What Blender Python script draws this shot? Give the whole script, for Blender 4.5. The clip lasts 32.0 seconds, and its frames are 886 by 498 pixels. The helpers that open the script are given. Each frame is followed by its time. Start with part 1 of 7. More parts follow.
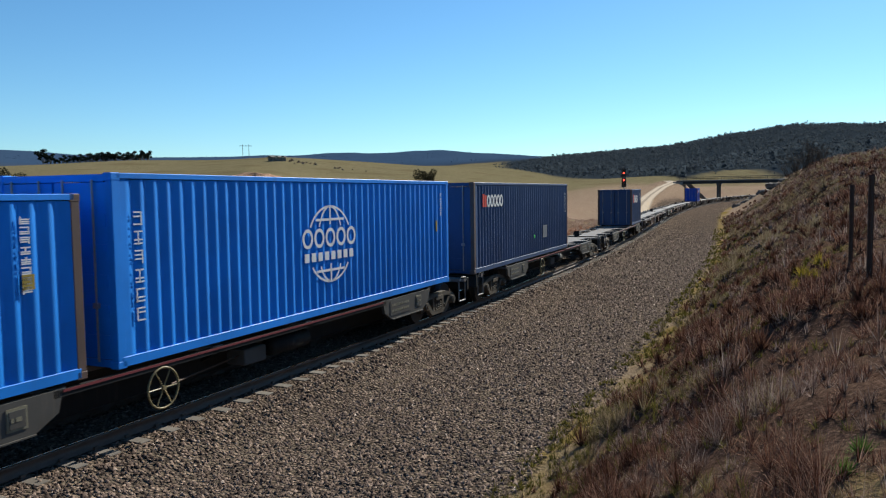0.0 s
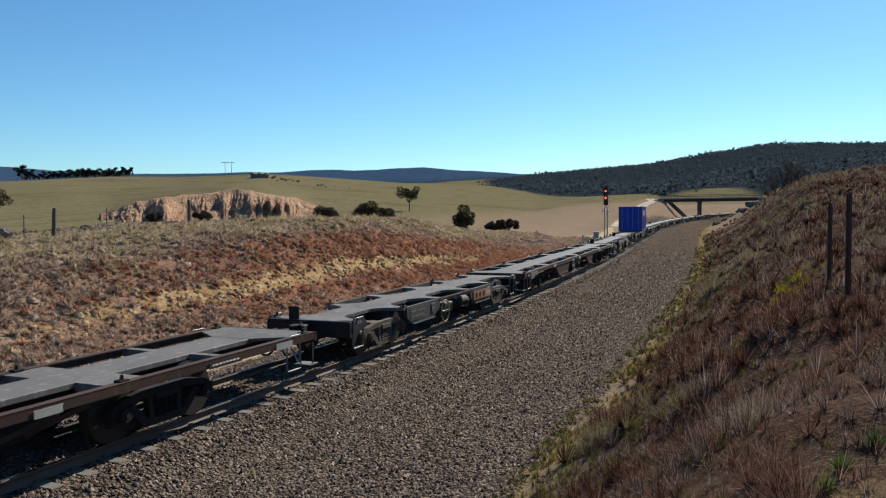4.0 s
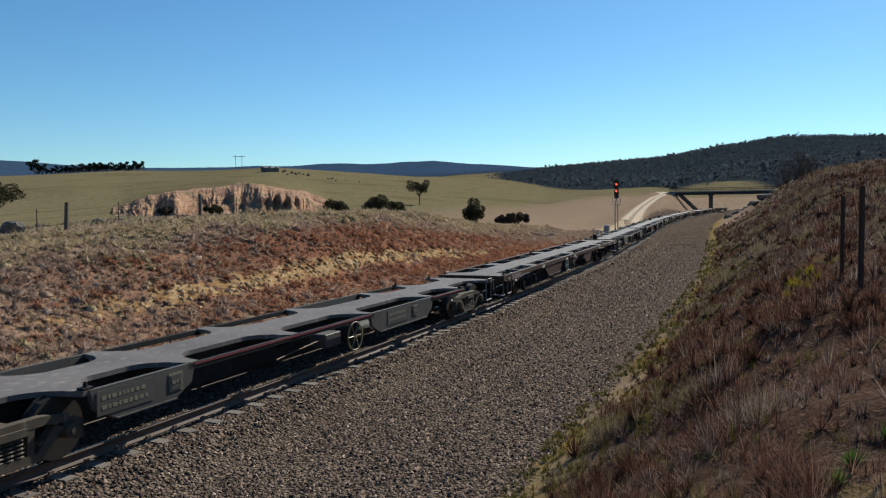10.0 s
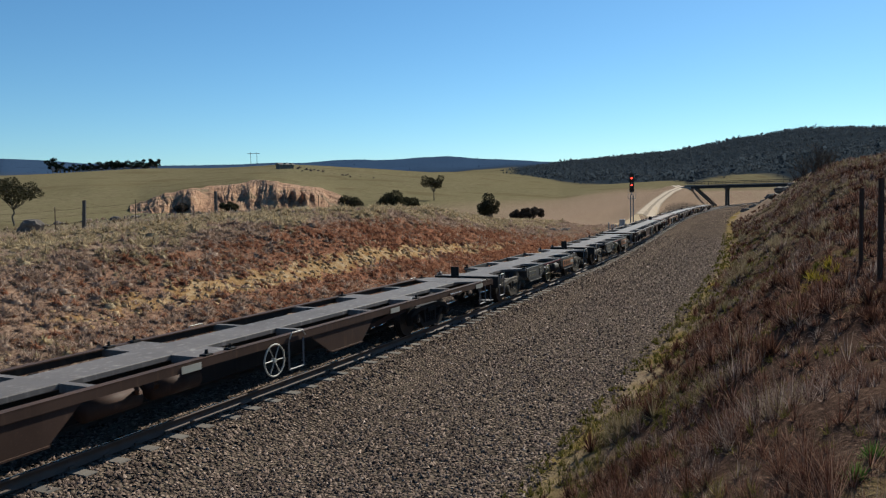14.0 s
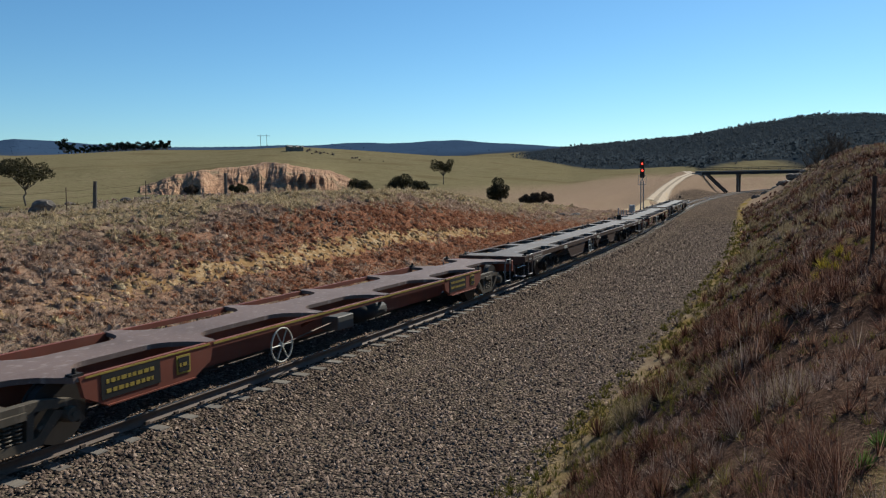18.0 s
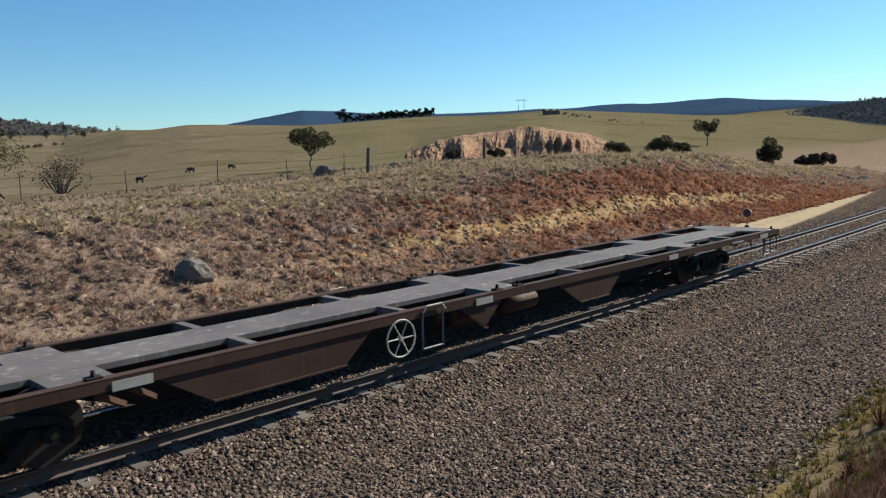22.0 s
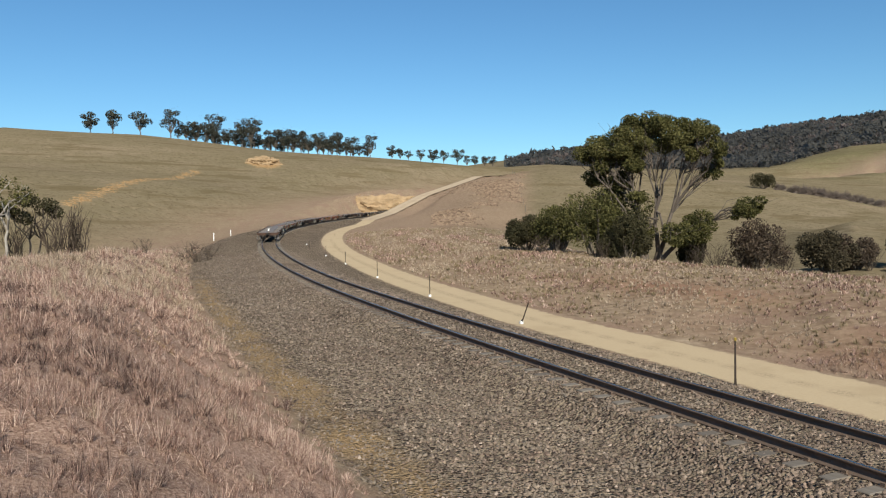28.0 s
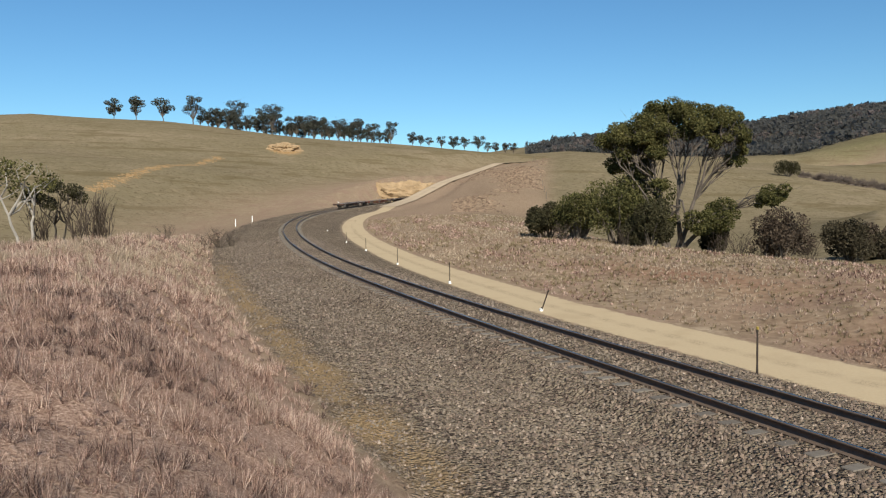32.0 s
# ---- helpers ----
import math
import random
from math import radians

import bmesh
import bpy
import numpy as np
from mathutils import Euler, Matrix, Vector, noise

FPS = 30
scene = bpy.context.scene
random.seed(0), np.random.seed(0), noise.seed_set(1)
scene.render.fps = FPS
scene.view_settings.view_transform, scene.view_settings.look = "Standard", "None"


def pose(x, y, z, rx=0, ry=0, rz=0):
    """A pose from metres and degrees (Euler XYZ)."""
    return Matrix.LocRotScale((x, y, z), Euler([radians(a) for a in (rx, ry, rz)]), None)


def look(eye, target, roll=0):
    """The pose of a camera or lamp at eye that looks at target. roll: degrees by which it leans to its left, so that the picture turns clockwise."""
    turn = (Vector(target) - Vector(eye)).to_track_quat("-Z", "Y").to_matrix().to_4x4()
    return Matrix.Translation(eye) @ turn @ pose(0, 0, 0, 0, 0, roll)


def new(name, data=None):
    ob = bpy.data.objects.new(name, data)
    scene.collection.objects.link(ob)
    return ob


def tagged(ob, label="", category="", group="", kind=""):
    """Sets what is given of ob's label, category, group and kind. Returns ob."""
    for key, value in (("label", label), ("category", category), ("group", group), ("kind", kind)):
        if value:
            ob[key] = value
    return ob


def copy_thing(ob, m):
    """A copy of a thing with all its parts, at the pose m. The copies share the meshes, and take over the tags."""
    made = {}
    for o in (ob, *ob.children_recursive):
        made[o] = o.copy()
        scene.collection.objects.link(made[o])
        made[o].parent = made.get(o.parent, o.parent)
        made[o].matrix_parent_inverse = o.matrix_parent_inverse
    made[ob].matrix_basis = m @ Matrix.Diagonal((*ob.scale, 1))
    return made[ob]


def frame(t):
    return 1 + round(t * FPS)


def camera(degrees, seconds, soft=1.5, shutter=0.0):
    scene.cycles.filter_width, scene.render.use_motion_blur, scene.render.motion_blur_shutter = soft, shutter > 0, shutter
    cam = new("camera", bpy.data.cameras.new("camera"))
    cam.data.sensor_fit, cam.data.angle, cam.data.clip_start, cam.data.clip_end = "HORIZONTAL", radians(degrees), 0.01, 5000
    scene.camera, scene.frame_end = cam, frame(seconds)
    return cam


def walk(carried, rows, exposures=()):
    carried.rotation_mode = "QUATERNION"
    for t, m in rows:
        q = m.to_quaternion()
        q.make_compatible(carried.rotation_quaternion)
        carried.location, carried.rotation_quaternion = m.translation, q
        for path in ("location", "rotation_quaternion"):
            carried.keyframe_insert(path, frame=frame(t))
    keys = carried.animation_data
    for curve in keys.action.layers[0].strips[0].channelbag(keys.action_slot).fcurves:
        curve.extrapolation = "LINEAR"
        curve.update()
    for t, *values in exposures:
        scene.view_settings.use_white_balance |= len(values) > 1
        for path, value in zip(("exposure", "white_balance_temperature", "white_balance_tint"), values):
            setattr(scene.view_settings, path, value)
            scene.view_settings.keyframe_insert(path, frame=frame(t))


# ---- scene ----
EYE_Z = 3.7
PATH = [
    (0.0, 0.06, -4.31, 0.91), (0.5, 0.09, -4.33, 0.98), (1.0, -0.17, -4.41, 1.0), (1.5, -0.09, -4.47, 1.15),
    (2.0, -0.31, -4.32, 1.38), (2.5, -0.42, -4.02, 1.23), (3.0, -0.51, -3.53, 0.84), (3.5, -0.92, -3.18, 0.95),
    (4.0, -1.19, -3.05, 0.76), (4.5, -1.66, -3.06, 0.78), (6.5, -1.2, -3.42, 0.61), (7.0, -1.02, -3.62, 0.45),
    (7.5, -0.72, -3.69, 0.75), (8.0, -0.43, -3.51, 0.65), (8.5, -0.12, -3.52, 0.67), (9.0, 0.0, -3.55, 0.74),
    (9.5, 0.04, -3.68, 0.68), (10.0, -0.45, -3.52, 0.85), (10.5, -0.43, -3.36, 1.02), (11.0, -0.27, -3.36, 1.1),
    (11.5, -0.32, -3.49, 0.99), (12.0, -0.95, -3.76, 0.84), (12.5, -0.44, -3.94, 1.33), (13.0, 0.37, -3.94, 1.73),
    (13.5, 1.29, -4.03, 1.75), (14.0, 0.62, -3.84, 1.28), (14.5, 0.32, -3.75, 1.18), (16.5, 0.2, -4.17, 0.98),
    (17.0, 0.08, -4.43, 0.84), (17.5, 0.79, -4.63, 0.95), (18.0, 1.32, -5.01, 0.79), (18.5, 1.85, -5.34, 0.83),
    (19.0, 2.27, -5.69, 0.95), (19.5, 2.66, -5.94, 0.73), (20.0, 3.15, -6.04, 0.65), (20.5, 3.5, -5.94, 0.67),
    (21.0, 4.83, -6.22, 0.68), (21.5, 10.07, -6.93, 0.77), (21.7, 14.59, -7.22, 1.06), (22.0, 19.96, -7.3, 1.62),
    (22.5, 31.21, -7.87, 2.38), (22.8, 41.49, -8.11, 2.8), (23.0, 52.54, -7.86, 3.52), (23.2, 66.41, -7.43, 4.35),
    (23.4, 78.96, -6.82, 4.94), (23.5, 85.29, -6.38, 4.85), (23.7, 96.73, -5.37, 5.04), (24.0, 109.43, -4.3, 3.68),
    (24.2, 115.76, -3.95, 2.85), (24.4, 119.49, -3.65, 2.06), (24.5, 121.36, -3.65, 1.78), (24.7, 124.32, -3.16, 1.87),
    (25.0, 126.21, -2.46, 2.26), (25.5, 127.83, -2.12, 2.14), (27.5, 132.24, -2.12, 1.21), (28.0, 132.74, -2.02, 1.07),
    (28.5, 133.29, -2.09, 1.06), (29.0, 133.51, -2.15, 1.05), (29.5, 133.89, -2.27, 1.18), (30.0, 133.91, -2.58, 0.97),
    (30.5, 133.87, -2.72, 1.04), (31.0, 134.09, -2.86, 0.88), (31.5, 134.09, -2.96, 0.92), (32.0, 134.24, -2.97, 0.86),
]
cam = camera(59.5, 32.0, soft=1.2, shutter=0.04)
# seconds, stops, kelvin, tint
EXPOSURE = [(0, 0.74, 6400, 6.7), (4.5, 0.67, 6400, 6.7), (7.0, 0.54, 6400, 6.7), (20.0, 0.52, 6450, 6.7), (21.0, 0.48, 6450, 6.7), (22.0, 0.74, 6450, 6.7), (23.0, 0.95, 6450, 6.7), (23.5, 1.18, 6500, 6.7), (24.2, 0.94, 6550, 6.7), (25.2, 0.68, 6650, 6.7), (32, 0.66, 6700, 6.7)]
walk(cam, [(t, pose(0, 0, EYE_Z, 90 + pitch, roll, yaw)) for t, yaw, pitch, roll in PATH], EXPOSURE)

# ---- sun and sky ----
SUN_AZ, SUN_EL = 34.0, 35.0          # degrees right of +y, above the horizon
world = bpy.data.worlds.new("world")
scene.world = world
world.use_nodes = True
wn = world.node_tree.nodes
sky = wn.new("ShaderNodeTexSky")
sky.sky_type, sky.sun_disc = "NISHITA", False
sky.sun_elevation, sky.sun_rotation = radians(SUN_EL), radians(SUN_AZ)
sky.altitude, sky.air_density, sky.dust_density, sky.ozone_density = 900, 1.0, 0.25, 3.0
wn["Background"].inputs[1].default_value = 0.0717
# dry mountain air: a deeper blue than the standard sky
deep = wn.new("ShaderNodeMix")
deep.data_type, deep.blend_type = "RGBA", "MULTIPLY"
deep.inputs["Factor"].default_value = 1.0
deep.inputs[7].default_value = (0.725, 0.955, 1.06, 1)
vivid = wn.new("ShaderNodeHueSaturation")
vivid.inputs["Saturation"].default_value = 1.06
world.node_tree.links.new(sky.outputs[0], deep.inputs[6])
world.node_tree.links.new(deep.outputs[2], vivid.inputs["Color"])
world.node_tree.links.new(vivid.outputs[0], wn["Background"].inputs[0])
sun_way = Vector((math.sin(radians(SUN_AZ)) * math.cos(radians(SUN_EL)), math.cos(radians(SUN_AZ)) * math.cos(radians(SUN_EL)), math.sin(radians(SUN_EL))))
sun = new("sun", bpy.data.lights.new("sun", "SUN"))
sun.data.energy, sun.data.angle, sun.data.color = 4.9, radians(0.55), (1.0, 0.94, 0.84)
sun.matrix_world = look(sun_way * 200, (0, 0, 0))

# ---- the line of the track ----
# curvature (1/m) and rail height at stations along the line; station 0 is abreast of the camera, the bridge lies towards +
KNOT = [-760, -460, -330, -260, -200, -150, -120, -95, -70, -45, -20, 0, 25, 50, 80, 110, 150, 200, 260, 330, 500]
CURVE = [5, 29.1, 29.1, 29.2, 29.4, 32.2, 34.5, 32.7, 27.7, 28.7, 14.0, -2.7, 15.3, 16.5, 0.1, -6.5, -8.6, -9.6, -12, -25, -25]
RAIL_Z = [20, 13.57, 9.34, 7.06, 5.11, 3.55, 2.66, 1.94, 1.25, 0.65, 0.31, 0.19, 0.02, -0.04, -0.05, -0.1, -0.2, -0.33, -0.5, -0.6, -0.8]
DS = 1.0
LINE_S = np.arange(-750, 490, DS)
_k = np.interp(LINE_S, KNOT, np.array(CURVE) * 1e-4)
LINE_H = np.cumsum(_k) * DS
LINE_H += 1.1488 - LINE_H[750]
LINE_X = np.cumsum(np.cos(LINE_H)) * DS
LINE_Y = np.cumsum(np.sin(LINE_H)) * DS
LINE_X += -9.851 - LINE_X[750]
LINE_Y += 2.978 - LINE_Y[750]
LINE_Z = np.interp(LINE_S, KNOT, RAIL_Z)
_w = np.hanning(31)
LINE_Z = np.convolve(np.pad(LINE_Z, 15, "edge"), _w / _w.sum(), "valid")


def on_line(s, o=0.0, dz=0.0):
    """The point at station s, o metres to the left of the track's centre, dz above the rail."""
    x, y, z, h = (np.interp(s, LINE_S, a) for a in (LINE_X, LINE_Y, LINE_Z, LINE_H))
    return np.array([x - np.sin(h) * o, y + np.cos(h) * o, z + dz])


def heading(s):
    return np.interp(s, LINE_S, LINE_H)


def station(x, y):
    """Station, offset to the left and rail height nearest to the points x, y (arrays)."""
    x, y = np.atleast_1d(np.asarray(x, float)), np.atleast_1d(np.asarray(y, float))
    best, idx = np.full(x.shape, 1e18), np.zeros(x.shape, int)
    for i in range(0, len(LINE_S), 4):
        d = (LINE_X[i] - x) ** 2 + (LINE_Y[i] - y) ** 2
        m = d < best
        best[m], idx[m] = d[m], i
    dx, dy, h = x - LINE_X[idx], y - LINE_Y[idx], LINE_H[idx]
    s = LINE_S[idx] + dx * np.cos(h) + dy * np.sin(h)
    for _ in range(2):
        xx, yy, h = (np.interp(s, LINE_S, a) for a in (LINE_X, LINE_Y, LINE_H))
        s = s + (x - xx) * np.cos(h) + (y - yy) * np.sin(h)
    xx, yy, zz, h = (np.interp(s, LINE_S, a) for a in (LINE_X, LINE_Y, LINE_Z, LINE_H))
    return s, -(x - xx) * np.sin(h) + (y - yy) * np.cos(h), zz


# ---- the lie of the land ----
def forest_cover(x, y):
    """Share of tree cover, 0..1, on the far hills."""
    r, b = np.hypot(x, y), np.degrees(np.arctan2(-x, y))
    foot = np.interp(b, [42, 50, 56, 62, 70, 90, 96, 98, 100, 104, 107, 110, 130], [1000, 880, 840, 800, 790, 770, 740, 800, 840, 830, 720, 640, 620])
    ragged = 38 * wavy(x, y, 260, 8) + 34 * wavy(x, y, 90, 9)
    hill = smooth(r + ragged, foot - 40, foot + 110) * smooth(b, 42, 52) * (1 - smooth(b, 118, 132))
    hill = hill * (1 - 0.75 * smooth(wavy(x, y, 330, 10) + 0.6 * wavy(x, y, 120, 11), 0.5, 0.95))
    right = smooth(r, np.interp(b, [-21, -17, -9, -3], [420, 330, 470, 620]), np.interp(b, [-21, -17, -9, -3], [520, 420, 620, 860])) * (1 - smooth(b, -9, -3)) * (b < 20)
    return np.maximum(np.maximum(hill, right), smooth(r, 1700, 2100))


def smooth(x, a, b):
    t = np.clip((x - a) / (b - a), 0, 1)
    return t * t * (3 - 2 * t)


def wavy(x, y, size, seed):
    """Cheap smooth noise about -1..1 for arrays."""
    r = np.random.RandomState(seed)
    v = 0
    for i in range(5):
        a, p, f = r.uniform(0, 6.28), r.uniform(0, 6.28), r.uniform(0.6, 1.7)
        v = v + np.sin((x * np.cos(a) + y * np.sin(a)) * 6.28 * f / size + p)
    return v / 3.0


# far heights: for each bearing (degrees left of +y), at a few distances from the camera
BEARING = [-60, -35, -24, -16, -8, 0, 8, 10, 12, 14, 16, 19, 22, 25, 30, 38, 42, 46, 50, 55, 60, 65, 70, 75, 80, 85, 90, 95, 98, 100, 102.5, 105, 107.5, 110, 115, 120, 125, 131, 138, 146, 154, 162, 185, 300]
FAR = {
    60: [2, 4, 4, 2, 1, 1.2, 1.6, 1.7, 1.8, 1.8, 1.7, 1.7, 1.6, 1.5, 1.4, 1.2, 1, 0.8, 0.6, 0.4, 0.4, 0.4, 0.3, 0.2, -0.2, -0.6, -1.2, -1.8, -1.9, -1.9, -1.9, -2, -2, -2, -2, -1.8, -1.6, -0.6, 0.3, -1, -1.5, 0, 2, 2],
    140: [3, 6, 6, 0.8, 1, 1.6, 1.7, 1.8, 1.8, 1.9, 2, 2.1, 2.2, 2.1, 2, 1.6, 0.5, -0.6, -1, -1.5, -1.2, -0.8, -1, -1.2, -1.7, -1.7, -3.6, -1.7, -0.2, 0.8, 1.6, 2.5, 0.9, -0.8, -0.5, 0.5, 1.5, 3, 2.5, 1.2, 0.2, 0.5, 4, 4],
    170: [3.9, 6.6, 6.9, 2.3, 1.4, 2.8, 4, 6.2, 7.7, 8.4, 7.4, 6.2, 4.3, 4.1, 3.9, 3, 1.4, -0.1, -0.7, -1.3, -0.4, 0.5, 0.2, -0.2, -0.8, -1.4, -1.3, -1.2, -0.7, -0.4, 0, 0.4, 1, 1.6, 2.8, 4.6, 6.4, 8, 6.3, 5.5, 6.1, 7.2, 7.5, 5.3],
    260: [6, 8, 9, 5.5, 2.4, 5.5, 9.1, 10.5, 11.6, 12.1, 11.6, 10.5, 9.6, 9.8, 8, 6, 3.7, 1, -0.4, -0.4, 1.4, 5.5, 6.4, 3.2, -0.8, -1.3, -3.6, -3.1, -0.4, 1.4, 4.2, 6.9, 9.2, 11.4, 15.1, 18.2, 20.1, 19, 14.5, 15, 19, 22, 15, 8],
    450: [12, 14, 14, 10, 9, 17, 21.3, 22.4, 23.5, 23.2, 22.9, 22.4, 22, 21.1, 19.5, 20.5, 17.4, 9.2, 7.2, 6.8, 15.5, 19, 18.6, 14.7, 9.2, 7.6, 7.6, 8.4, 11, 14, 17, 19, 21, 24.1, 26.1, 29.6, 32.8, 35, 41, 47, 53, 55, 40, 12],
    800: [40, 40, 36, 22, 22, 27, 29, 29.5, 30, 29.6, 29.2, 28.6, 28, 28, 28, 27, 28.1, 23.3, 24.6, 30.2, 30.2, 30.2, 33.7, 47, 56.8, 54, 46, 46, 56, 62, 66, 64, 57, 49, 47.7, 52.6, 56.8, 51.2, 48, 52, 56, 58, 40, 30],
    1500: [96, 88, 105, 79, 60, 38, 31, 30.5, 30, 30.4, 30.8, 31.4, 32, 32, 32, 38, 46.9, 54.8, 66.6, 75.8, 100.7, 121.8, 133.6, 145.5, 158.7, 152.1, 146.8, 161.4, 168.5, 173.3, 166, 158.7, 154.8, 150.8, 133.6, 137.6, 125.7, 100.7, 70, 60, 60, 60, 40, 60],
    3200: [100, 120, 125, 118, 122, 162, 152.7, 150.3, 148, 147, 146, 144.5, 143, 153.1, 170, 95, 97.5, 100, 108.9, 120, 125, 130, 140, 150, 155, 160, 160, 160, 160, 160, 160, 160, 160, 160, 160, 160, 160, 150, 90, 70, 70, 70, 60, 70],
}
_R = np.array(sorted(FAR))
_T = np.array([FAR[r] for r in sorted(FAR)], float)


def far_height(x, y):
    b = np.degrees(np.arctan2(-x, y))
    b = np.where(b < -60, b + 360, b)
    lr = np.log(np.clip(np.hypot(x, y), _R[0], _R[-1]))
    cols = np.stack([np.interp(b, BEARING, row) for row in _T])
    k = np.clip(np.searchsorted(np.log(_R), lr, side="right") - 1, 0, len(_R) - 2)
    t = (lr - np.log(_R)[k]) / (np.log(_R)[k + 1] - np.log(_R)[k])
    t = t * t * (3 - 2 * t) * 0.5 + t * 0.5
    i = np.arange(len(x))
    return cols[k, i] * (1 - t) + cols[k + 1, i] * t


# the service road where it leaves the track: bearing, distance, height
CLIMB = [(138.3, 170, 4.3), (136.65, 198, 6.1), (134.1, 222, 11.3), (132, 243, 14.9), (130.1, 268, 19.0), (127.5, 300, 21.0)]
CLIMB_2 = [(-13.9, 130, 0.2), (-14.9, 180, 1.9), (-15.7, 215, 3.7), (-16.4, 250, 4.9), (-16.0, 300, 6.0)]


def leg(x, y, pts):
    """Distance from a climbing stretch of road, and the road's height there."""
    p = [(-math.sin(radians(a)) * r, math.cos(radians(a)) * r, z) for a, r, z in pts]
    best, zz = np.full(x.shape, 1e9), np.zeros(x.shape)
    for (x0, y0, z0), (x1, y1, z1) in zip(p[:-1], p[1:]):
        dx, dy = x1 - x0, y1 - y0
        t = np.clip(((x - x0) * dx + (y - y0) * dy) / (dx * dx + dy * dy), 0, 1)
        d = np.hypot(x - x0 - t * dx, y - y0 - t * dy)
        m = d < best
        best[m], zz[m] = d[m], (z0 + t * (z1 - z0))[m]
    return best, zz


def road_distance(x, y, s, o):
    along = np.where((s > -175) & (s < 125), np.abs(o - road_offset(s)), 99)
    return np.minimum(np.minimum(along, leg(x, y, CLIMB)[0]), leg(x, y, CLIMB_2)[0])


def road_offset(s):
    """Offset of the service road's centre from the track."""
    return np.interp(s, [-450, -200, -170, -138, -105, -60, -25, 35, 74, 95, 125, 170], [12, 12, 10.5, 9, 8, 6.3, 4.5, 4.5, 7.5, 7.3, 6.4, 8])


def ground_height(x, y, fine=True):
    x, y = np.atleast_1d(np.asarray(x, float)), np.atleast_1d(np.asarray(y, float))
    s, o, zr = station(x, y)
    r = np.hypot(x, y)
    far = far_height(x, y) + smooth(r, 90, 400) * wavy(x, y, 160, 3) * 0.9 + smooth(r, 500, 1500) * wavy(x, y, 420, 5) * 4
    # camera-side bank
    top = np.interp(s, [-450, -260, -215, -180, -140, -95, -72, -50, -20, 12, 40, 70, 115, 150, 200, 240], [9, 8, 4, 0, -1.5, -0.7, -0.3, 1.4, 1.8, 2.1, 3.1, 4.9, 5.9, 5.4, 5, 5.5])
    u = -o
    edge = 6.9 + 0.35 * wavy(s, o, 9, 11)
    near = -0.42 + (top + 0.42) * smooth(u, edge - 0.3, edge + np.interp(s, [20, 60, 100], [4.6, 8.2, 13]))
    near = near + np.clip(u - 11.3, 0, 60) * np.interp(s, [-60, -30, 20, 60, 150], [-0.12, 0.02, 0.10, 0.16, 0.10])
    # far-side bank
    crest = np.interp(s, [-450, -300, -240, -215, -190, -150, -100, -60, -30, -15, -7, 0, 12, 20, 32, 43, 62, 78, 92, 120, 160, 220], [9, 9, 8, 5, 1.2, 0.25, 0.1, 0.05, 0.1, 0.3, 1.05, 1.5, 1.8, 2.05, 2.5, 3.0, 2.8, 1.6, 0.6, 0.2, 1.0, 4.0])
    ro = road_offset(s)
    toe = np.clip(ro + 1.5 + np.interp(s, [48, 66, 110], [0, 0.4, 1.0]), 3, 14)
    wide = np.interp(s, [-100, -20, 10, 40, 70, 120], [10, 11, 10, 8, 9, 8])
    left = -0.5 + (crest + 0.5) * smooth(o, toe, toe + wide)
    prof = np.where(o > 0, left, near)
    # ballast bed
    bed = -0.163 - 0.032 * smooth(np.abs(o), 0.62, 0.95) - 0.3 * smooth(np.abs(o), 1.45, 2.5) + 0.08 * smooth(u, 3.5, 7)
    inside = (o > -edge) & (o < np.minimum(toe, 4.0))
    prof = np.where(inside, np.where(o > 0, np.maximum(bed, -0.5), bed), prof)
    bank = zr + prof
    lo = np.interp(s, [-120, -60, 0], [14, 18, 24])
    mix = np.where(o > 0, smooth(o, lo, lo + 26), smooth(u, 22, 60))
    z = bank * (1 - mix) + far * mix
    for pts in (CLIMB, CLIMB_2):
        d, zz = leg(x, y, pts)
        k = (1 - smooth(d, 1.8, 9)) * smooth(np.abs(o), 5, 7)
        z = z * (1 - k) + zz * k
    end = np.maximum(smooth(-s, 640, 700), s > 480)
    z = z * (1 - end) + far * end
    if fine:
        rough = smooth(np.maximum(-o - edge, o - toe), 0, 1.5)
        z = z + rough * (wavy(x, y, 2.2, 21) * 0.05 + wavy(x, y, 7, 22) * 0.10) * (1 - smooth(r, 60, 160))
    return z


def ground_at(x, y):
    return float(ground_height(x, y)[0])

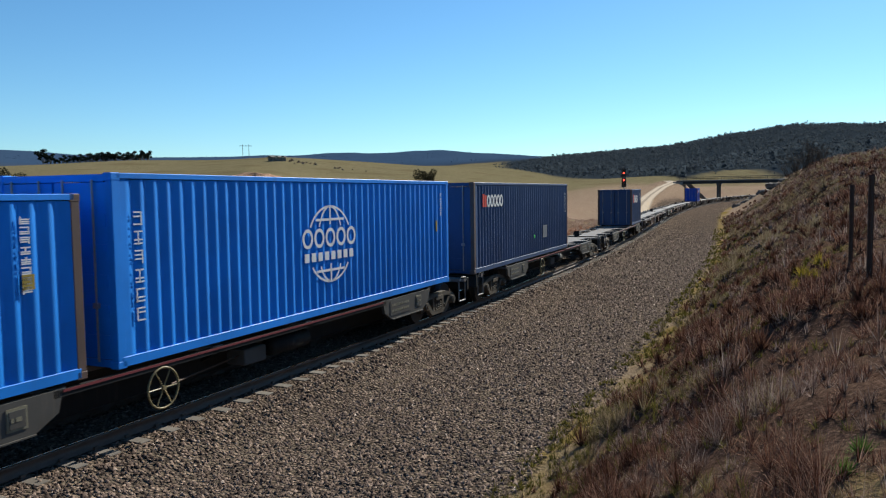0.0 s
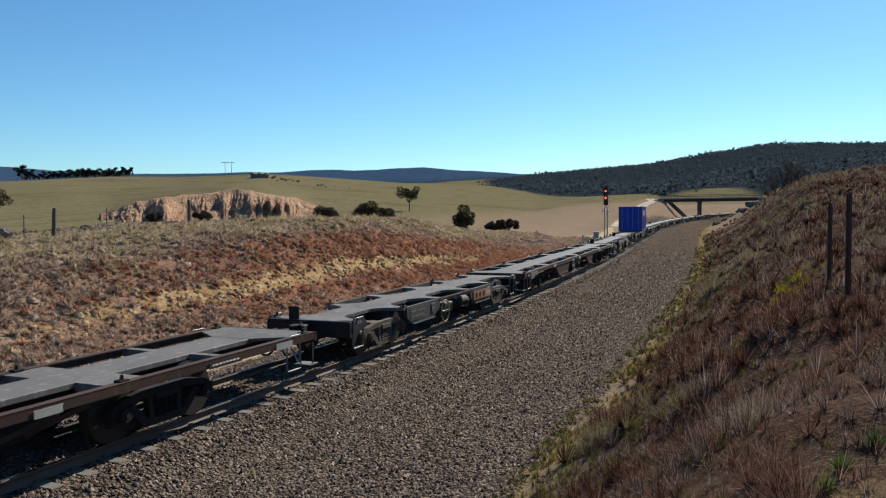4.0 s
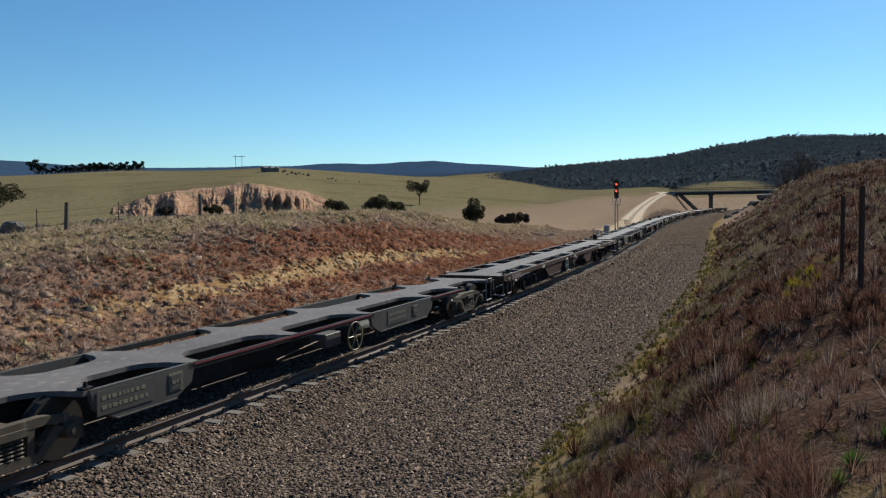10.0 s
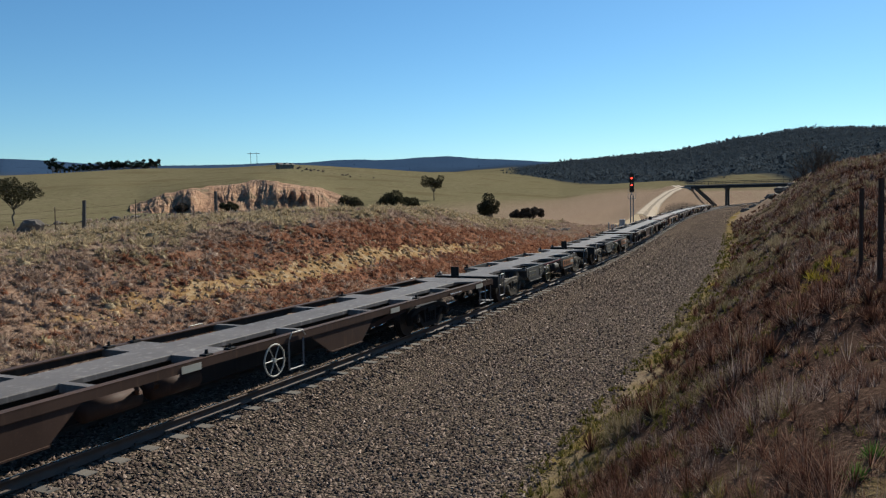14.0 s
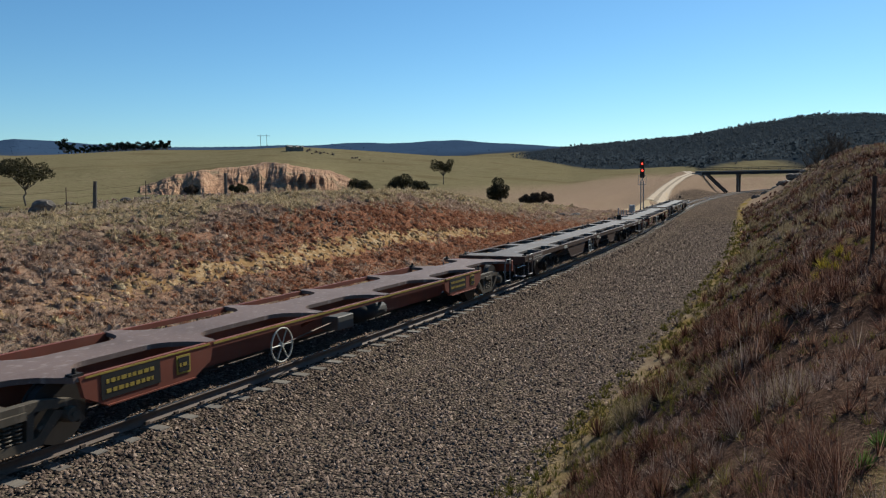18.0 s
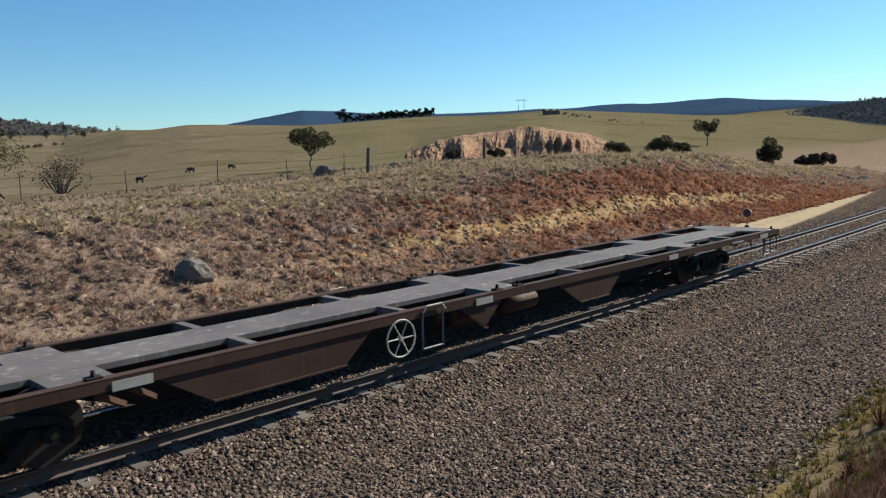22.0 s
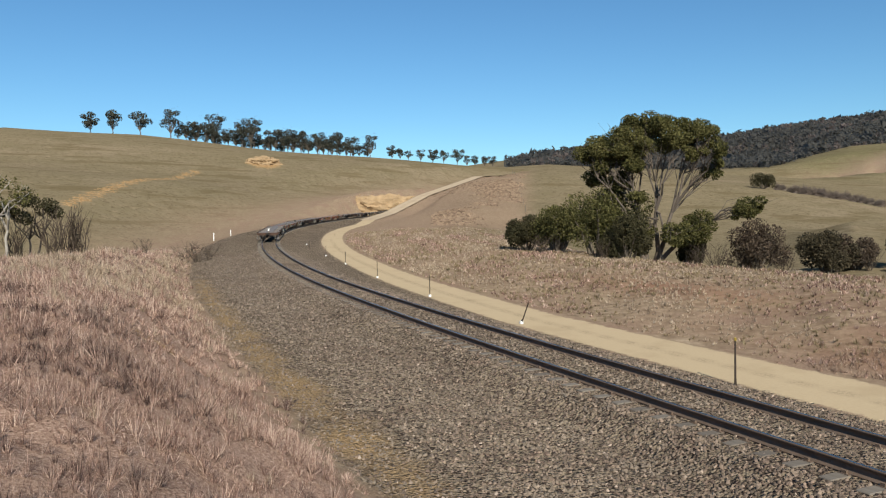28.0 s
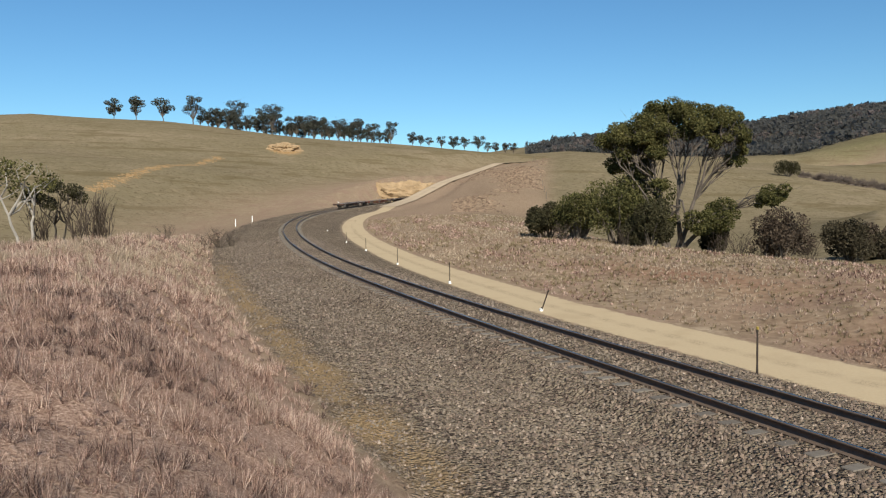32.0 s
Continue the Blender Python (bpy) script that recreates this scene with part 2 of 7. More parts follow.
# ---- materials ----
class Graph:
    """Short hands for a material's nodes."""

    def __init__(self, name, rough=0.8, metal=0.0, spec=0.3):
        self.m = bpy.data.materials.new(name)
        self.m.use_nodes = True
        self.t = self.m.node_tree
        self.p = self.t.nodes["Principled BSDF"]
        self.p.inputs["Roughness"].default_value = rough
        self.p.inputs["Metallic"].default_value = metal
        self.p.inputs["Specular IOR Level"].default_value = spec
        self.co = None

    def put(self, sock, v):
        if isinstance(v, bpy.types.NodeSocket):
            self.t.links.new(v, sock)
        elif isinstance(v, (tuple, list)):
            sock.default_value = (*v, 1) if len(v) == 3 and len(sock.default_value) == 4 else v
        else:
            sock.default_value = v

    def pos(self, world_space=False):
        n = self.t.nodes.new("ShaderNodeNewGeometry" if world_space else "ShaderNodeTexCoord")
        return n.outputs["Position" if world_space else "Object"]

    def attr(self, name):
        n = self.t.nodes.new("ShaderNodeAttribute")
        n.attribute_name = name
        return n.outputs["Fac"]

    def noise(self, scale, at, detail=3, rough=0.55, stretch=None):
        if stretch:
            mp = self.t.nodes.new("ShaderNodeMapping")
            mp.inputs["Scale"].default_value = stretch
            self.t.links.new(at, mp.inputs["Vector"])
            at = mp.outputs[0]
        n = self.t.nodes.new("ShaderNodeTexNoise")
        n.inputs["Scale"].default_value, n.inputs["Detail"].default_value, n.inputs["Roughness"].default_value = scale, detail, rough
        self.t.links.new(at, n.inputs["Vector"])
        return n.outputs["Fac"]

    def cells(self, scale, at, out="Color", feature="F1"):
        n = self.t.nodes.new("ShaderNodeTexVoronoi")
        n.feature = feature
        n.inputs["Scale"].default_value = scale
        self.t.links.new(at, n.inputs["Vector"])
        return n.outputs[out]

    def random(self):
        return self.t.nodes.new("ShaderNodeObjectInfo").outputs["Random"]

    def island(self):
        return self.t.nodes.new("ShaderNodeNewGeometry").outputs["Random Per Island"]

    def calc(self, op, a, b=0.0):
        n = self.t.nodes.new("ShaderNodeMath")
        n.operation = op
        self.put(n.inputs[0], a)
        self.put(n.inputs[1], b)
        return n.outputs[0]

    def step(self, v, a, b):
        n = self.t.nodes.new("ShaderNodeMapRange")
        n.interpolation_type = "SMOOTHSTEP"
        self.put(n.inputs[0], v)
        n.inputs[1].default_value, n.inputs[2].default_value = a, b
        return n.outputs[0]

    def mix(self, f, a, b):
        n = self.t.nodes.new("ShaderNodeMix")
        n.data_type = "RGBA"
        self.put(n.inputs["Factor"], f)
        self.put(n.inputs[6], a)
        self.put(n.inputs[7], b)
        return n.outputs[2]

    def ramp(self, f, *stops):
        n = self.t.nodes.new("ShaderNodeValToRGB")
        e = n.color_ramp.elements
        while len(e) < len(stops):
            e.new(0.5)
        for el, (p, c) in zip(e, stops):
            el.position, el.color = p, (*c, 1)
        self.put(n.inputs[0], f)
        return n.outputs[0]

    def bump(self, h, strength, dist):
        n = self.t.nodes.new("ShaderNodeBump")
        n.inputs["Strength"].default_value, n.inputs["Distance"].default_value = strength, dist
        self.put(n.inputs["Height"], h)
        self.t.links.new(n.outputs[0], self.p.inputs["Normal"])

    def done(self, colour, rough=None):
        self.put(self.p.inputs["Base Color"], colour)
        if rough is not None:
            self.put(self.p.inputs["Roughness"], rough)
        return self.m


def painted(name, base, wear, rust=0.45, rough=0.5, metal=0.0, scale=3.0, spec=0.4):
    """Weathered paint: two scales of blotches, streaks down the sides and worn spots."""
    g = Graph(name, rough, metal, spec)
    c = g.pos()
    big = g.noise(scale * 0.35, c, 4)
    streak = g.noise(scale, c, 4, 0.6, (3.0, 3.0, 0.35))
    fine = g.noise(scale * 14, c, 3)
    col = g.mix(g.step(big, 0.35, 0.75), base, tuple(v * 0.72 for v in base))
    col = g.mix(g.calc("MULTIPLY", g.step(streak, 0.52, 0.78), rust), col, wear)
    col = g.mix(g.calc("MULTIPLY", g.step(fine, 0.62, 0.75), rust * 0.8), col, wear)
    col = g.mix(g.calc("MULTIPLY", g.random(), 0.25), col, tuple(v * 0.7 for v in base))
    g.bump(fine, 0.15, 0.004)
    return g.done(col, g.calc("ADD", rough - 0.12, g.calc("MULTIPLY", streak, 0.3)))


def plain(name, base, rough=0.6, metal=0.0, vary=0.25, scale=8.0, spec=0.35, bump=0.1):
    g = Graph(name, rough, metal, spec)
    c = g.pos()
    n = g.noise(scale, c, 4)
    m = g.noise(scale * 9, c, 2)
    col = g.mix(n, tuple(v * (1 - vary) for v in base), tuple(min(1, v * (1 + vary)) for v in base))
    col = g.mix(g.step(m, 0.55, 0.8), col, tuple(v * (1 - vary) for v in base))
    g.bump(m, bump, 0.01)
    return g.done(col)


def leafy(name, dark, mid, light, rough=0.85, spec=0.04, thin=0.25, flecks=0.0):
    """Blades or leaves in one mesh: each island takes its own tone; light shines through thin ones."""
    g = Graph(name, rough, 0, spec)
    i = g.island()
    n = g.noise(0.35, g.pos(), 3)
    fleck = g.noise(45.0, g.pos(), 3, 0.7)
    tone = g.calc("ADD", g.calc("SUBTRACT", g.calc("MULTIPLY", i, 1.0 if flecks else 0.55), 0.22 if flecks else 0.0), g.calc("MULTIPLY", g.calc("SUBTRACT", n, 0.3), 0.8))
    tone = g.calc("ADD", tone, g.calc("MULTIPLY", g.calc("SUBTRACT", fleck, 0.5), flecks))
    col = g.ramp(tone, (0.0, dark), (0.5, mid), (1.0, light))
    if flecks:
        g.bump(fleck, 0.8, 0.03)
    if thin:
        tr = g.t.nodes.new("ShaderNodeBsdfTranslucent")
        g.t.links.new(col, tr.inputs["Color"])
        mx = g.t.nodes.new("ShaderNodeMixShader")
        mx.inputs[0].default_value = thin
        g.t.links.new(g.p.outputs[0], mx.inputs[1])
        g.t.links.new(tr.outputs[0], mx.inputs[2])
        g.t.links.new(mx.outputs[0], g.t.nodes["Material Output"].inputs["Surface"])
    return g.done(col)


M = {}
M["brown_steel"] = painted("brown_wagon_paint", (0.07, 0.042, 0.031), (0.14, 0.08, 0.052), 0.5, 0.6, spec=0.1)
M["deck"] = painted("worn_deck_steel", (0.14, 0.125, 0.118), (0.42, 0.385, 0.355), 0.55, 0.62, 0.0, 2.0, 0.1)
M["dark_steel"] = painted("dark_grey_wagon_paint", (0.024, 0.023, 0.022), (0.07, 0.058, 0.046), 0.4, 0.65, spec=0.12)
M["deck_red"] = painted("worn_red_brown_deck_steel", (0.15, 0.105, 0.09), (0.34, 0.285, 0.26), 0.75, 0.6, 0.0, 2.0, 0.15)
M["step_grey"] = plain("grey_step_steel", (0.1536, 0.1472, 0.144), 0.6)
M["sill_grey"] = painted("faded_grey_sill_paint", (0.085, 0.08, 0.072), (0.15, 0.12, 0.09), 0.5, 0.6, spec=0.15)
M["bronze"] = plain("bronze_handwheel_paint", (0.2176, 0.1728, 0.0832), 0.5)
M["red_steel"] = painted("oxide_red_wagon_paint", (0.19, 0.058, 0.036), (0.11, 0.066, 0.05), 0.5, 0.55, spec=0.2)
M["grimy_red"] = painted("grimy_dark_red_wagon_paint", (0.14, 0.046, 0.031), (0.05, 0.035, 0.028), 0.6, 0.6, spec=0.15)
M["bogie"] = painted("grimy_bogie_steel", (0.017, 0.0145, 0.013), (0.055, 0.043, 0.033), 0.55, 0.7, spec=0.2)
M["bogie_brown"] = painted("dusty_brown_bogie_steel", (0.095, 0.078, 0.058), (0.24, 0.2, 0.15), 0.6, 0.7, spec=0.15)
M["wheel"] = plain("worn_wheel_steel", (0.035, 0.029, 0.025), 0.55, 0.3)
M["rubber"] = plain("black_rubber", (0.0096, 0.0096, 0.0096), 0.7)
M["pale_wheel"] = plain("cream_handwheel_paint", (0.3968, 0.3712, 0.3072), 0.55)
M["plate"] = plain("pale_lettering_plate", (0.352, 0.3392, 0.288), 0.5)
M["faded_ink"] = plain("faded_olive_lettering", (0.17, 0.155, 0.105), 0.6)
M["yellow"] = plain("yellow_paint", (0.2944, 0.2112, 0.0384), 0.5)
M["orange"] = plain("faded_orange_board_paint", (0.352, 0.1536, 0.064), 0.55)
M["pink"] = plain("faded_red_stripe_paint", (0.1664, 0.032, 0.0352), 0.5)
M["white"] = plain("white_paint", (0.66, 0.66, 0.645), 0.55, vary=0.08)
M["red"] = plain("red_paint", (0.5, 0.045, 0.03), 0.55, vary=0.12)
M["blue_box"] = painted("bright_blue_container_paint", (0.013, 0.235, 0.78), (0.03, 0.11, 0.34), 0.3, 0.5, 0, 1.6, 0.25)
M["navy_box"] = painted("slate_blue_container_paint", (0.036, 0.072, 0.165), (0.12, 0.125, 0.145), 0.4, 0.55, 0, 1.6, 0.25)
M["royal_box"] = painted("royal_blue_container_paint", (0.018, 0.075, 0.48), (0.03, 0.04, 0.12), 0.35, 0.5, 0, 1.6, 0.25)
M["rusty_post"] = painted("rusty_corner_post_paint", (0.1024, 0.064, 0.0512), (0.128, 0.0576, 0.0256), 0.6, 0.6)
M["rail"] = plain("rail_steel", (0.1152, 0.08, 0.0589), 0.75, 0.0, 0.35, 3)
M["rail_head"] = plain("polished_rail_head", (0.1408, 0.1472, 0.16), 0.22, 0.9, 0.1, 3)
g = Graph("weathered_sleeper", 0.9)
c = g.pos()
M["sleeper"] = g.done(g.mix(g.noise(6, c, 4, 0.6, (0.6, 6, 6)), g.mix(g.random(), (0.128, 0.1088, 0.0896), (0.2176, 0.192, 0.16)), (0.0768, 0.064, 0.0544)))
M["timber"] = plain("grey_weathered_timber", (0.096, 0.0832, 0.0704), 0.9, 0, 0.35, 12)
M["steel_post"] = plain("rusty_steel_post", (0.064, 0.0352, 0.0224), 0.7, 0.2, 0.3, 20)
M["marker_post"] = plain("dark_brown_marker_post", (0.032, 0.0224, 0.016), 0.7)
M["concrete"] = plain("old_concrete", (0.2304, 0.2176, 0.1984), 0.85, 0, 0.25, 1.5)
M["galvanised"] = plain("galvanised_steel", (0.288, 0.2944, 0.3008), 0.45, 0.6)
M["black_iron"] = plain("black_painted_iron", (0.0128, 0.0128, 0.0141), 0.5)
M["bark_pale"] = plain("pale_gum_bark", (0.0896, 0.0717, 0.0576), 0.85, 0, 0.4, 3)
M["bark_white"] = plain("white_gum_bark", (0.25, 0.228, 0.2), 0.8, 0, 0.3, 2)
M["bark"] = plain("grey_brown_bark", (0.1088, 0.0896, 0.0704), 0.9, 0, 0.4, 4)
M["leaf_gum"] = leafy("olive_gum_leaves", (0.034, 0.035, 0.014), (0.092, 0.088, 0.034), (0.19, 0.17, 0.07))
M["leaf_dark"] = leafy("dark_shrub_leaves", (0.022, 0.022, 0.012), (0.055, 0.05, 0.027), (0.11, 0.095, 0.055))
# greyer than the near leaves: distance haze is part of this colour
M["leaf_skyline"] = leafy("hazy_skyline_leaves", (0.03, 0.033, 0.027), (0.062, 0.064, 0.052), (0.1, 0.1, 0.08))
M["leaf_umber"] = leafy("olive_brown_shrub_leaves", (0.028, 0.024, 0.016), (0.066, 0.055, 0.035), (0.12, 0.1, 0.066))
M["leaf_brown"] = leafy("brown_shrub_leaves", (0.04, 0.029, 0.021), (0.085, 0.064, 0.048), (0.15, 0.118, 0.088))
M["twig"] = leafy("bare_twigs", (0.045, 0.034, 0.026), (0.085, 0.066, 0.052), (0.14, 0.11, 0.088))
M["forest"] = leafy("far_forest_canopy", (0.1, 0.098, 0.093), (0.112, 0.11, 0.104), (0.13, 0.127, 0.116), thin=0.65)
M["forest_mauve"] = leafy("leafless_mauve_hill_scrub", (0.14, 0.115, 0.108), (0.165, 0.138, 0.128), (0.2, 0.168, 0.15), thin=0.6)
M["willow"] = leafy("leafless_mauve_willow_twigs", (0.1, 0.078, 0.066), (0.15, 0.12, 0.1), (0.2, 0.165, 0.135), thin=0.3)
# the blue of distance haze is put into these two canopies' colours
M["forest_hazed"] = leafy("blue_grey_far_forest", (0.023, 0.0416, 0.0768), (0.0288, 0.0512, 0.0896), (0.0352, 0.0589, 0.0992))
M["forest_hazed_slate"] = leafy("slate_grey_hill_forest", (0.036, 0.046, 0.056), (0.041, 0.052, 0.063), (0.047, 0.058, 0.068), thin=0.6)
M["pine"] = leafy("dark_pine_needles", (0.0064, 0.0102, 0.0077), (0.0115, 0.0179, 0.0128), (0.0192, 0.0269, 0.0192))
M["grass_rust"] = leafy("rust_brown_dry_grass", (0.028, 0.0125, 0.0085), (0.125, 0.054, 0.038), (0.38, 0.235, 0.165), flecks=1.3)
M["grass_mauve"] = leafy("mauve_brown_dry_grass", (0.04, 0.025, 0.022), (0.17, 0.108, 0.09), (0.46, 0.36, 0.30), flecks=1.3)
M["grass_pink"] = leafy("pinkish_dry_grass", (0.085, 0.05, 0.04), (0.37, 0.235, 0.187), (0.70, 0.55, 0.45), flecks=1.3)
M["grass_straw"] = leafy("straw_dry_grass", (0.1088, 0.08, 0.0448), (0.2432, 0.1856, 0.112), (0.384, 0.3136, 0.1984), flecks=1.3)
M["grass_green"] = leafy("yellow_green_grass", (0.064, 0.064, 0.016), (0.1408, 0.1216, 0.032), (0.2304, 0.192, 0.0512), flecks=1.3)
M["heath"] = leafy("brown_heath", (0.17, 0.112, 0.082), (0.34, 0.232, 0.172), (0.54, 0.41, 0.31), thin=0.4, flecks=1.0)
M["heath_red"] = leafy("rust_red_heath", (0.12, 0.048, 0.028), (0.30, 0.13, 0.075), (0.48, 0.265, 0.16), thin=0.4, flecks=1.0)
M["heath_dark"] = leafy("dark_red_brown_heath", (0.03, 0.0135, 0.009), (0.10, 0.042, 0.028), (0.22, 0.12, 0.08), flecks=1.2)
M["heath_straw"] = leafy("olive_straw_heath", (0.18, 0.137, 0.078), (0.38, 0.295, 0.178), (0.6, 0.48, 0.3), thin=0.4, flecks=1.0)
g = Graph("reddish_rubble", 0.95, 0, 0.05)
M["rubble"] = g.done(g.ramp(g.island(), (0.0, (0.08, 0.054, 0.038)), (0.5, (0.16, 0.11, 0.077)), (1.0, (0.25, 0.18, 0.125))))
M["flower"] = leafy("yellow_flowering_shoots", (0.06, 0.06, 0.012), (0.24, 0.19, 0.03), (0.5, 0.38, 0.05), flecks=1.0)
M["weed"] = leafy("fresh_green_weeds", (0.03, 0.055, 0.012), (0.07, 0.13, 0.025), (0.16, 0.25, 0.06), flecks=0.8)
M["grass_pale"] = leafy("pale_bleached_grass", (0.19, 0.138, 0.097), (0.38, 0.295, 0.218), (0.56, 0.46, 0.35), flecks=1.0)
g = Graph("yellow_clay_clod", 0.95, 0, 0.05)
M["clay_clod"] = g.done(g.ramp(g.island(), (0.0, (0.13, 0.07, 0.03)), (0.5, (0.27, 0.165, 0.075)), (1.0, (0.4, 0.29, 0.165))))
g = Graph("ballast_stone", 0.9, 0, 0.06)
stone_tone = g.ramp(g.island(), (0.0, (0.0317, 0.0230, 0.0194)), (0.45, (0.1000, 0.0710, 0.0564)), (0.8, (0.1605, 0.1152, 0.0904)), (0.97, (0.2323, 0.1696, 0.1317)), (1.0, (0.3520, 0.2816, 0.2321)))
# the curve's stones, south of the camera's stand: dust plus front-lit paleness as colour
w = g.pos(True)
sep = g.t.nodes.new("ShaderNodeSeparateXYZ")
g.t.links.new(w, sep.inputs[0])
dust_and_light = g.calc("MULTIPLY", g.calc("SUBTRACT", 1.0, g.step(sep.outputs[1], -9.0, 3.0)), g.step(g.noise(1.5, w, 4, 0.7), 0.3, 0.7))
M["stone"] = g.done(g.mix(g.calc("MULTIPLY", dust_and_light, 0.6), stone_tone, (0.25, 0.21, 0.165)))
M["boulder"] = plain("lichened_granite", (0.13, 0.11, 0.092), 0.9, 0, 0.45, 3, bump=0.5)
M["cow"] = plain("black_cattle_hide", (0.0096, 0.0083, 0.0077), 0.8)
M["cow_red"] = plain("dark_brown_cattle_hide", (0.032, 0.016, 0.0102), 0.8)
M["house_wall"] = plain("pale_house_wall", (0.384, 0.3712, 0.3456), 0.8, vary=0.1)
M["house_roof"] = plain("sheet_metal_roof", (0.32, 0.32, 0.32), 0.5, 0.3)
M["shed_wall"] = plain("weathered_shed_iron", (0.128, 0.1152, 0.1024), 0.6, 0.3)
M["glass_dark"] = plain("dark_window_glass", (0.0128, 0.016, 0.0192), 0.1, 0, 0.05, spec=0.6)


def ground_material():
    g = Graph("land_surface", 0.95, 0, 0.0)
    w = g.pos(True)
    off, road = g.attr("off"), g.attr("road")
    pasture, wood, red, scrub = g.attr("pasture"), g.attr("wood"), g.attr("red"), g.attr("scrub")
    n_big, n_mid, n_fine, n_tiny = g.noise(0.02, w, 4), g.noise(0.22, w, 4), g.noise(2.2, w, 4, 0.65), g.noise(14, w, 3, 0.7)
    # dry grass
    dry = g.ramp(n_fine, (0.25, (0.1200, 0.0856, 0.0584)), (0.5, (0.2240, 0.1640, 0.1120)), (0.75, (0.3440, 0.2680, 0.1880)))
    dry = g.mix(g.step(n_mid, 0.4, 0.7), dry, g.ramp(n_tiny, (0.3, (0.1360, 0.0840, 0.0616)), (0.7, (0.2880, 0.2040, 0.1480))))
    # grazed pasture
    field = g.ramp(n_big, (0.3, (0.16, 0.128, 0.0864)), (0.5, (0.144, 0.1184, 0.0755)), (0.7, (0.208, 0.1632, 0.1139)))
    field = g.mix(g.attr("lush"), field, (0.1184, 0.1101, 0.0544))
    field = g.mix(g.calc("MULTIPLY", g.step(n_mid, 0.35, 0.75), 0.5), field, (0.1152, 0.096, 0.0531))
    field = g.mix(g.calc("MULTIPLY", n_fine, 0.35), field, (0.2048, 0.16, 0.096))
    field = g.mix(g.calc("MULTIPLY", g.step(g.noise(0.9, w, 3, 0.7), 0.5, 0.7), 0.75), field, (0.0672, 0.0499, 0.0288))
    field = g.mix(g.calc("MULTIPLY", g.step(g.noise(0.3, w, 5, 0.75), 0.5, 0.68), 0.5), field, (0.2112, 0.1632, 0.1056))
    field = g.mix(g.calc("MULTIPLY", g.step(g.noise(0.035, w, 3, 0.6, (1, 1, 14)), 0.54, 0.64), 0.55), field, (0.096, 0.0736, 0.0384))
    col = g.mix(pasture, dry, field)
    # brown scrub ground and red earth
    n_clump = g.noise(6.5, w, 4, 0.7)
    col = g.mix(scrub, col, g.ramp(n_clump, (0.3, (0.0720, 0.0480, 0.0336)), (0.48, (0.2040, 0.1416, 0.0996)), (0.7, (0.3720, 0.2820, 0.2016))))
    col = g.mix(red, col, g.ramp(n_clump, (0.3, (0.0660, 0.0276, 0.0156)), (0.5, (0.2040, 0.0888, 0.0516)), (0.72, (0.3360, 0.1800, 0.1104))))
    # pinkish thatch under the grass of the railway bank
    col = g.mix(g.attr("thatch"), col, g.ramp(g.noise(28, w, 4, 0.75), (0.32, (0.075, 0.046, 0.035)), (0.5, (0.25, 0.16, 0.122)), (0.7, (0.48, 0.36, 0.285))))
    # rusty litter under the grass of the near bank, with mossy and dead-straw patches
    litter = g.ramp(g.noise(24, w, 4, 0.75), (0.32, (0.013, 0.008, 0.0065)), (0.52, (0.05, 0.028, 0.02)), (0.68, (0.13, 0.083, 0.061)), (0.8, (0.29, 0.22, 0.17)))
    litter = g.mix(g.calc("MULTIPLY", g.step(g.noise(0.8, w, 4, 0.65), 0.53, 0.66), 0.55), litter, g.ramp(n_tiny, (0.35, (0.085, 0.064, 0.02)), (0.65, (0.2, 0.155, 0.06))))
    col = g.mix(g.attr("rusty"), col, litter)
    # pale subsoil in a broken band
    bare = g.step(g.calc("ADD", g.attr("bare"), g.calc("MULTIPLY", g.calc("SUBTRACT", g.noise(0.9, w, 5, 0.7), 0.5), 1.7)), 0.45, 0.62)
    col = g.mix(bare, col, g.ramp(n_fine, (0.3, (0.1664, 0.0832, 0.0352)), (0.5, (0.2816, 0.1728, 0.08)), (0.7, (0.384, 0.2944, 0.1856))))
    # forest floor; far off, the blue of aerial haze is mixed into its colour
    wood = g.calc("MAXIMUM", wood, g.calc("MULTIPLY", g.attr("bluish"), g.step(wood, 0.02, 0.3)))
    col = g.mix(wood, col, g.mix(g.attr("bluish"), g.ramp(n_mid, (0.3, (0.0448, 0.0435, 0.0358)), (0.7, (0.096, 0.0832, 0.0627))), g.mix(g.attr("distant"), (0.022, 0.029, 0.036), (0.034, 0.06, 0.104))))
    # stone ballast
    warp = g.calc("MULTIPLY", g.calc("SUBTRACT", n_fine, 0.5), 1.1)
    edge = g.calc("ADD", off, warp)
    gravel = g.calc("MULTIPLY", g.step(edge, -7.15, -6.75), g.calc("SUBTRACT", 1.0, g.step(edge, 2.75, 3.1)))
    near = g.cells(16, w)
    sep = g.t.nodes.new("ShaderNodeSeparateColor")
    g.t.links.new(near, sep.inputs[0])
    gap = g.step(g.cells(16, w, "Distance"), 0.28, 0.62)
    stones = g.ramp(sep.outputs[0], (0.0, (0.0528, 0.0384, 0.0314)), (0.5, (0.1162, 0.0832, 0.0659)), (0.85, (0.1901, 0.1357, 0.1053)), (1.0, (0.3238, 0.2432, 0.1944)))
    stones = g.mix(g.calc("MULTIPLY", gap, 0.9), stones, (0.032, 0.0256, 0.0211))
    dusty = g.mix(g.calc("MULTIPLY", g.calc("MULTIPLY", g.step(n_mid, 0.05, 0.6), g.step(g.noise(9, w, 4, 0.75), 0.42, 0.6)), g.attr("dust")), stones, g.mix(n_tiny, (0.1880, 0.1480, 0.1040), (0.3200, 0.2560, 0.1840)))
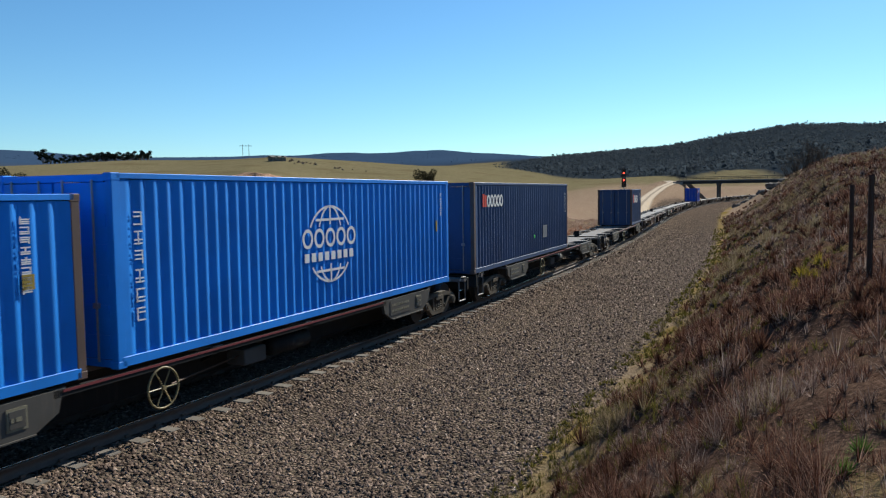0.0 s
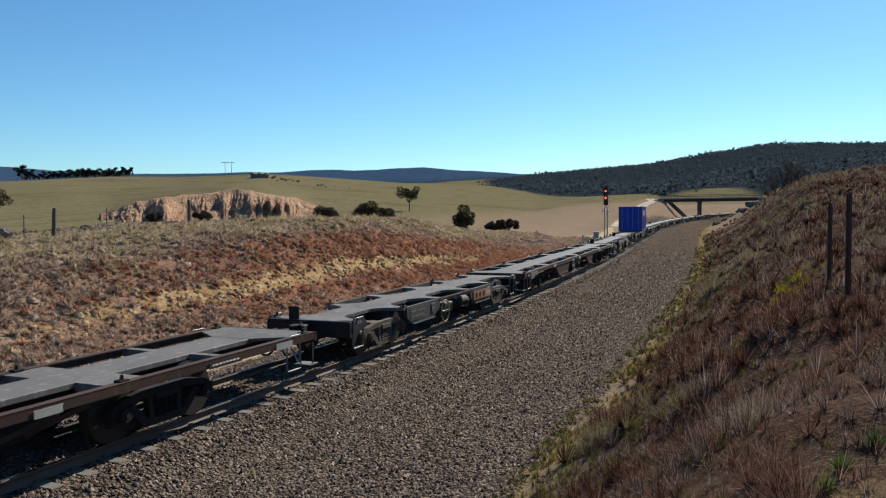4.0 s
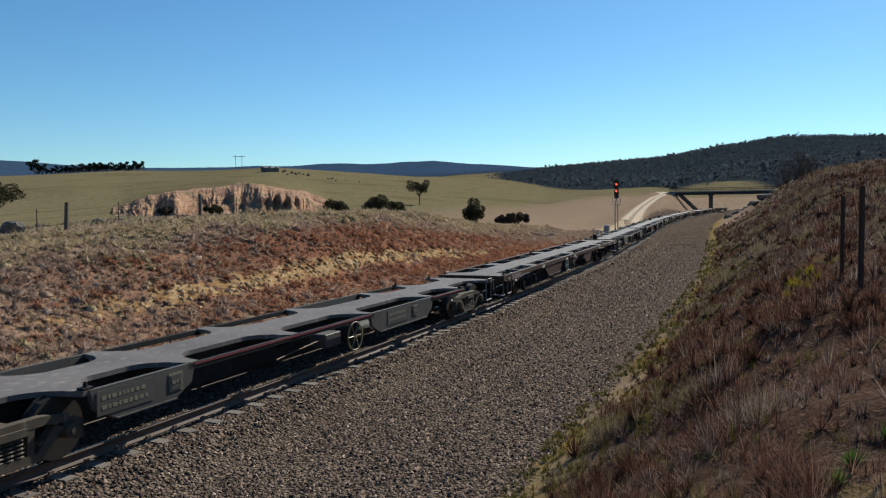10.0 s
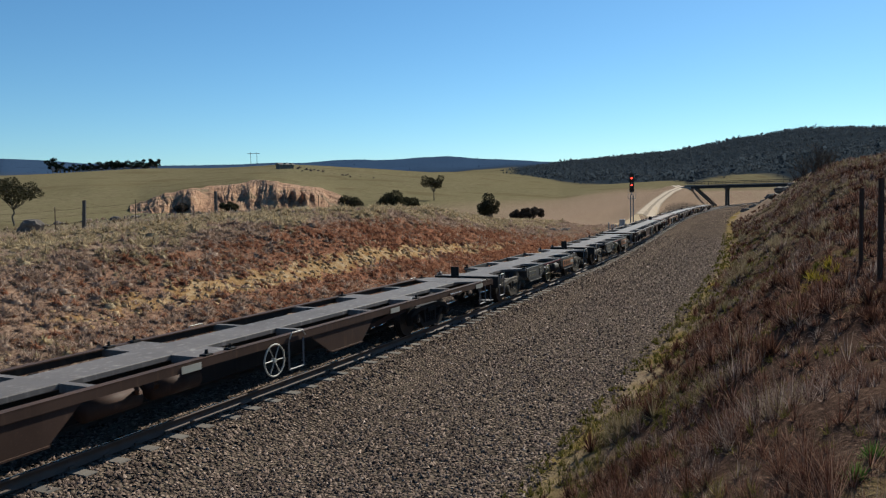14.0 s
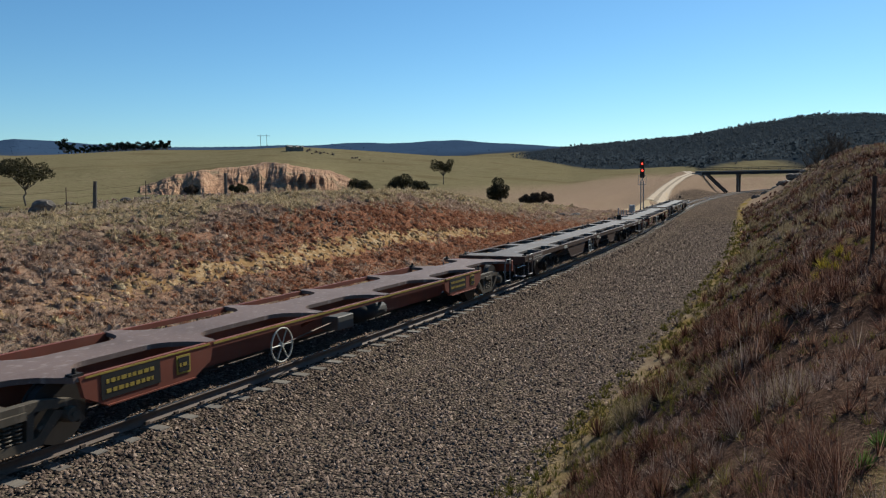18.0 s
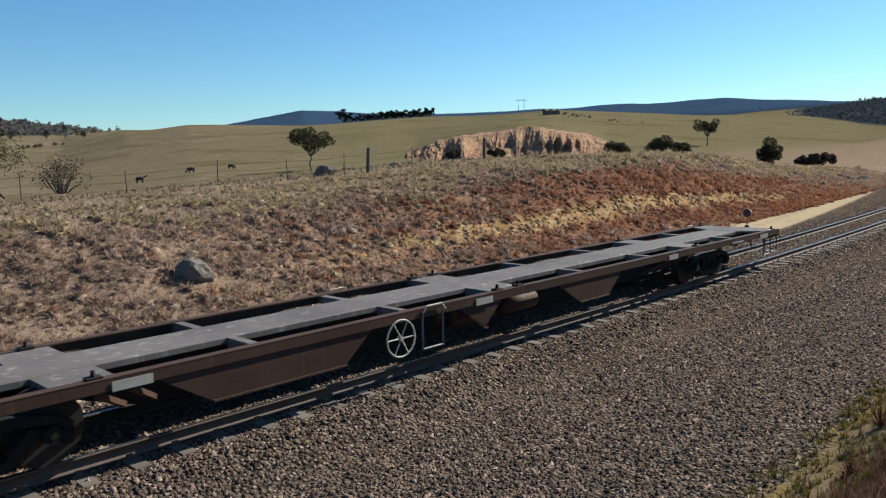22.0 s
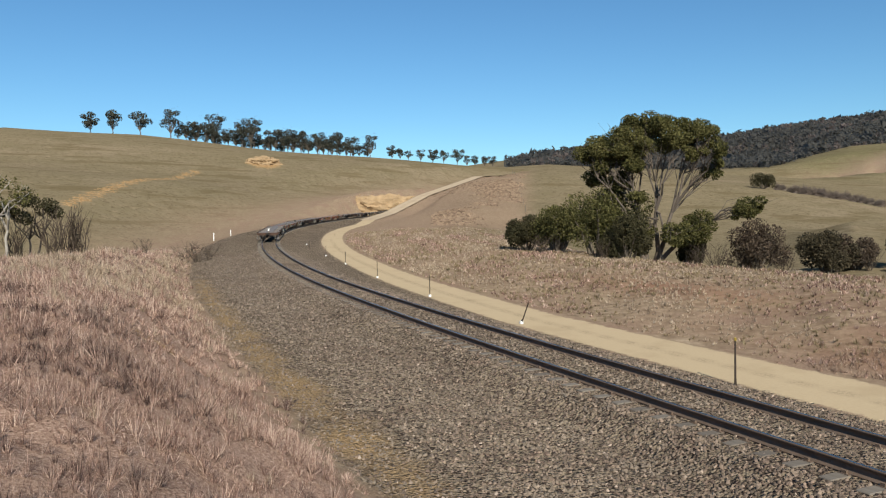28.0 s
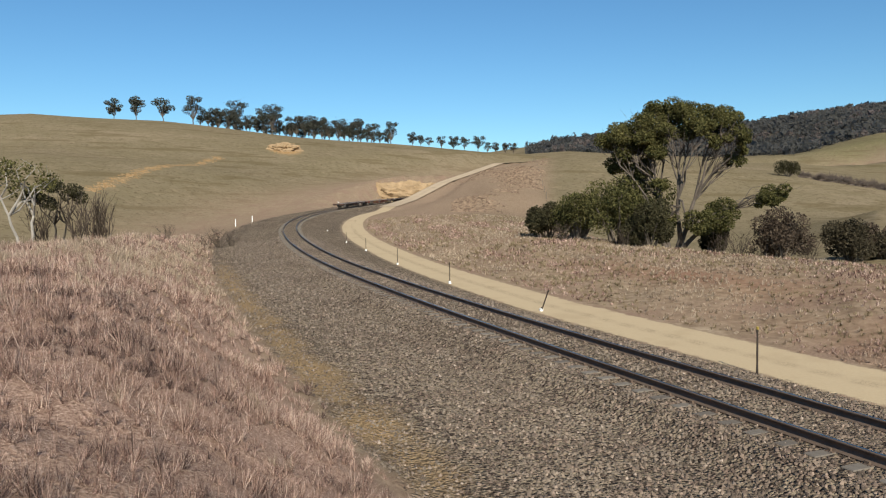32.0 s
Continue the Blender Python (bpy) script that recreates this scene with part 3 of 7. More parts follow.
    # clay showing through beside the bank
    clay = g.calc("MULTIPLY", g.step(g.calc("ADD", g.attr("clay"), g.calc("MULTIPLY", g.calc("SUBTRACT", g.noise(0.6, w, 6, 0.75), 0.5), 2.2)), 0.45, 1.35), 0.95)
    dusty = g.mix(clay, dusty, g.mix(n_tiny, (0.1792, 0.1152, 0.0608), (0.32, 0.224, 0.1248)))
    col = g.mix(gravel, col, dusty)
    # moss and yellow grass along the ballast's edge
    verge = g.calc("MULTIPLY", g.calc("MULTIPLY", g.step(edge, -8.3, -7.4), g.calc("SUBTRACT", 1.0, g.step(edge, -7.1, -6.6))), g.calc("MULTIPLY", g.step(n_mid, 0.35, 0.6), g.attr("mossy")))
    col = g.mix(verge, col, (0.1536, 0.1088, 0.0256))
    # service road
    rd = g.calc("SUBTRACT", 1.0, g.step(g.calc("ADD", g.calc("ABSOLUTE", road, 0), g.calc("MULTIPLY", g.calc("SUBTRACT", n_fine, 0.5), 0.7)), 1.25, 1.45))
    track = g.mix(n_tiny, (0.3370, 0.2578, 0.1638), (0.4313, 0.3437, 0.2272))
    track = g.mix(g.calc("MULTIPLY", g.step(g.noise(0.6, w, 4), 0.5, 0.7), 0.4), track, (0.2831, 0.2131, 0.1337))
    spine = g.calc("MULTIPLY", g.calc("SUBTRACT", 1.0, g.step(g.calc("ABSOLUTE", road, 0), 0.12, 0.34)), g.step(n_tiny, 0.44, 0.56))
    track = g.mix(g.calc("MULTIPLY", spine, 0.4), track, (0.128, 0.096, 0.064))
    col = g.mix(rd, col, track)
    tall = g.calc("MULTIPLY", g.cells(16, w, "Distance"), gravel)
    g.bump(g.calc("ADD", g.calc("MULTIPLY", tall, -1.2), g.calc("MULTIPLY", n_tiny, g.calc("SUBTRACT", 0.7, g.calc("MULTIPLY", rd, 0.5)))), 0.9, 0.06)
    return g.done(col)


# ---- small tools for meshes ----
def mesh_of(bm, name, material, smooth_faces=False):
    me = bpy.data.meshes.new(name)
    bm.normal_update()
    bm.to_mesh(me)
    bm.free()
    for m in material if isinstance(material, (list, tuple)) else [material]:
        me.materials.append(m)
    if smooth_faces:
        me.polygons.foreach_set("use_smooth", [True] * len(me.polygons))
    return me


def part(name, bm, material, parent, label="", smooth_faces=False):
    ob = new(name, mesh_of(bm, name, material, smooth_faces))
    ob.parent = parent
    if label:
        tagged(ob, label)
    return ob


def again(ob, m, parent=None):
    """Another object on the same mesh, under the same parent."""
    o = new(ob.name.split(".")[0], ob.data)
    o.parent = parent or ob.parent
    o.matrix_local = m
    if "label" in ob.keys():
        o["label"] = ob["label"]
    return o


def thing(name, label, category, group="", kind="", m=None):
    ob = new(name)
    ob.empty_display_size = 0.2
    if m is not None:
        ob.matrix_world = m
    return tagged(ob, label, category, group, kind)


def box(bm, x0, x1, y0, y1, z0, z1, mi=0):
    v = [bm.verts.new((x, y, z)) for x in (x0, x1) for y in (y0, y1) for z in (z0, z1)]
    for a in ((0, 1, 3, 2), (4, 6, 7, 5), (0, 4, 5, 1), (2, 3, 7, 6), (0, 2, 6, 4), (1, 5, 7, 3)):
        bm.faces.new([v[k] for k in a]).material_index = mi
    return bm


def soft_box(x0, x1, y0, y1, z0, z1, r=0.01, seg=1):
    bm = box(bmesh.new(), x0, x1, y0, y1, z0, z1)
    bmesh.ops.bevel(bm, geom=bm.edges[:], offset=r, segments=seg, affect="EDGES")
    return bm


def tube(bm, p, q, r0, r1=None, n=8, caps=True, mi=0):
    p, q = Vector(p), Vector(q)
    r1 = r0 if r1 is None else r1
    d = (q - p).normalized()
    a = d.orthogonal().normalized()
    b = d.cross(a)
    ring = [[bm.verts.new(c + (a * math.cos(6.2832 * i / n) + b * math.sin(6.2832 * i / n)) * r) for i in range(n)] for c, r in ((p, r0), (q, r1))]
    for i in range(n):
        bm.faces.new((ring[0][i], ring[0][(i + 1) % n], ring[1][(i + 1) % n], ring[1][i])).material_index = mi
    if caps:
        bm.faces.new(ring[0][::-1]).material_index = mi
        bm.faces.new(ring[1]).material_index = mi
    return bm


def prism(bm, outline, z0, z1, plane="xy", mi=0):
    """An outline extruded from z0 to z1 across its plane."""
    def at(a, b, c):
        return (a, b, c) if plane == "xy" else (a, c, b) if plane == "xz" else (c, a, b)
    lo = [bm.verts.new(at(a, b, z0)) for a, b in outline]
    hi = [bm.verts.new(at(a, b, z1)) for a, b in outline]
    n = len(outline)
    f = [bm.faces.new(lo[::-1]), bm.faces.new(hi)] + [bm.faces.new((lo[i], lo[(i + 1) % n], hi[(i + 1) % n], hi[i])) for i in range(n)]
    for k in f:
        k.material_index = mi
    bmesh.ops.recalc_face_normals(bm, faces=f)
    return bm


def ring_torus(bm, centre, radius, r, axis="y", n=20, k=6):
    rows = []
    for i in range(n):
        a = 6.2832 * i / n
        row = []
        for j in range(k):
            b = 6.2832 * j / k
            u, v, w = (radius + r * math.cos(b)) * math.cos(a), (radius + r * math.cos(b)) * math.sin(a), r * math.sin(b)
            row.append(bm.verts.new(Vector(centre) + (Vector((u, w, v)) if axis == "y" else Vector((u, v, w)) if axis == "z" else Vector((w, u, v)))))
        rows.append(row)
    for i in range(n):
        for j in range(k):
            bm.faces.new((rows[i][j], rows[(i + 1) % n][j], rows[(i + 1) % n][(j + 1) % k], rows[i][(j + 1) % k]))
    return bm


def mesh_arrays(name, verts, tris, material, smooth_faces=False):
    """A mesh from numpy arrays of points and triangles."""
    me = bpy.data.meshes.new(name)
    verts, tris = np.asarray(verts, np.float32), np.asarray(tris, np.int32)
    me.vertices.add(len(verts))
    me.vertices.foreach_set("co", verts.ravel())
    me.loops.add(tris.size)
    me.loops.foreach_set("vertex_index", tris.ravel())
    me.polygons.add(len(tris))
    k = tris.shape[1]
    me.polygons.foreach_set("loop_start", np.arange(0, tris.size, k, dtype=np.int32))
    if smooth_faces:
        me.polygons.foreach_set("use_smooth", np.ones(len(tris), bool))
    me.materials.append(material)
    me.update(calc_edges=True)
    return me


# ---- ground ----
def ground():
    az = np.radians(np.concatenate([np.arange(-36, 172, 0.3), np.arange(172, 324, 4)]))
    rr = np.concatenate([[0.0], np.exp(np.linspace(np.log(0.6), np.log(3300), 230))])
    A, R = np.meshgrid(az, rr, indexing="ij")
    x, y = (-np.sin(A) * R).ravel(), (np.cos(A) * R).ravel()
    z = ground_height(x, y)
    na, nr = len(az), len(rr)
    i, j = np.meshgrid(np.arange(na), np.arange(nr - 1), indexing="ij")
    a, b = i * nr + j, ((i + 1) % na) * nr + j
    quads = np.stack([a, b, b + 1, a + 1], -1).reshape(-1, 4)
    verts = np.stack([x, y, z], 1)
    verts = np.vstack([verts, [[0, 0, z[0]]]])
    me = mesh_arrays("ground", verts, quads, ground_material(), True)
    ob = tagged(new("ground", me), "dry grassy hills, pasture and stone ballast under the railway", "ground", kind="structure")
    s, o, zr = station(x, y)
    r, bear = np.hypot(x, y), np.degrees(np.arctan2(-x, y))
    wood = forest_cover(x, y)
    red = np.exp(-((s - 48) / 30) ** 4) * smooth(o, 6.5, 8) * (1 - smooth(o, 12, 13.5))
    red = np.maximum(red, 0.45 * np.exp(-((s + 7) / 9) ** 2) * smooth(o, 6.5, 8) * (1 - smooth(o, 10, 13)))
    red = np.maximum(red, 0.4 * np.exp(-((s + 28) / 9) ** 2 - ((o - 13.5) / 2.2) ** 2))
    bare = np.exp(-((s - 40) / 26) ** 4) * np.exp(-((o - 9.6) / 0.8) ** 2) * 1.05 + np.exp(-((s - 1) / 9) ** 2) * np.exp(-((o - 12.7) / 0.35) ** 2) * 0.85 + 0.5 * np.exp(-((s + 12) / 5) ** 2) * np.exp(-((o - 13.2) / 0.4) ** 2)
    bare = np.maximum(bare, np.exp(-((r - 235) / 22) ** 2 - ((bear - 136.5) / 2.6) ** 2))
    spur = smooth(bear, 125.5, 127.5) * (1 - smooth(bear, 138, 142)) * smooth(r, 105, 140) * (1 - smooth(r, 260, 300)) * (o > 0)
    scrub = np.maximum(smooth(-o, 7, 8.5) * smooth(s, -2, 10) * (1 - smooth(r, 140, 260)), smooth(o, 6.5, 8) * (1 - smooth(o, 16, 26)) * smooth(s, -4, 8) * (1 - smooth(s, 95, 130)) * 0.8)
    scrub = np.maximum(scrub, 0.8 * spur)
    scrub = np.maximum(scrub, 0.8 * smooth(s, 112, 135) * (1 - smooth(s, 270, 320)) * smooth(o, 3, 5) * (1 - smooth(o, 30, 55)))
    scrub = np.maximum(scrub, 0.6 * smooth(bear, 72, 78) * (1 - smooth(bear, 92, 98)) * smooth(r, 480, 600))
    hx, hy = -np.sin(np.radians(158.5)) * 190, np.cos(np.radians(158.5)) * 190
    kx, ky = -np.sin(np.radians(150.2)) * 300, np.cos(np.radians(150.2)) * 300
    tt = np.clip(((x - hx) * (kx - hx) + (y - hy) * (ky - hy)) / ((kx - hx) ** 2 + (ky - hy) ** 2), 0, 1)
    bare = np.maximum(bare, 0.7 * np.exp(-((x - hx - tt * (kx - hx)) ** 2 + (y - hy - tt * (ky - hy)) ** 2) / 9))
    bare = np.maximum(bare, np.exp(-((r - 335) / 14) ** 2 - ((bear - 145.6) / 1.4) ** 2))
    bare = np.maximum(bare, 0.7 * np.exp(-((s + 16) / 2.5) ** 2 - ((o + 9.2) / 1.2) ** 2))
    pasture = np.where(o > 0, smooth(o, 20, 34), smooth(-o, 20, 50)) * np.ones_like(s)
    attrs = {"off": np.clip(np.where(o > 0, o * 2.9 / np.maximum(2.9, road_offset(s) - 1.5), o), -60, 60), "road": np.clip(road_distance(x, y, s, o), 0, 40), "pasture": pasture, "wood": wood, "red": red, "bare": bare, "scrub": scrub,
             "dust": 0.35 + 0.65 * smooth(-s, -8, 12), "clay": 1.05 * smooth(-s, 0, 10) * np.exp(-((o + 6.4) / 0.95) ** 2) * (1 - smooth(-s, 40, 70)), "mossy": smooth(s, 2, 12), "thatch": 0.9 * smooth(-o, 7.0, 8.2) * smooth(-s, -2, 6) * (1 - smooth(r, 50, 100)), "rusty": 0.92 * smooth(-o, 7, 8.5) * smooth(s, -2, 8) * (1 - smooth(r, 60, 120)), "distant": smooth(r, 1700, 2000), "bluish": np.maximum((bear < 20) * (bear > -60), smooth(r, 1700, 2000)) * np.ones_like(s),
             "lush": 0.75 * (1 - smooth(bear, 26, 40)) * smooth(bear, -30, -20) + 1.0 * np.exp(-((bear - 105) / 5) ** 2 - ((r - 640) / 150) ** 2)}
    for name, v in attrs.items():
        at = me.attributes.new(name, "FLOAT", "POINT")
        at.data.foreach_set("value", np.append(v, v[0]).astype(np.float32))
    return ob


ground()


# ---- track ----
def rails():
    track = thing("railway_track", "single standard-gauge railway track on stone ballast", "railway track", kind="structure")
    prof = [(-0.07, -0.172), (0.07, -0.172), (0.07, -0.158), (0.012, -0.14), (0.010, -0.045), (0.036, -0.036), (0.036, -0.004), (0.03, 0), (-0.03, 0), (-0.036, -0.004), (-0.036, -0.036), (-0.010, -0.045), (-0.012, -0.14), (-0.07, -0.158)]
    ss = np.arange(-430, 330, 1.0)
    for side in (-0.7525, 0.7525):
        pts = np.array([[on_line(s, side + a, b) for a, b in prof] for s in ss])
        n, k = len(ss), len(prof)
        i, j = np.meshgrid(np.arange(n - 1), np.arange(k), indexing="ij")
        q = np.stack([i * k + j, (i + 1) * k + j, (i + 1) * k + (j + 1) % k, i * k + (j + 1) % k], -1).reshape(-1, 4)
        me = mesh_arrays("rail", pts.reshape(-1, 3), q, M["rail"])
        me.materials.append(M["rail_head"])
        me.polygons.foreach_set("material_index", np.where(((q[:, 0] % k) == 7), 1, 0))
        ob = new("rail", me)
        ob.parent = track
    # sleepers: the near ones singly, the rest as one
    me = mesh_of(soft_box(-0.11, 0.11, -1.25, 1.25, -0.30, -0.174, 0.012), "sleeper", M["sleeper"])
    clip = bmesh.new()
    for y in (-0.7525, 0.7525):
        box(clip, -0.09, 0.09, y - 0.14, y + 0.14, -0.174, -0.164)
        for d in (-0.105, 0.105):
            box(clip, -0.04, 0.04, y + d - 0.02, y + d + 0.02, -0.164, -0.12)
    clip_me = mesh_of(clip, "fastening", M["rail"])
    rnd = random.Random(4)
    far_v, far_q = [], []
    base = np.array([[x, y, z] for x in (-0.11, 0.11) for y in (-1.25, 1.25) for z in (-0.3, -0.174)])
    quad = np.array([(0, 1, 3, 2), (4, 6, 7, 5), (0, 4, 5, 1), (2, 3, 7, 6), (0, 2, 6, 4), (1, 5, 7, 3)])
    for k, s in enumerate(np.arange(-420, 300, 0.61)):
        p, h = on_line(s), heading(s)
        m = Matrix.Translation(p) @ Matrix.Rotation(h + rnd.uniform(-0.015, 0.015), 4, "Z") @ Matrix.Translation((rnd.uniform(-0.02, 0.02), rnd.uniform(-0.03, 0.03), rnd.uniform(-0.012, 0.004)))
        if -58 < s < 62:
            o = new("sleeper", me)
            o.parent, o.matrix_local = track, m
            f = new("fastening", clip_me)
            f.parent, f.matrix_local = track, m
        else:
            far_q.append(quad + len(far_v) * 8)
            far_v.append(np.array([m @ Vector(v) for v in base]))
    ob = new("far_sleepers", mesh_arrays("far_sleepers", np.vstack(far_v), np.vstack(far_q), M["sleeper"]))
    ob.parent = track
    tagged(ob, kind="stuff")


rails()

# ---- the train ----
def bogie(parent, x, material=None):
    """A three-piece freight bogie with its wheels, under parent at x."""
    material = material or M["bogie"]
    b = bmesh.new()
    for y in (-1, 1):
        y0, y1 = (0.92, 1.06) if y > 0 else (-1.06, -0.92)
        # cast side frame: top chord, tension chord, columns and pedestals round open windows
        prism(b, [(-1.16, 0.40), (-0.98, 0.56), (-0.55, 0.62), (0.55, 0.62), (0.98, 0.56), (1.16, 0.40), (1.16, 0.56), (0.95, 0.67), (0.5, 0.75), (-0.5, 0.75), (-0.95, 0.67), (-1.16, 0.56)], y0, y1, "xz")
        prism(b, [(-0.84, 0.53), (-0.45, 0.15), (0.45, 0.15), (0.84, 0.53), (0.68, 0.57), (0.40, 0.27), (-0.40, 0.27), (-0.68, 0.57)], y0, y1, "xz")
        for dx in (-1, 1):
            prism(b, [(dx * 0.25, 0.25), (dx * 0.35, 0.25), (dx * 0.38, 0.66), (dx * 0.28, 0.66)], y0 + 0.005, y1 - 0.005, "xz")
            prism(b, [(dx * 1.05, 0.30), (dx * 1.15, 0.30), (dx * 1.16, 0.45), (dx * 1.05, 0.5)], y0, y1, "xz")
            tube(b, (dx * 0.91, y * 0.95, 0.46), (dx * 0.91, y * 1.15, 0.46), 0.125, 0.105, 12)
            tube(b, (dx * 0.91, y * 1.15, 0.46), (dx * 0.91, y * 1.17, 0.46), 0.05, 0.05, 6)
            tube(b, (dx * 0.44, y * 1.02, 0.36), (dx * 0.62, y * 1.02, 0.42), 0.03, 0.02, 5)
        for dx in (-0.15, 0, 0.15):
            for k in range(5):
                ring_torus(b, (dx, y * 1.0, 0.29 + k * 0.055), 0.062, 0.017, "z", 8, 4)
        box(b, -0.24, 0.24, *sorted((y * 0.9, y * 1.1)), 0.56, 0.66)
        tube(b, (-0.75, y * 0.55, 0.34), (0.75, y * 0.55, 0.34), 0.03, n=5)
    box(b, -0.2, 0.2, -1.0, 1.0, 0.48, 0.70)
    bo = part("bogie", b, material, parent)
    bo.location = (x, 0, 0)
    w = bmesh.new()
    for y in (-0.7525, 0.7525):
        o = 1 if y > 0 else -1
        tube(w, (0, y - 0.06 * o, 0.46), (0, y + 0.07 * o, 0.46), 0.455, 0.455, 24)
        tube(w, (0, y - 0.09 * o, 0.46), (0, y - 0.06 * o, 0.46), 0.485, 0.485, 24)
        tube(w, (0, y + 0.07 * o, 0.46), (0, y + 0.10 * o, 0.46), 0.14, 0.12, 12)
    tube(w, (0, -0.75, 0.46), (0, 0.75, 0.46), 0.08, n=10)
    ws = part("wheelset", w, M["wheel"], bo, "worn steel wheels on an axle")
    ws.location = (-0.91, 0, 0)
    again(ws, Matrix.Translation((0.91, 0, 0)))
    return bo


def handwheel(parent, x, y, z=0.62, r=0.3, material=None):
    mat = material or M["pale_wheel"]
    o = part("brake_handwheel", ring_torus(bmesh.new(), (0, 0, 0), r, 0.017, "y", 24, 6), mat, parent, "six-spoke brake handwheel", True)
    o.location = (x, y, z)
    first = part("spoke", tube(bmesh.new(), (0.03, 0, 0), (r, 0, 0), 0.012, n=5), mat, o)
    for k in range(1, 6):
        again(first, Matrix.Rotation(6.2832 * k / 6, 4, "Y"), o)
    part("hub", tube(bmesh.new(), (0, -0.03, 0), (0, 0.06 if y < 0 else -0.06, 0), 0.04, n=8), mat, o)


def coupler(parent, x, way):
    """A knuckle coupler with its hose and lifting lever, looking out over the headstock."""
    b = soft_box(-0.25, 0.34, -0.09, 0.09, 0.72, 0.90, 0.02)
    o = part("coupler", b, M["bogie"], parent, "worn knuckle coupler")
    o.matrix_local = Matrix.Translation((x, 0, 0)) @ Matrix.Rotation(0 if way > 0 else math.pi, 4, "Z")
    b = prism(bmesh.new(), [(0.30, -0.16), (0.42, -0.20), (0.62, -0.17), (0.66, -0.08), (0.56, -0.02), (0.48, 0.02), (0.50, 0.10), (0.60, 0.16), (0.54, 0.21), (0.36, 0.17), (0.30, 0.10)], 0.70, 0.93, "xy")
    bmesh.ops.bevel(b, geom=b.edges[:], offset=0.018, segments=1, affect="EDGES")
    part("knuckle", b, M["bogie"], o, "hooked coupler head")
    b = bmesh.new()
    pts = [(0.06, 0.3, 0.66), (0.12, 0.31, 0.5), (0.24, 0.3, 0.38), (0.40, 0.26, 0.34), (0.54, 0.22, 0.42), (0.56, 0.21, 0.52)]
    for p, q in zip(pts[:-1], pts[1:]):
        tube(b, p, q, 0.026, n=7)
    part("air_hose", b, M["rubber"], o, "black rubber air hose", True)
    b = bmesh.new()
    pts = [(0.04, -0.34, 0.7), (0.1, -0.35, 0.52), (0.2, -0.33, 0.4), (0.32, -0.3, 0.38), (0.4, -0.28, 0.46)]
    for p, q in zip(pts[:-1], pts[1:]):
        tube(b, p, q, 0.022, n=7)
    part("air_hose", b, M["rubber"], o, "black rubber air hose", True)
    part("draft_gear_bracket", soft_box(-0.1, 0.05, -0.42, 0.42, 0.56, 0.72, 0.015), M["bogie"], o, "grimy bracket under the headstock")
    b = bmesh.new()
    tube(b, (0.09, -1.1, 0.86), (0.09, -0.1, 0.86), 0.014, n=6)
    tube(b, (0.09, -1.1, 0.86), (0.16, -1.12, 0.64), 0.014, n=6)
    tube(b, (0.09, -0.1, 0.86), (0.3, -0.06, 0.98), 0.014, n=6)
    part("lifting_lever", b, M["steel_post"], o, "bent uncoupling lever")


def steps(parent, x, y):
    """A stirrup step under the side sill with a grab iron above."""
    b = bmesh.new()
    for dx in (-0.24, 0.24):
        tube(b, (dx, 0, 0.90), (dx, 0, 0.32), 0.02, n=6)
    tube(b, (-0.25, 0, 0.32), (0.25, 0, 0.32), 0.02, n=6)
    o = part("stirrup_step", b, M["step_grey"], parent, "bent steel stirrup step")
    o.location = (x, y, 0)
    out = 0.04 if y > 0 else -0.04
    b = bmesh.new()
    tube(b, (-0.26, out, 0.93), (-0.18, out, 1.04), 0.012, n=6)
    tube(b, (0.26, out, 0.93), (0.18, out, 1.04), 0.012, n=6)
    tube(b, (-0.18, out, 1.04), (0.18, out, 1.04), 0.012, n=6)
    part("grab_iron", b, M["pale_wheel"], o, "cream painted grab iron")


def corner_step(parent, x, y):
    """A small plate step hung below the corner of the headstock."""
    b = box(bmesh.new(), -0.16, 0.16, -0.2, 0.2, 0.30, 0.325)
    o = part("corner_step", b, M["step_grey"], parent, "steel plate step at the wagon corner")
    o.location = (x, y, 0)
    for dy in (-0.17, 0.17):
        part("hanger", tube(bmesh.new(), (0, dy, 0.32), (0, dy, 0.8), 0.016, n=5), M["step_grey"], o)
    part("brace", tube(bmesh.new(), (-0.14, 0.1, 0.32), (-0.4, 0.1, 0.72), 0.014, n=5), M["step_grey"], o)


def plate(parent, x, y, z, w, h, material, bars=0, ink=None):
    """A painted plate on a side sill, with bars for small writing."""
    s = 1 if y > 0 else -1
    b = bmesh.new()
    box(b, -w / 2, w / 2, 0, s * 0.008, -h / 2, h / 2)
    o = part("lettering_plate", b, material, parent, "painted data plate")
    o.location = (x, y, z)
    if bars:
        b = bmesh.new()
        r = random.Random(int(x * 31 + w * 100))
        for k in range(bars):
            zz = h / 2 - (k + 0.8) * h / (bars + 0.6)
            xx = -w * 0.42
            while xx < w * 0.36:
                d = r.uniform(0.04, 0.10)
                box(b, xx, min(xx + d, w * 0.42), s * 0.009, s * 0.012, zz - 0.25 * h / (bars + 1), zz + 0.25 * h / (bars + 1))
                xx += d + 0.03
        tagged(part("writing", b, ink or M["white"], o), kind="stuff")


def twistlocks(parent, xs, z):
    b = bmesh.new()
    box(b, -0.09, 0.09, -0.07, 0.07, 0, 0.035)
    tube(b, (0, 0, 0.03), (0, 0, 0.11), 0.035, 0.025, 8)
    first = part("twistlock", b, M["bogie"], parent)
    k = 0
    for x in xs:
        for y in (-1.13, 1.13):
            if k == 0:
                first.location = (x, y, z)
            else:
                again(first, Matrix.Translation((x, y, z)))
            k += 1


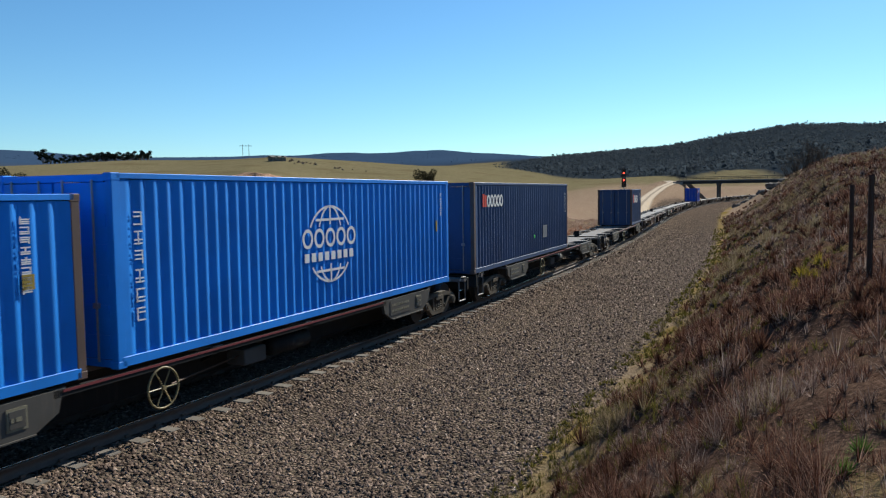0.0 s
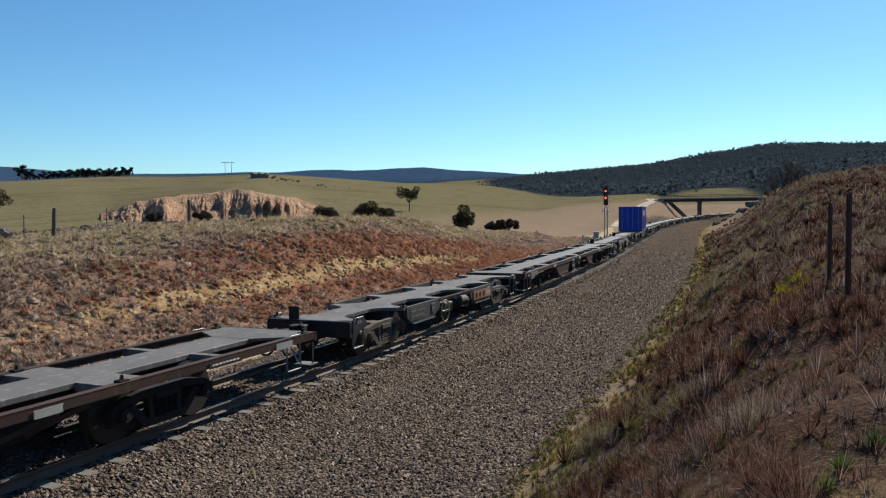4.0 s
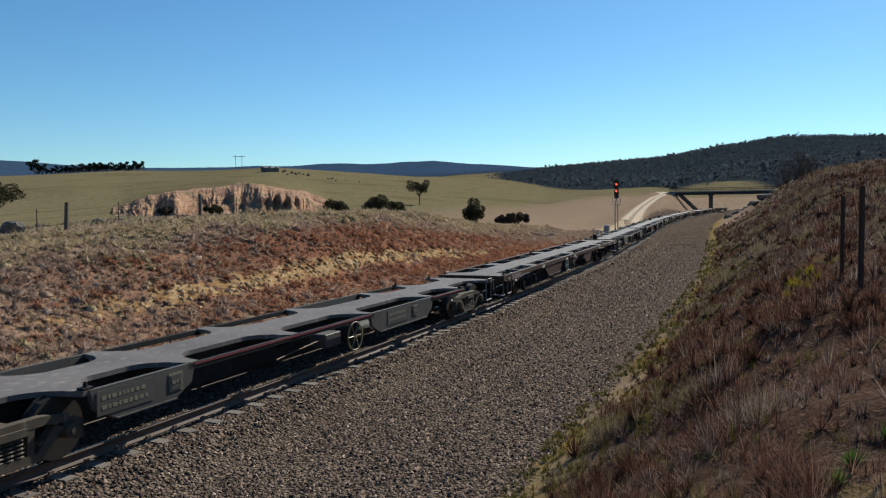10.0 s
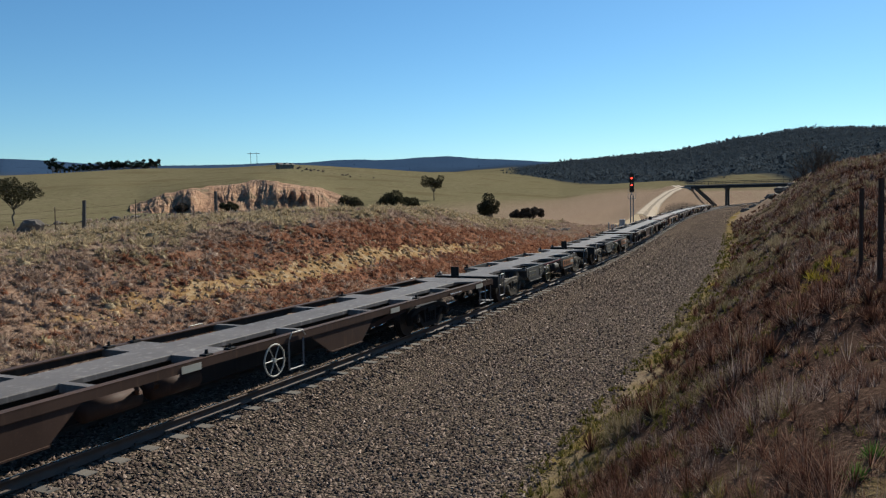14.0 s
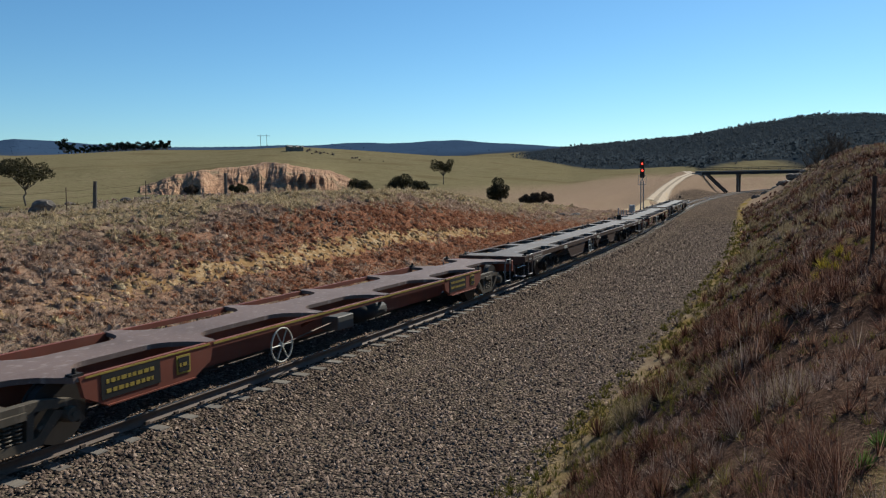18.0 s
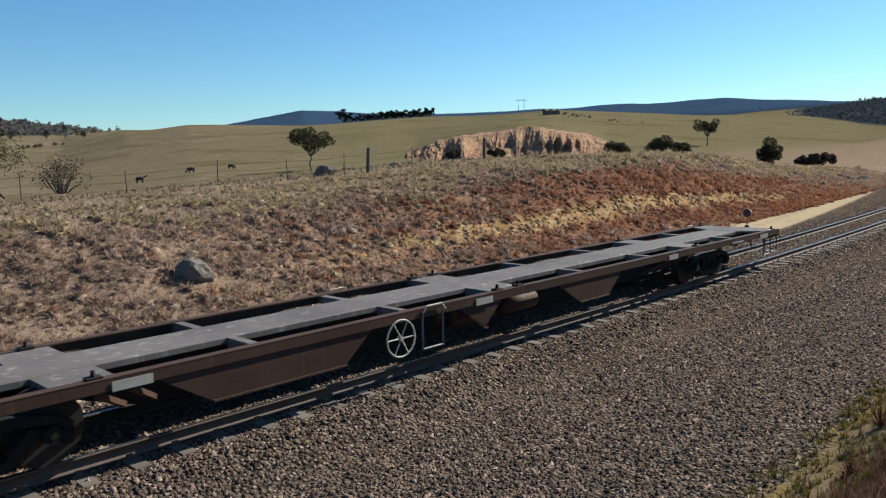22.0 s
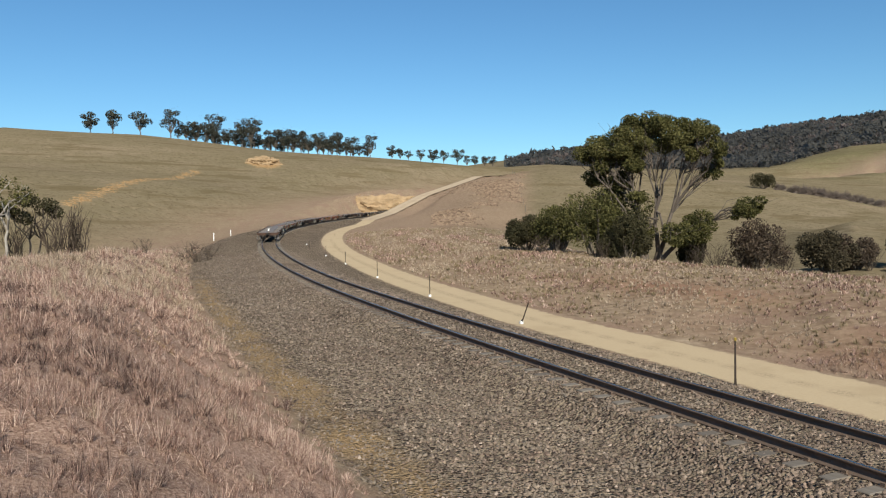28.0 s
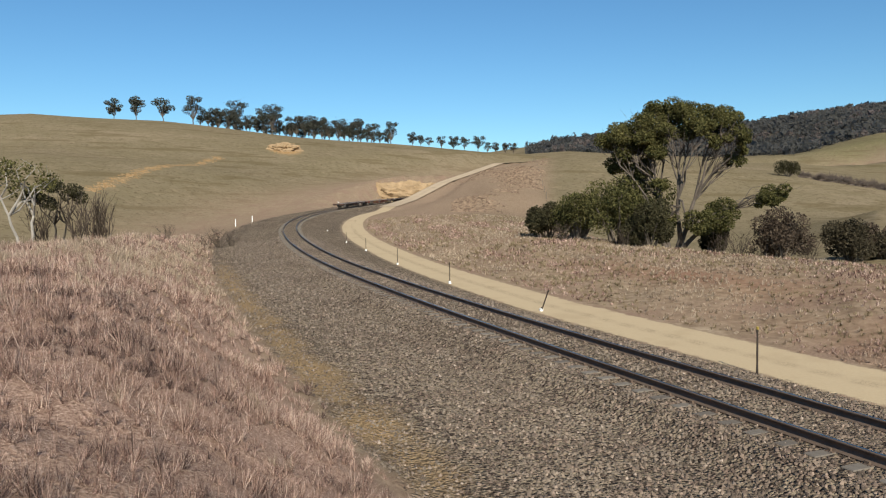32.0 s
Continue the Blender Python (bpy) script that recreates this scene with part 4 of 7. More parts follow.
def long_flat(name, length=26.6, body=None, group="container flat wagons", wheel_at=-2.9, webs=((-6.9, -3.4), (-1.45, -0.25), (1.5, 3.9)), tank_at=0.0):
    """A long skeletal flat wagon: centre spine, cross beams, straight side sills and a deep sill amidships. +x is its rear."""
    w = thing(name, "long empty brown skeletal container flat wagon with worn deck", "railway wagon", group)
    body = body or M["brown_steel"]
    e = length / 2 - 0.45
    b = soft_box(-e, e, -0.46, 0.46, 0.90, 1.0, 0.012)
    part("spine_deck", b, M["deck"], w, "worn grey steel centre deck")
    b = prism(bmesh.new(), [(-e, 0.9), (-e, 0.56), (-e + 5.3, 0.56), (-e + 6.2, 0.26), (e - 6.2, 0.26), (e - 5.3, 0.56), (e, 0.56), (e, 0.9)], -0.24, 0.24, "xz")
    part("centre_sill", b, M["dark_steel"], w)
    for y in (-1, 1):
        b = bmesh.new()
        y0, y1 = sorted((y * 1.17, y * 1.25))
        box(b, -e, e, y0, y1, 0.855, 1.0)
        box(b, -e, e, *sorted((y * 1.10, y * 1.25)), 0.985, 1.008)
        part("side_sill", b, body, w)
        for x0, x1 in webs:
            b = prism(bmesh.new(), [(x0, 0.86), (x0 + 0.75, 0.40), (x1 - 0.55, 0.40), (x1, 0.86)], *sorted((y * 1.19, y * 1.225)), "xz")
            box(b, x0 + 0.75, x1 - 0.55, *sorted((y * 1.12, y * 1.26)), 0.385, 0.41)
            part("sill_web", b, body, w, "rust-brown deep sill plate")
        for x in (-7.6, -7.2, -1.9, -1.5, 6.4, 6.9):
            b = bmesh.new()
            tube(b, (x, y * 1.2, 0.82), (x + (0.55 if x < 0 else -0.55), y * 0.6, 0.45), 0.05, n=4)
            part("brace", b, body, w)
    beams = [(-e + 2.9, 0.16), (-e * 0.6, 0.75), (-e * 0.42, 0.14), (-e * 0.2, 0.14), (0.0, 0.85), (e * 0.2, 0.14), (e * 0.42, 0.14), (e * 0.6, 0.75), (e - 2.9, 0.16)]
    for x, d in beams:
        for y0, y1 in ((-1.17, -0.46), (0.46, 1.17)):
            part("cross_beam", box(bmesh.new(), x - d / 2, x + d / 2, y0, y1, 0.86, 0.994), M["deck"], w)
    for x in (-e, e):
        k = math.copysign(1, x)
        b = prism(bmesh.new(), [(-1.25, 0.82), (-0.95, 0.70), (0.95, 0.70), (1.25, 0.82), (1.25, 1.0), (-1.25, 1.0)], x - 0.05, x + 0.05, "yz")
        part("headstock", b, body, w)
        b = prism(bmesh.new(), [(x - k * 1.25, -0.46), (x - k * 0.75, -1.17), (x - k * 0.05, -1.17), (x - k * 0.05, 1.17), (x - k * 0.75, 1.17), (x - k * 1.25, 0.46)], 0.955, 1.004, "xy")
        part("end_deck", b, M["deck"], w, "worn steel end platform")
        coupler(w, x, x)
        for y in (-1.2, 1.2):
            steps(w, x - k * 0.75, y)
            corner_step(w, x - k * 0.02, y * 0.85)
    for x in (-9.0, 8.6):
        bogie(w, x)
    for x0, x1, z in ((-1.2, -0.2, 0.60), (0.1, 1.1, 0.62)):
        part("air_reservoir", tube(bmesh.new(), (x0 + tank_at, -0.85, z), (x1 + tank_at, -0.85, z), 0.17, n=14), body, w, "cylindrical brake air reservoir", True)
    handwheel(w, wheel_at, -1.32)
    handwheel(w, wheel_at, 1.32)
    for y in (-1.256, 1.256):
        steps(w, wheel_at + 0.8, y * 0.99)
        plate(w, -7.2, y, 0.9, 0.5, 0.12, M["plate"])
        plate(w, -0.8, y, 0.9, 0.45, 0.12, M["plate"])
        plate(w, 6.2, y, 0.9, 0.45, 0.12, M["plate"])
        plate(w, 11.7, y, 0.9, 0.55, 0.13, M["plate"])
        plate(w, 9.9, y, 0.9, 0.9, 0.12, body, 1)
        plate(w, -e + 1.5, y, 0.88, 1.3, 0.2, M["rusty_post"], 2, M["plate"])
        plate(w, -e + 0.55, y, 0.88, 0.3, 0.22, body, 1, M["plate"])
    twistlocks(w, (-e * 0.6 + 0.1, -0.3, 0.3, e * 0.6 - 0.1, -e + 0.3, e - 0.3), 1.0)
    return w


def bone_flat(name, length, body, label, stripe=None, group="container flat wagons", inner=None, panels=None, wheel_at=None):
    """A skeletal wagon whose deck swells in rounded wings at its loading points. +x is its rear."""
    w = thing(name, label, "railway wagon", group)
    e = length / 2 - 0.45
    short = length < 17
    inner = inner or ((-3.7, -1.3, 1.3, 3.7) if short else (-7.2, -4.55, -1.4, 1.4, 4.55, 7.2))
    panels = panels or (inner[0], inner[-2])
    wings = [-e + 0.35, *inner, e - 0.35]
    xs = np.linspace(-e, e, 241)
    d = np.min(np.abs(xs[:, None] - np.array(wings)[None]), 1)
    f = np.clip((d - 0.14) / 0.6, 0, 1)
    half = 1.20 - 0.76 * np.sqrt(1 - (1 - f) ** 2)
    b = bmesh.new()
    up = [[bm_v for bm_v in (b.verts.new((x, -h, z)), b.verts.new((x, h, z)))] for z in (0.9, 0.98) for x, h in zip(xs, half)]
    n = len(xs)
    lo, hi = up[:n], up[n:]
    for i in range(n - 1):
        b.faces.new((hi[i][0], hi[i + 1][0], hi[i + 1][1], hi[i][1]))
        b.faces.new((lo[i][1], lo[i + 1][1], lo[i + 1][0], lo[i][0]))
        for s in (0, 1):
            q = (lo[i][s], lo[i + 1][s], hi[i + 1][s], hi[i][s])
            b.faces.new(q if s == 0 else q[::-1])
    for i in (0, n - 1):
        b.faces.new((lo[i][0], lo[i][1], hi[i][1], hi[i][0]))
    bmesh.ops.recalc_face_normals(b, faces=b.faces[:])
    part("bone_deck", b, M["deck_red"] if body is M["red_steel"] else M["deck"], w, "worn deck plate with rounded openings")
    b = prism(bmesh.new(), [(-e, 0.9), (-e, 0.56), (-e + 3.2, 0.56), (-e + 3.9, 0.26), (e - 3.9, 0.26), (e - 3.2, 0.56), (e, 0.56), (e, 0.9)], -0.27, 0.27, "xz")
    part("centre_sill", b, body, w)
    panel = body if body in (M["red_steel"], M["grimy_red"]) else M["sill_grey"]
    for y in (-1, 1):
        y0, y1 = sorted((y * 1.14, y * 1.22))
        # thin sill across the middle openings, with its stripe
        for x0, x1 in zip(inner[:-1], inner[1:]):
            if x0 in panels:
                b = prism(bmesh.new(), [(x0, 0.97), (x0 + 0.08, 0.66), (x0 + 0.45, 0.47), (x1 - 0.45, 0.47), (x1 - 0.08, 0.66), (x1, 0.97)], y0, y1, "xz")
                box(b, x0 + 0.45, x1 - 0.45, *sorted((y * 1.10, y * 1.25)), 0.455, 0.475)
                part("sill_panel", b, panel, w, "faded side sill panel")
                mid = (x0 + x1) / 2
                plate(w, mid - 0.42, y * 1.222, 0.74, 1.1, 0.36, M["dark_steel"] if stripe is M["yellow"] else panel, 2, M["yellow"] if stripe is M["yellow"] else M["faded_ink"])
                plate(w, mid + 0.62, y * 1.222, 0.74, 0.30, 0.30, M["yellow"] if stripe is M["yellow"] else M["faded_ink"], 0)
                plate(w, mid + 0.62, y * 1.232, 0.74, 0.23, 0.23, M["dark_steel"] if stripe is M["yellow"] else panel, 1, M["yellow"] if stripe is M["yellow"] else M["faded_ink"])
                if stripe is M["yellow"]:
                    b = box(bmesh.new(), x0 + 0.1, x1 - 0.1, *sorted((y * 1.221, y * 1.232)), 0.93, 0.955)
                    part("stripe", b, stripe, w, "painted stripe along the sill")
            else:
                b = box(bmesh.new(), x0 - 0.15, x1 + 0.15, y0, y1, 0.86, 0.96)
                part("side_sill", b, body, w)
                if stripe:
                    b = box(bmesh.new(), x0, x1, *sorted((y * 1.221, y * 1.230)), 0.92, 0.955)
                    part("stripe", b, stripe, w, "painted stripe along the sill")
                b = tube(bmesh.new(), (x0 + 0.1, y * 1.1, 0.86), (x0 + 0.5, y * 0.4, 0.56), 0.04, n=4)
                part("brace", b, body, w)
        if short:
            q = part("name_board", box(bmesh.new(), 1.6, 3.3, *sorted((y * 1.236, y * 1.245)), 0.58, 0.86), M["orange"], w, "orange and cream painted board with dark round marks")
            for k in range(3):
                part("round_mark", tube(bmesh.new(), (1.85 + 0.36 * k, y * 1.245, 0.72), (1.85 + 0.36 * k, y * 1.25, 0.72), 0.11, n=14), M["black_iron"], q)
            part("writing", box(bmesh.new(), 2.85, 3.26, *sorted((y * 1.245, y * 1.25)), 0.66, 0.78), M["plate"], q)
        b = soft_box(-0.5, 0.15, *sorted((y * 0.62, y * 1.05)), 0.42, 0.72, 0.02)
        part("brake_box", b, M["sill_grey"], w, "grey brake gear box")
        b = tube(bmesh.new(), (-2.5 if not short else -1.0, y * 1.18, 0.56), (-0.5, y * 0.9, 0.6), 0.018, n=6)
        part("brake_rod", b, M["steel_post"], w)
    part("end_plate", soft_box(-e + 0.02, -e + 0.08, 0.3, 0.58, 0.98, 1.29, 0.01), M["dark_steel"], w, "upright dark plate over the headstock")
    for x in (-e, e):
        b = soft_box(x - 0.06, x + 0.06, -1.15, 1.15, 0.6, 0.98, 0.01)
        part("headstock", b, body, w)
        coupler(w, x, x)
        for y in (-1.12, 1.12):
            steps(w, x - math.copysign(0.4, x), y)
    for x in (-e + 2.0, e - 2.0):
        bogie(w, x, M["bogie_brown"])
    handwheel(w, wheel_at if wheel_at is not None else -1.1 if short else -2.8, -1.30, 0.58, 0.32, M["pale_wheel"] if stripe is M["yellow"] else M["bronze"])
    b = tube(bmesh.new(), (0.5, -0.85, 0.58), (1.7, -0.85, 0.58), 0.18, n=14)
    part("air_reservoir", b, M["dark_steel"], w, "cylindrical brake air reservoir", True)
    twistlocks(w, (wings[0], wings[1], wings[-2], wings[-1]), 0.98)
    return w


def container(name, length, height, paint, label, logo="", door_at=-1):
    """A corrugated freight container standing on z = 0; its doors look to -x."""
    c = thing(name, label, "shipping container", "freight containers")
    L, W, H = length / 2, 1.219, height
    pitch, deep = 0.278, 0.036
    n = int((length - 0.36) / pitch)
    x0 = -n * pitch / 2
    for y in (-1, 1):
        v, q = [], []
        prof = []
        for k in range(n):
            a = x0 + k * pitch
            prof += [(a, 0), (a + 0.072, 0), (a + 0.140, deep), (a + 0.210, deep)]
        prof = [(-L + 0.06, 0)] + prof + [(x0 + n * pitch, 0), (L - 0.06, 0)]
        for x, d in prof:
            yy = y * (W - 0.012 - d)
            v += [(x, yy, 0.16), (x, yy, H - 0.10)]
        for k in range(len(prof) - 1):
            f = [2 * k, 2 * k + 2, 2 * k + 3, 2 * k + 1]
            q.append(f if y < 0 else f[::-1])
        me = mesh_arrays("side_panel", v, q, paint)
        o = new("side_panel", me)
        o.parent = c
        tagged(o, "corrugated steel side wall")
        for nm, za, zb in (("bottom_rail", 0, 0.17), ("top_rail", H - 0.11, H - 0.004)):
            part(nm, soft_box(-L + 0.1, L - 0.1, *sorted((y * (W - 0.06), y * W)), za + 0.02, zb, 0.008), paint, c)
    v, q = [], []
    m = int((2 * W - 0.3) / 0.25)
    prof = []
    for k in range(m):
        a = -m * 0.125 + k * 0.25
        prof += [(a, 0), (a + 0.06, 0), (a + 0.12, 0.04), (a + 0.19, 0.04)]
    prof = [(-W + 0.06, 0)] + prof + [(W - 0.06, 0)]
    for a, d in prof:
        v += [(L - 0.015 - d, a, 0.14), (L - 0.015 - d, a, H - 0.1)]
    for k in range(len(prof) - 1):
        q.append([2 * k, 2 * k + 2, 2 * k + 3, 2 * k + 1])
    o = new("end_panel", mesh_arrays("end_panel", v, q, paint))
    o.parent = c
    b = bmesh.new()
    box(b, -L + 0.05, L - 0.05, -W + 0.03, W - 0.03, H - 0.05, H - 0.025)
    k = -L + 0.3
    while k < L - 0.3:
        box(b, k, k + 0.1, -W + 0.15, W - 0.15, H - 0.025, H - 0.008)
        k += 0.21
    part("roof", b, paint, c)
    part("floor", box(bmesh.new(), -L + 0.05, L - 0.05, -W + 0.05, W - 0.05, 0.08, 0.15), M["timber"], c)
    for y in (-1, 1):
        b = soft_box(-L + 0.03, -L + 0.08, *sorted((y * 0.02, y * (W - 0.09))), 0.14, H - 0.14, 0.006)
        for z in (0.3, 0.75, 1.2, 1.65, 2.1):
            box(b, -L + 0.012, -L + 0.032, *sorted((y * 0.1, y * (W - 0.16))), z, z + 0.2)
        d = part("door", b, paint, c, "steel container door")
        b = bmesh.new()
        for yy in (0.25, 0.85):
            tube(b, (-L - 0.012, y * yy, 0.1), (-L - 0.012, y * yy, H - 0.1), 0.017, n=8)
            box(b, -L - 0.04, -L + 0.01, y * yy - 0.05, y * yy + 0.05, 0.9, 0.98)
        part("locking_bar", b, M["galvanised"], d, "galvanised locking bars")
    post = M["rusty_post"] if logo in ("block", "tan") else paint
    for sx in (-1, 1):
        for sy in (-1, 1):
            part("corner_post", soft_box(*sorted((sx * (L - 0.16), sx * (L - 0.01))), *sorted((sy * (W - 0.13), sy * (W - 0.003))), 0.1, H - 0.1, 0.01), post, c)
            for z in (0, H - 0.118):
                part("corner_casting", soft_box(*sorted((sx * (L - 0.178), sx * L)), *sorted((sy * (W - 0.162), sy * W)), z, z + 0.118, 0.012), post, c)
        for z in (0.02, H - 0.13):
            part("end_rail", soft_box(*sorted((sx * (L - 0.1), sx * (L - 0.012))), -W + 0.16, W - 0.16, z, z + 0.11, 0.008), paint, c)
    return c


def bars(parent, name, items, y, material, label):
    """Flat painted shapes on a container's camera side: rectangles x0, x1, z0, z1."""
    b = bmesh.new()
    for x0, x1, z0, z1 in items:
        box(b, x0, x1, y - 0.006, y - 0.001, z0, z1)
    return part(name, b, material, parent, label)


def arc_strip(b, cx, cz, rx, rz, w, y, a0=0, a1=360, n=28):
    for k in range(n):
        p = []
        for a in (a0 + (a1 - a0) * k / n, a0 + (a1 - a0) * (k + 1) / n):
            ca, sa = math.cos(radians(a)), math.sin(radians(a))
            p.append((cx + (rx - w / 2) * ca, cz + (rz - w / 2) * sa))
            p.append((cx + (rx + w / 2) * ca, cz + (rz + w / 2) * sa))
        b.faces.new([b.verts.new((x, y - 0.005, z)) for x, z in (p[0], p[1], p[3], p[2])])


def block_logo(c, x, z, size):
    """A red square mark and five rounded white strokes, as plain shapes, on the camera side."""
    y = -1.219
    bars(c, "logo_mark", [(x, x + size * 0.42, z, z + size), (x + size * 0.48, x + size * 0.9, z, z + size * 0.9)], y, M["red"], "red logo block")
    b = bmesh.new()
    for k in range(5):
        arc_strip(b, x + size * (1.38 + 0.78 * k), z + size * 0.45, size * 0.30, size * 0.40, size * 0.2, y, 0, 360, 20)
    part("logo_word", b, M["white"], c, "white rounded logo strokes")


def globe_logo(c, x, z):
    """A banded globe crossed by two rows of rounded strokes, as plain shapes."""
    y = -1.219
    b = bmesh.new()
    for rx in (0.86, 0.48):
        arc_strip(b, x, z, rx, 0.80, 0.045, y, 28, 152)
        arc_strip(b, x, z, rx, 0.80, 0.045, y, 215, 325)
    for dz in (0.52, -0.56):
        box(b, x - 0.55, x + 0.55, y - 0.006, y - 0.001, z + dz - 0.025, z + dz + 0.025)
    box(b, x - 0.025, x + 0.025, y - 0.006, y - 0.001, z + 0.42, z + 0.82)
    box(b, x - 0.025, x + 0.025, y - 0.006, y - 0.001, z - 0.82, z - 0.42)
    for k in range(5):
        arc_strip(b, x - 0.86 + 0.43 * k, z + 0.14, 0.16, 0.17, 0.07, y, 0, 360, 16)
    for k in range(8):
        q = x - 0.98 + 0.25 * k
        box(b, q, q + 0.16, y - 0.006, y - 0.001, z - 0.34, z - 0.16)
    part("logo_globe", b, M["white"], c, "white globe logo of bands and strokes")


def side_marks(c, x, z_top, count, step, material, w=0.16):
    """A column of small painted signs, each a few plain strokes."""
    r = random.Random(int(x * 100) + count)
    items = []
    for k in range(count):
        z1, h, t = z_top - k * step, step * 0.72, max(0.014, w * 0.13)
        for q in sorted(r.sample((0.0, 0.3, 0.6, 0.87), 3)):
            items.append((x - w / 2, x + w / 2, z1 - h * q - t, z1 - h * q))
        q = x + r.choice((-0.4, 0.0, 0.4)) * w
        items.append((q - t / 2, q + t / 2, z1 - h, z1))
    bars(c, "side_marking", items, -1.219, material, "column of painted characters")


LONG = long_flat("flat_wagon")
LONG_B = long_flat("flat_wagon", wheel_at=1.3, webs=((-6.5, -2.9), (2.6, 5.2)), tank_at=-1.4)
BONE = bone_flat("skeletal_wagon", 21.2, M["dark_steel"], "dark grey skeletal container wagon with rounded deck openings", M["pink"])
BONE_B = bone_flat("skeletal_wagon", 21.2, M["dark_steel"], "dark grey skeletal container wagon with a faded red stripe", M["pink"], inner=(-7.0, -4.85, -1.9, 1.25, 4.9, 7.2), panels=(-7.0, 1.25), wheel_at=0.36)
BONE_RED = bone_flat("skeletal_wagon", 21.2, M["red_steel"], "oxide-red skeletal container wagon with a yellow stripe", M["yellow"])
BONE_GRIMY = bone_flat("skeletal_wagon", 21.2, M["grimy_red"], "grimy dark red skeletal container wagon with a yellow stripe", M["yellow"])
SHORT = bone_flat("short_skeletal_wagon", 14.2, M["dark_steel"], "short dark skeletal container wagon with a faded red stripe", M["pink"])
# each wagon: kind and distance of its middle from the train's rear end
CONSIST = [(LONG, 13.45), (BONE_GRIMY, 38.5), (LONG, 62.8), (BONE_RED, 86.8), (LONG, 111.3), (SHORT, 132.2), (SHORT, 147.2), (LONG_B, 167.6), (BONE, 191.5), (LONG, 215.95), (BONE_B, 239.8), (LONG, 264.1), (BONE_B, 288.4), (SHORT, 306.3), (LONG, 327.0), (SHORT, 347.4), (LONG, 368.6), (BONE, 392.3), (BONE, 413.7), (BONE, 434.7), (BONE, 456.2)]
TRAIN = []
_used = set()
for kind, u in CONSIST:
    if kind.name in _used:
        ob = copy_thing(kind, Matrix())
    else:
        ob = kind
        _used.add(kind.name)
    TRAIN.append((ob, u, 0.0, 9.0 if kind in (LONG, LONG_B) else 5.0))

box_1 = container("container_40ft", 12.192, 2.896, M["blue_box"], "bright blue forty-foot container with a white globe logo", "globe")
globe_logo(box_1, -0.25, 1.5)
side_marks(box_1, -5.62, 2.32, 6, 0.29, M["white"], 0.17)
side_marks(box_1, 5.55, 2.55, 5, 0.13, M["white"], 0.1)
bars(box_1, "data_sticker", [(5.2, 5.3, 1.5, 1.8)], -1.219, M["yellow"], "small sticker")
box_0 = container("container_20ft", 6.058, 2.591, M["blue_box"], "bright blue twenty-foot container with white marks", "tan")
side_marks(box_0, 1.3, 2.1, 9, 0.16, M["white"], 0.12)
side_marks(box_0, 2.15, 2.3, 8, 0.13, M["white"], 0.14)
bars(box_0, "data_sticker", [(2.08, 2.26, 1.35, 1.55)], -1.219, M["yellow"], "yellow sticker")
box_2 = container("container_40ft", 12.192, 2.896, M["navy_box"], "slate blue forty-foot container with a small logo", "block")
block_logo(box_2, -5.3, 2.1, 0.42)
side_marks(box_2, 5.6, 2.5, 6, 0.15, M["white"], 0.12)
bars(box_2, "data_sticker", [(1.9, 2.5, 0.7, 1.2)], -1.219, M["galvanised"], "pale scuffed patch")
bars(box_2, "green_sticker", [(0.6, 0.72, 0.75, 0.87)], -1.219, plain("green_sticker_paint", (0.05, 0.6, 0.05)), "bright green sticker")
box_3 = container("container_20ft", 6.058, 2.591, M["navy_box"], "slate blue twenty-foot container with a red and white logo", "block")
block_logo(box_3, -2.25, 1.62, 0.58)
side_marks(box_3, 2.25, 2.25, 4, 0.13, M["white"], 0.22)
box_4 = container("container_20ft", 6.058, 2.591, M["royal_box"], "royal blue twenty-foot container with a red and white logo", "block")
block_logo(box_4, -2.25, 1.62, 0.58)
side_marks(box_4, 2.25, 2.25, 4, 0.13, M["white"], 0.22)
for b, u in ((box_0, 441.85), (box_1, 432.2), (box_2, 418.0), (box_3, 387.2), (box_4, 283.4)):
    TRAIN.append((b, u, 1.02, 4.0))


def tail_marker():
    m = thing("end_of_train_marker", "round white marker disc on a yellow stem at the last coupler", "train marker")
    b = tube(bmesh.new(), (0.0, 0, 0), (0.03, 0, 0), 0.13, n=28)
    d = part("disc", b, M["white"], m, "round white disc", False)
    d.location = (0, 0, 0.50)
    part("disc_back", tube(bmesh.new(), (-0.012, 0, 0), (0.0, 0, 0), 0.132, n=28), M["rusty_post"], d, "rusty brown back of the disc")
    b = bmesh.new()
    for y in (-0.07, 0.07):
        tube(b, (0.03, y, 0.01), (0.036, y, 0.01), 0.035, n=12)
    part("lens", b, M["rusty_post"], d, "pair of dull lamp lenses")
    b = tube(bmesh.new(), (0.01, 0, 0.1), (0.01, 0, 0.40), 0.02, n=8)
    part("stem", b, M["yellow"], m, "yellow stem")
    part("clamp", soft_box(-0.05, 0.075, -0.055, 0.055, -0.1, 0.11, 0.012), M["black_iron"], m, "black battery box and clamp")
    return m


TRAIN.append((tail_marker(), -0.17, 0.88, 0.2))

SPEED, TAIL_AT_23 = 19.186, 6.58     # metres a second; station of the train's rear end at 23 s


def ride(t, u, lift, reach):
    """Pose at time t of what rides u metres ahead of the train's rear end."""
    s = TAIL_AT_23 - SPEED * (t - 23) - u
    a, b = Vector(on_line(s - reach)), Vector(on_line(s + reach))
    d = b - a
    m = Matrix.Rotation(math.atan2(d.y, d.x), 4, "Z") @ Matrix.Rotation(-math.atan2(d.z, math.hypot(d.x, d.y)), 4, "Y")
    return Matrix.Translation((a + b) / 2 + Vector((0, 0, lift))) @ m


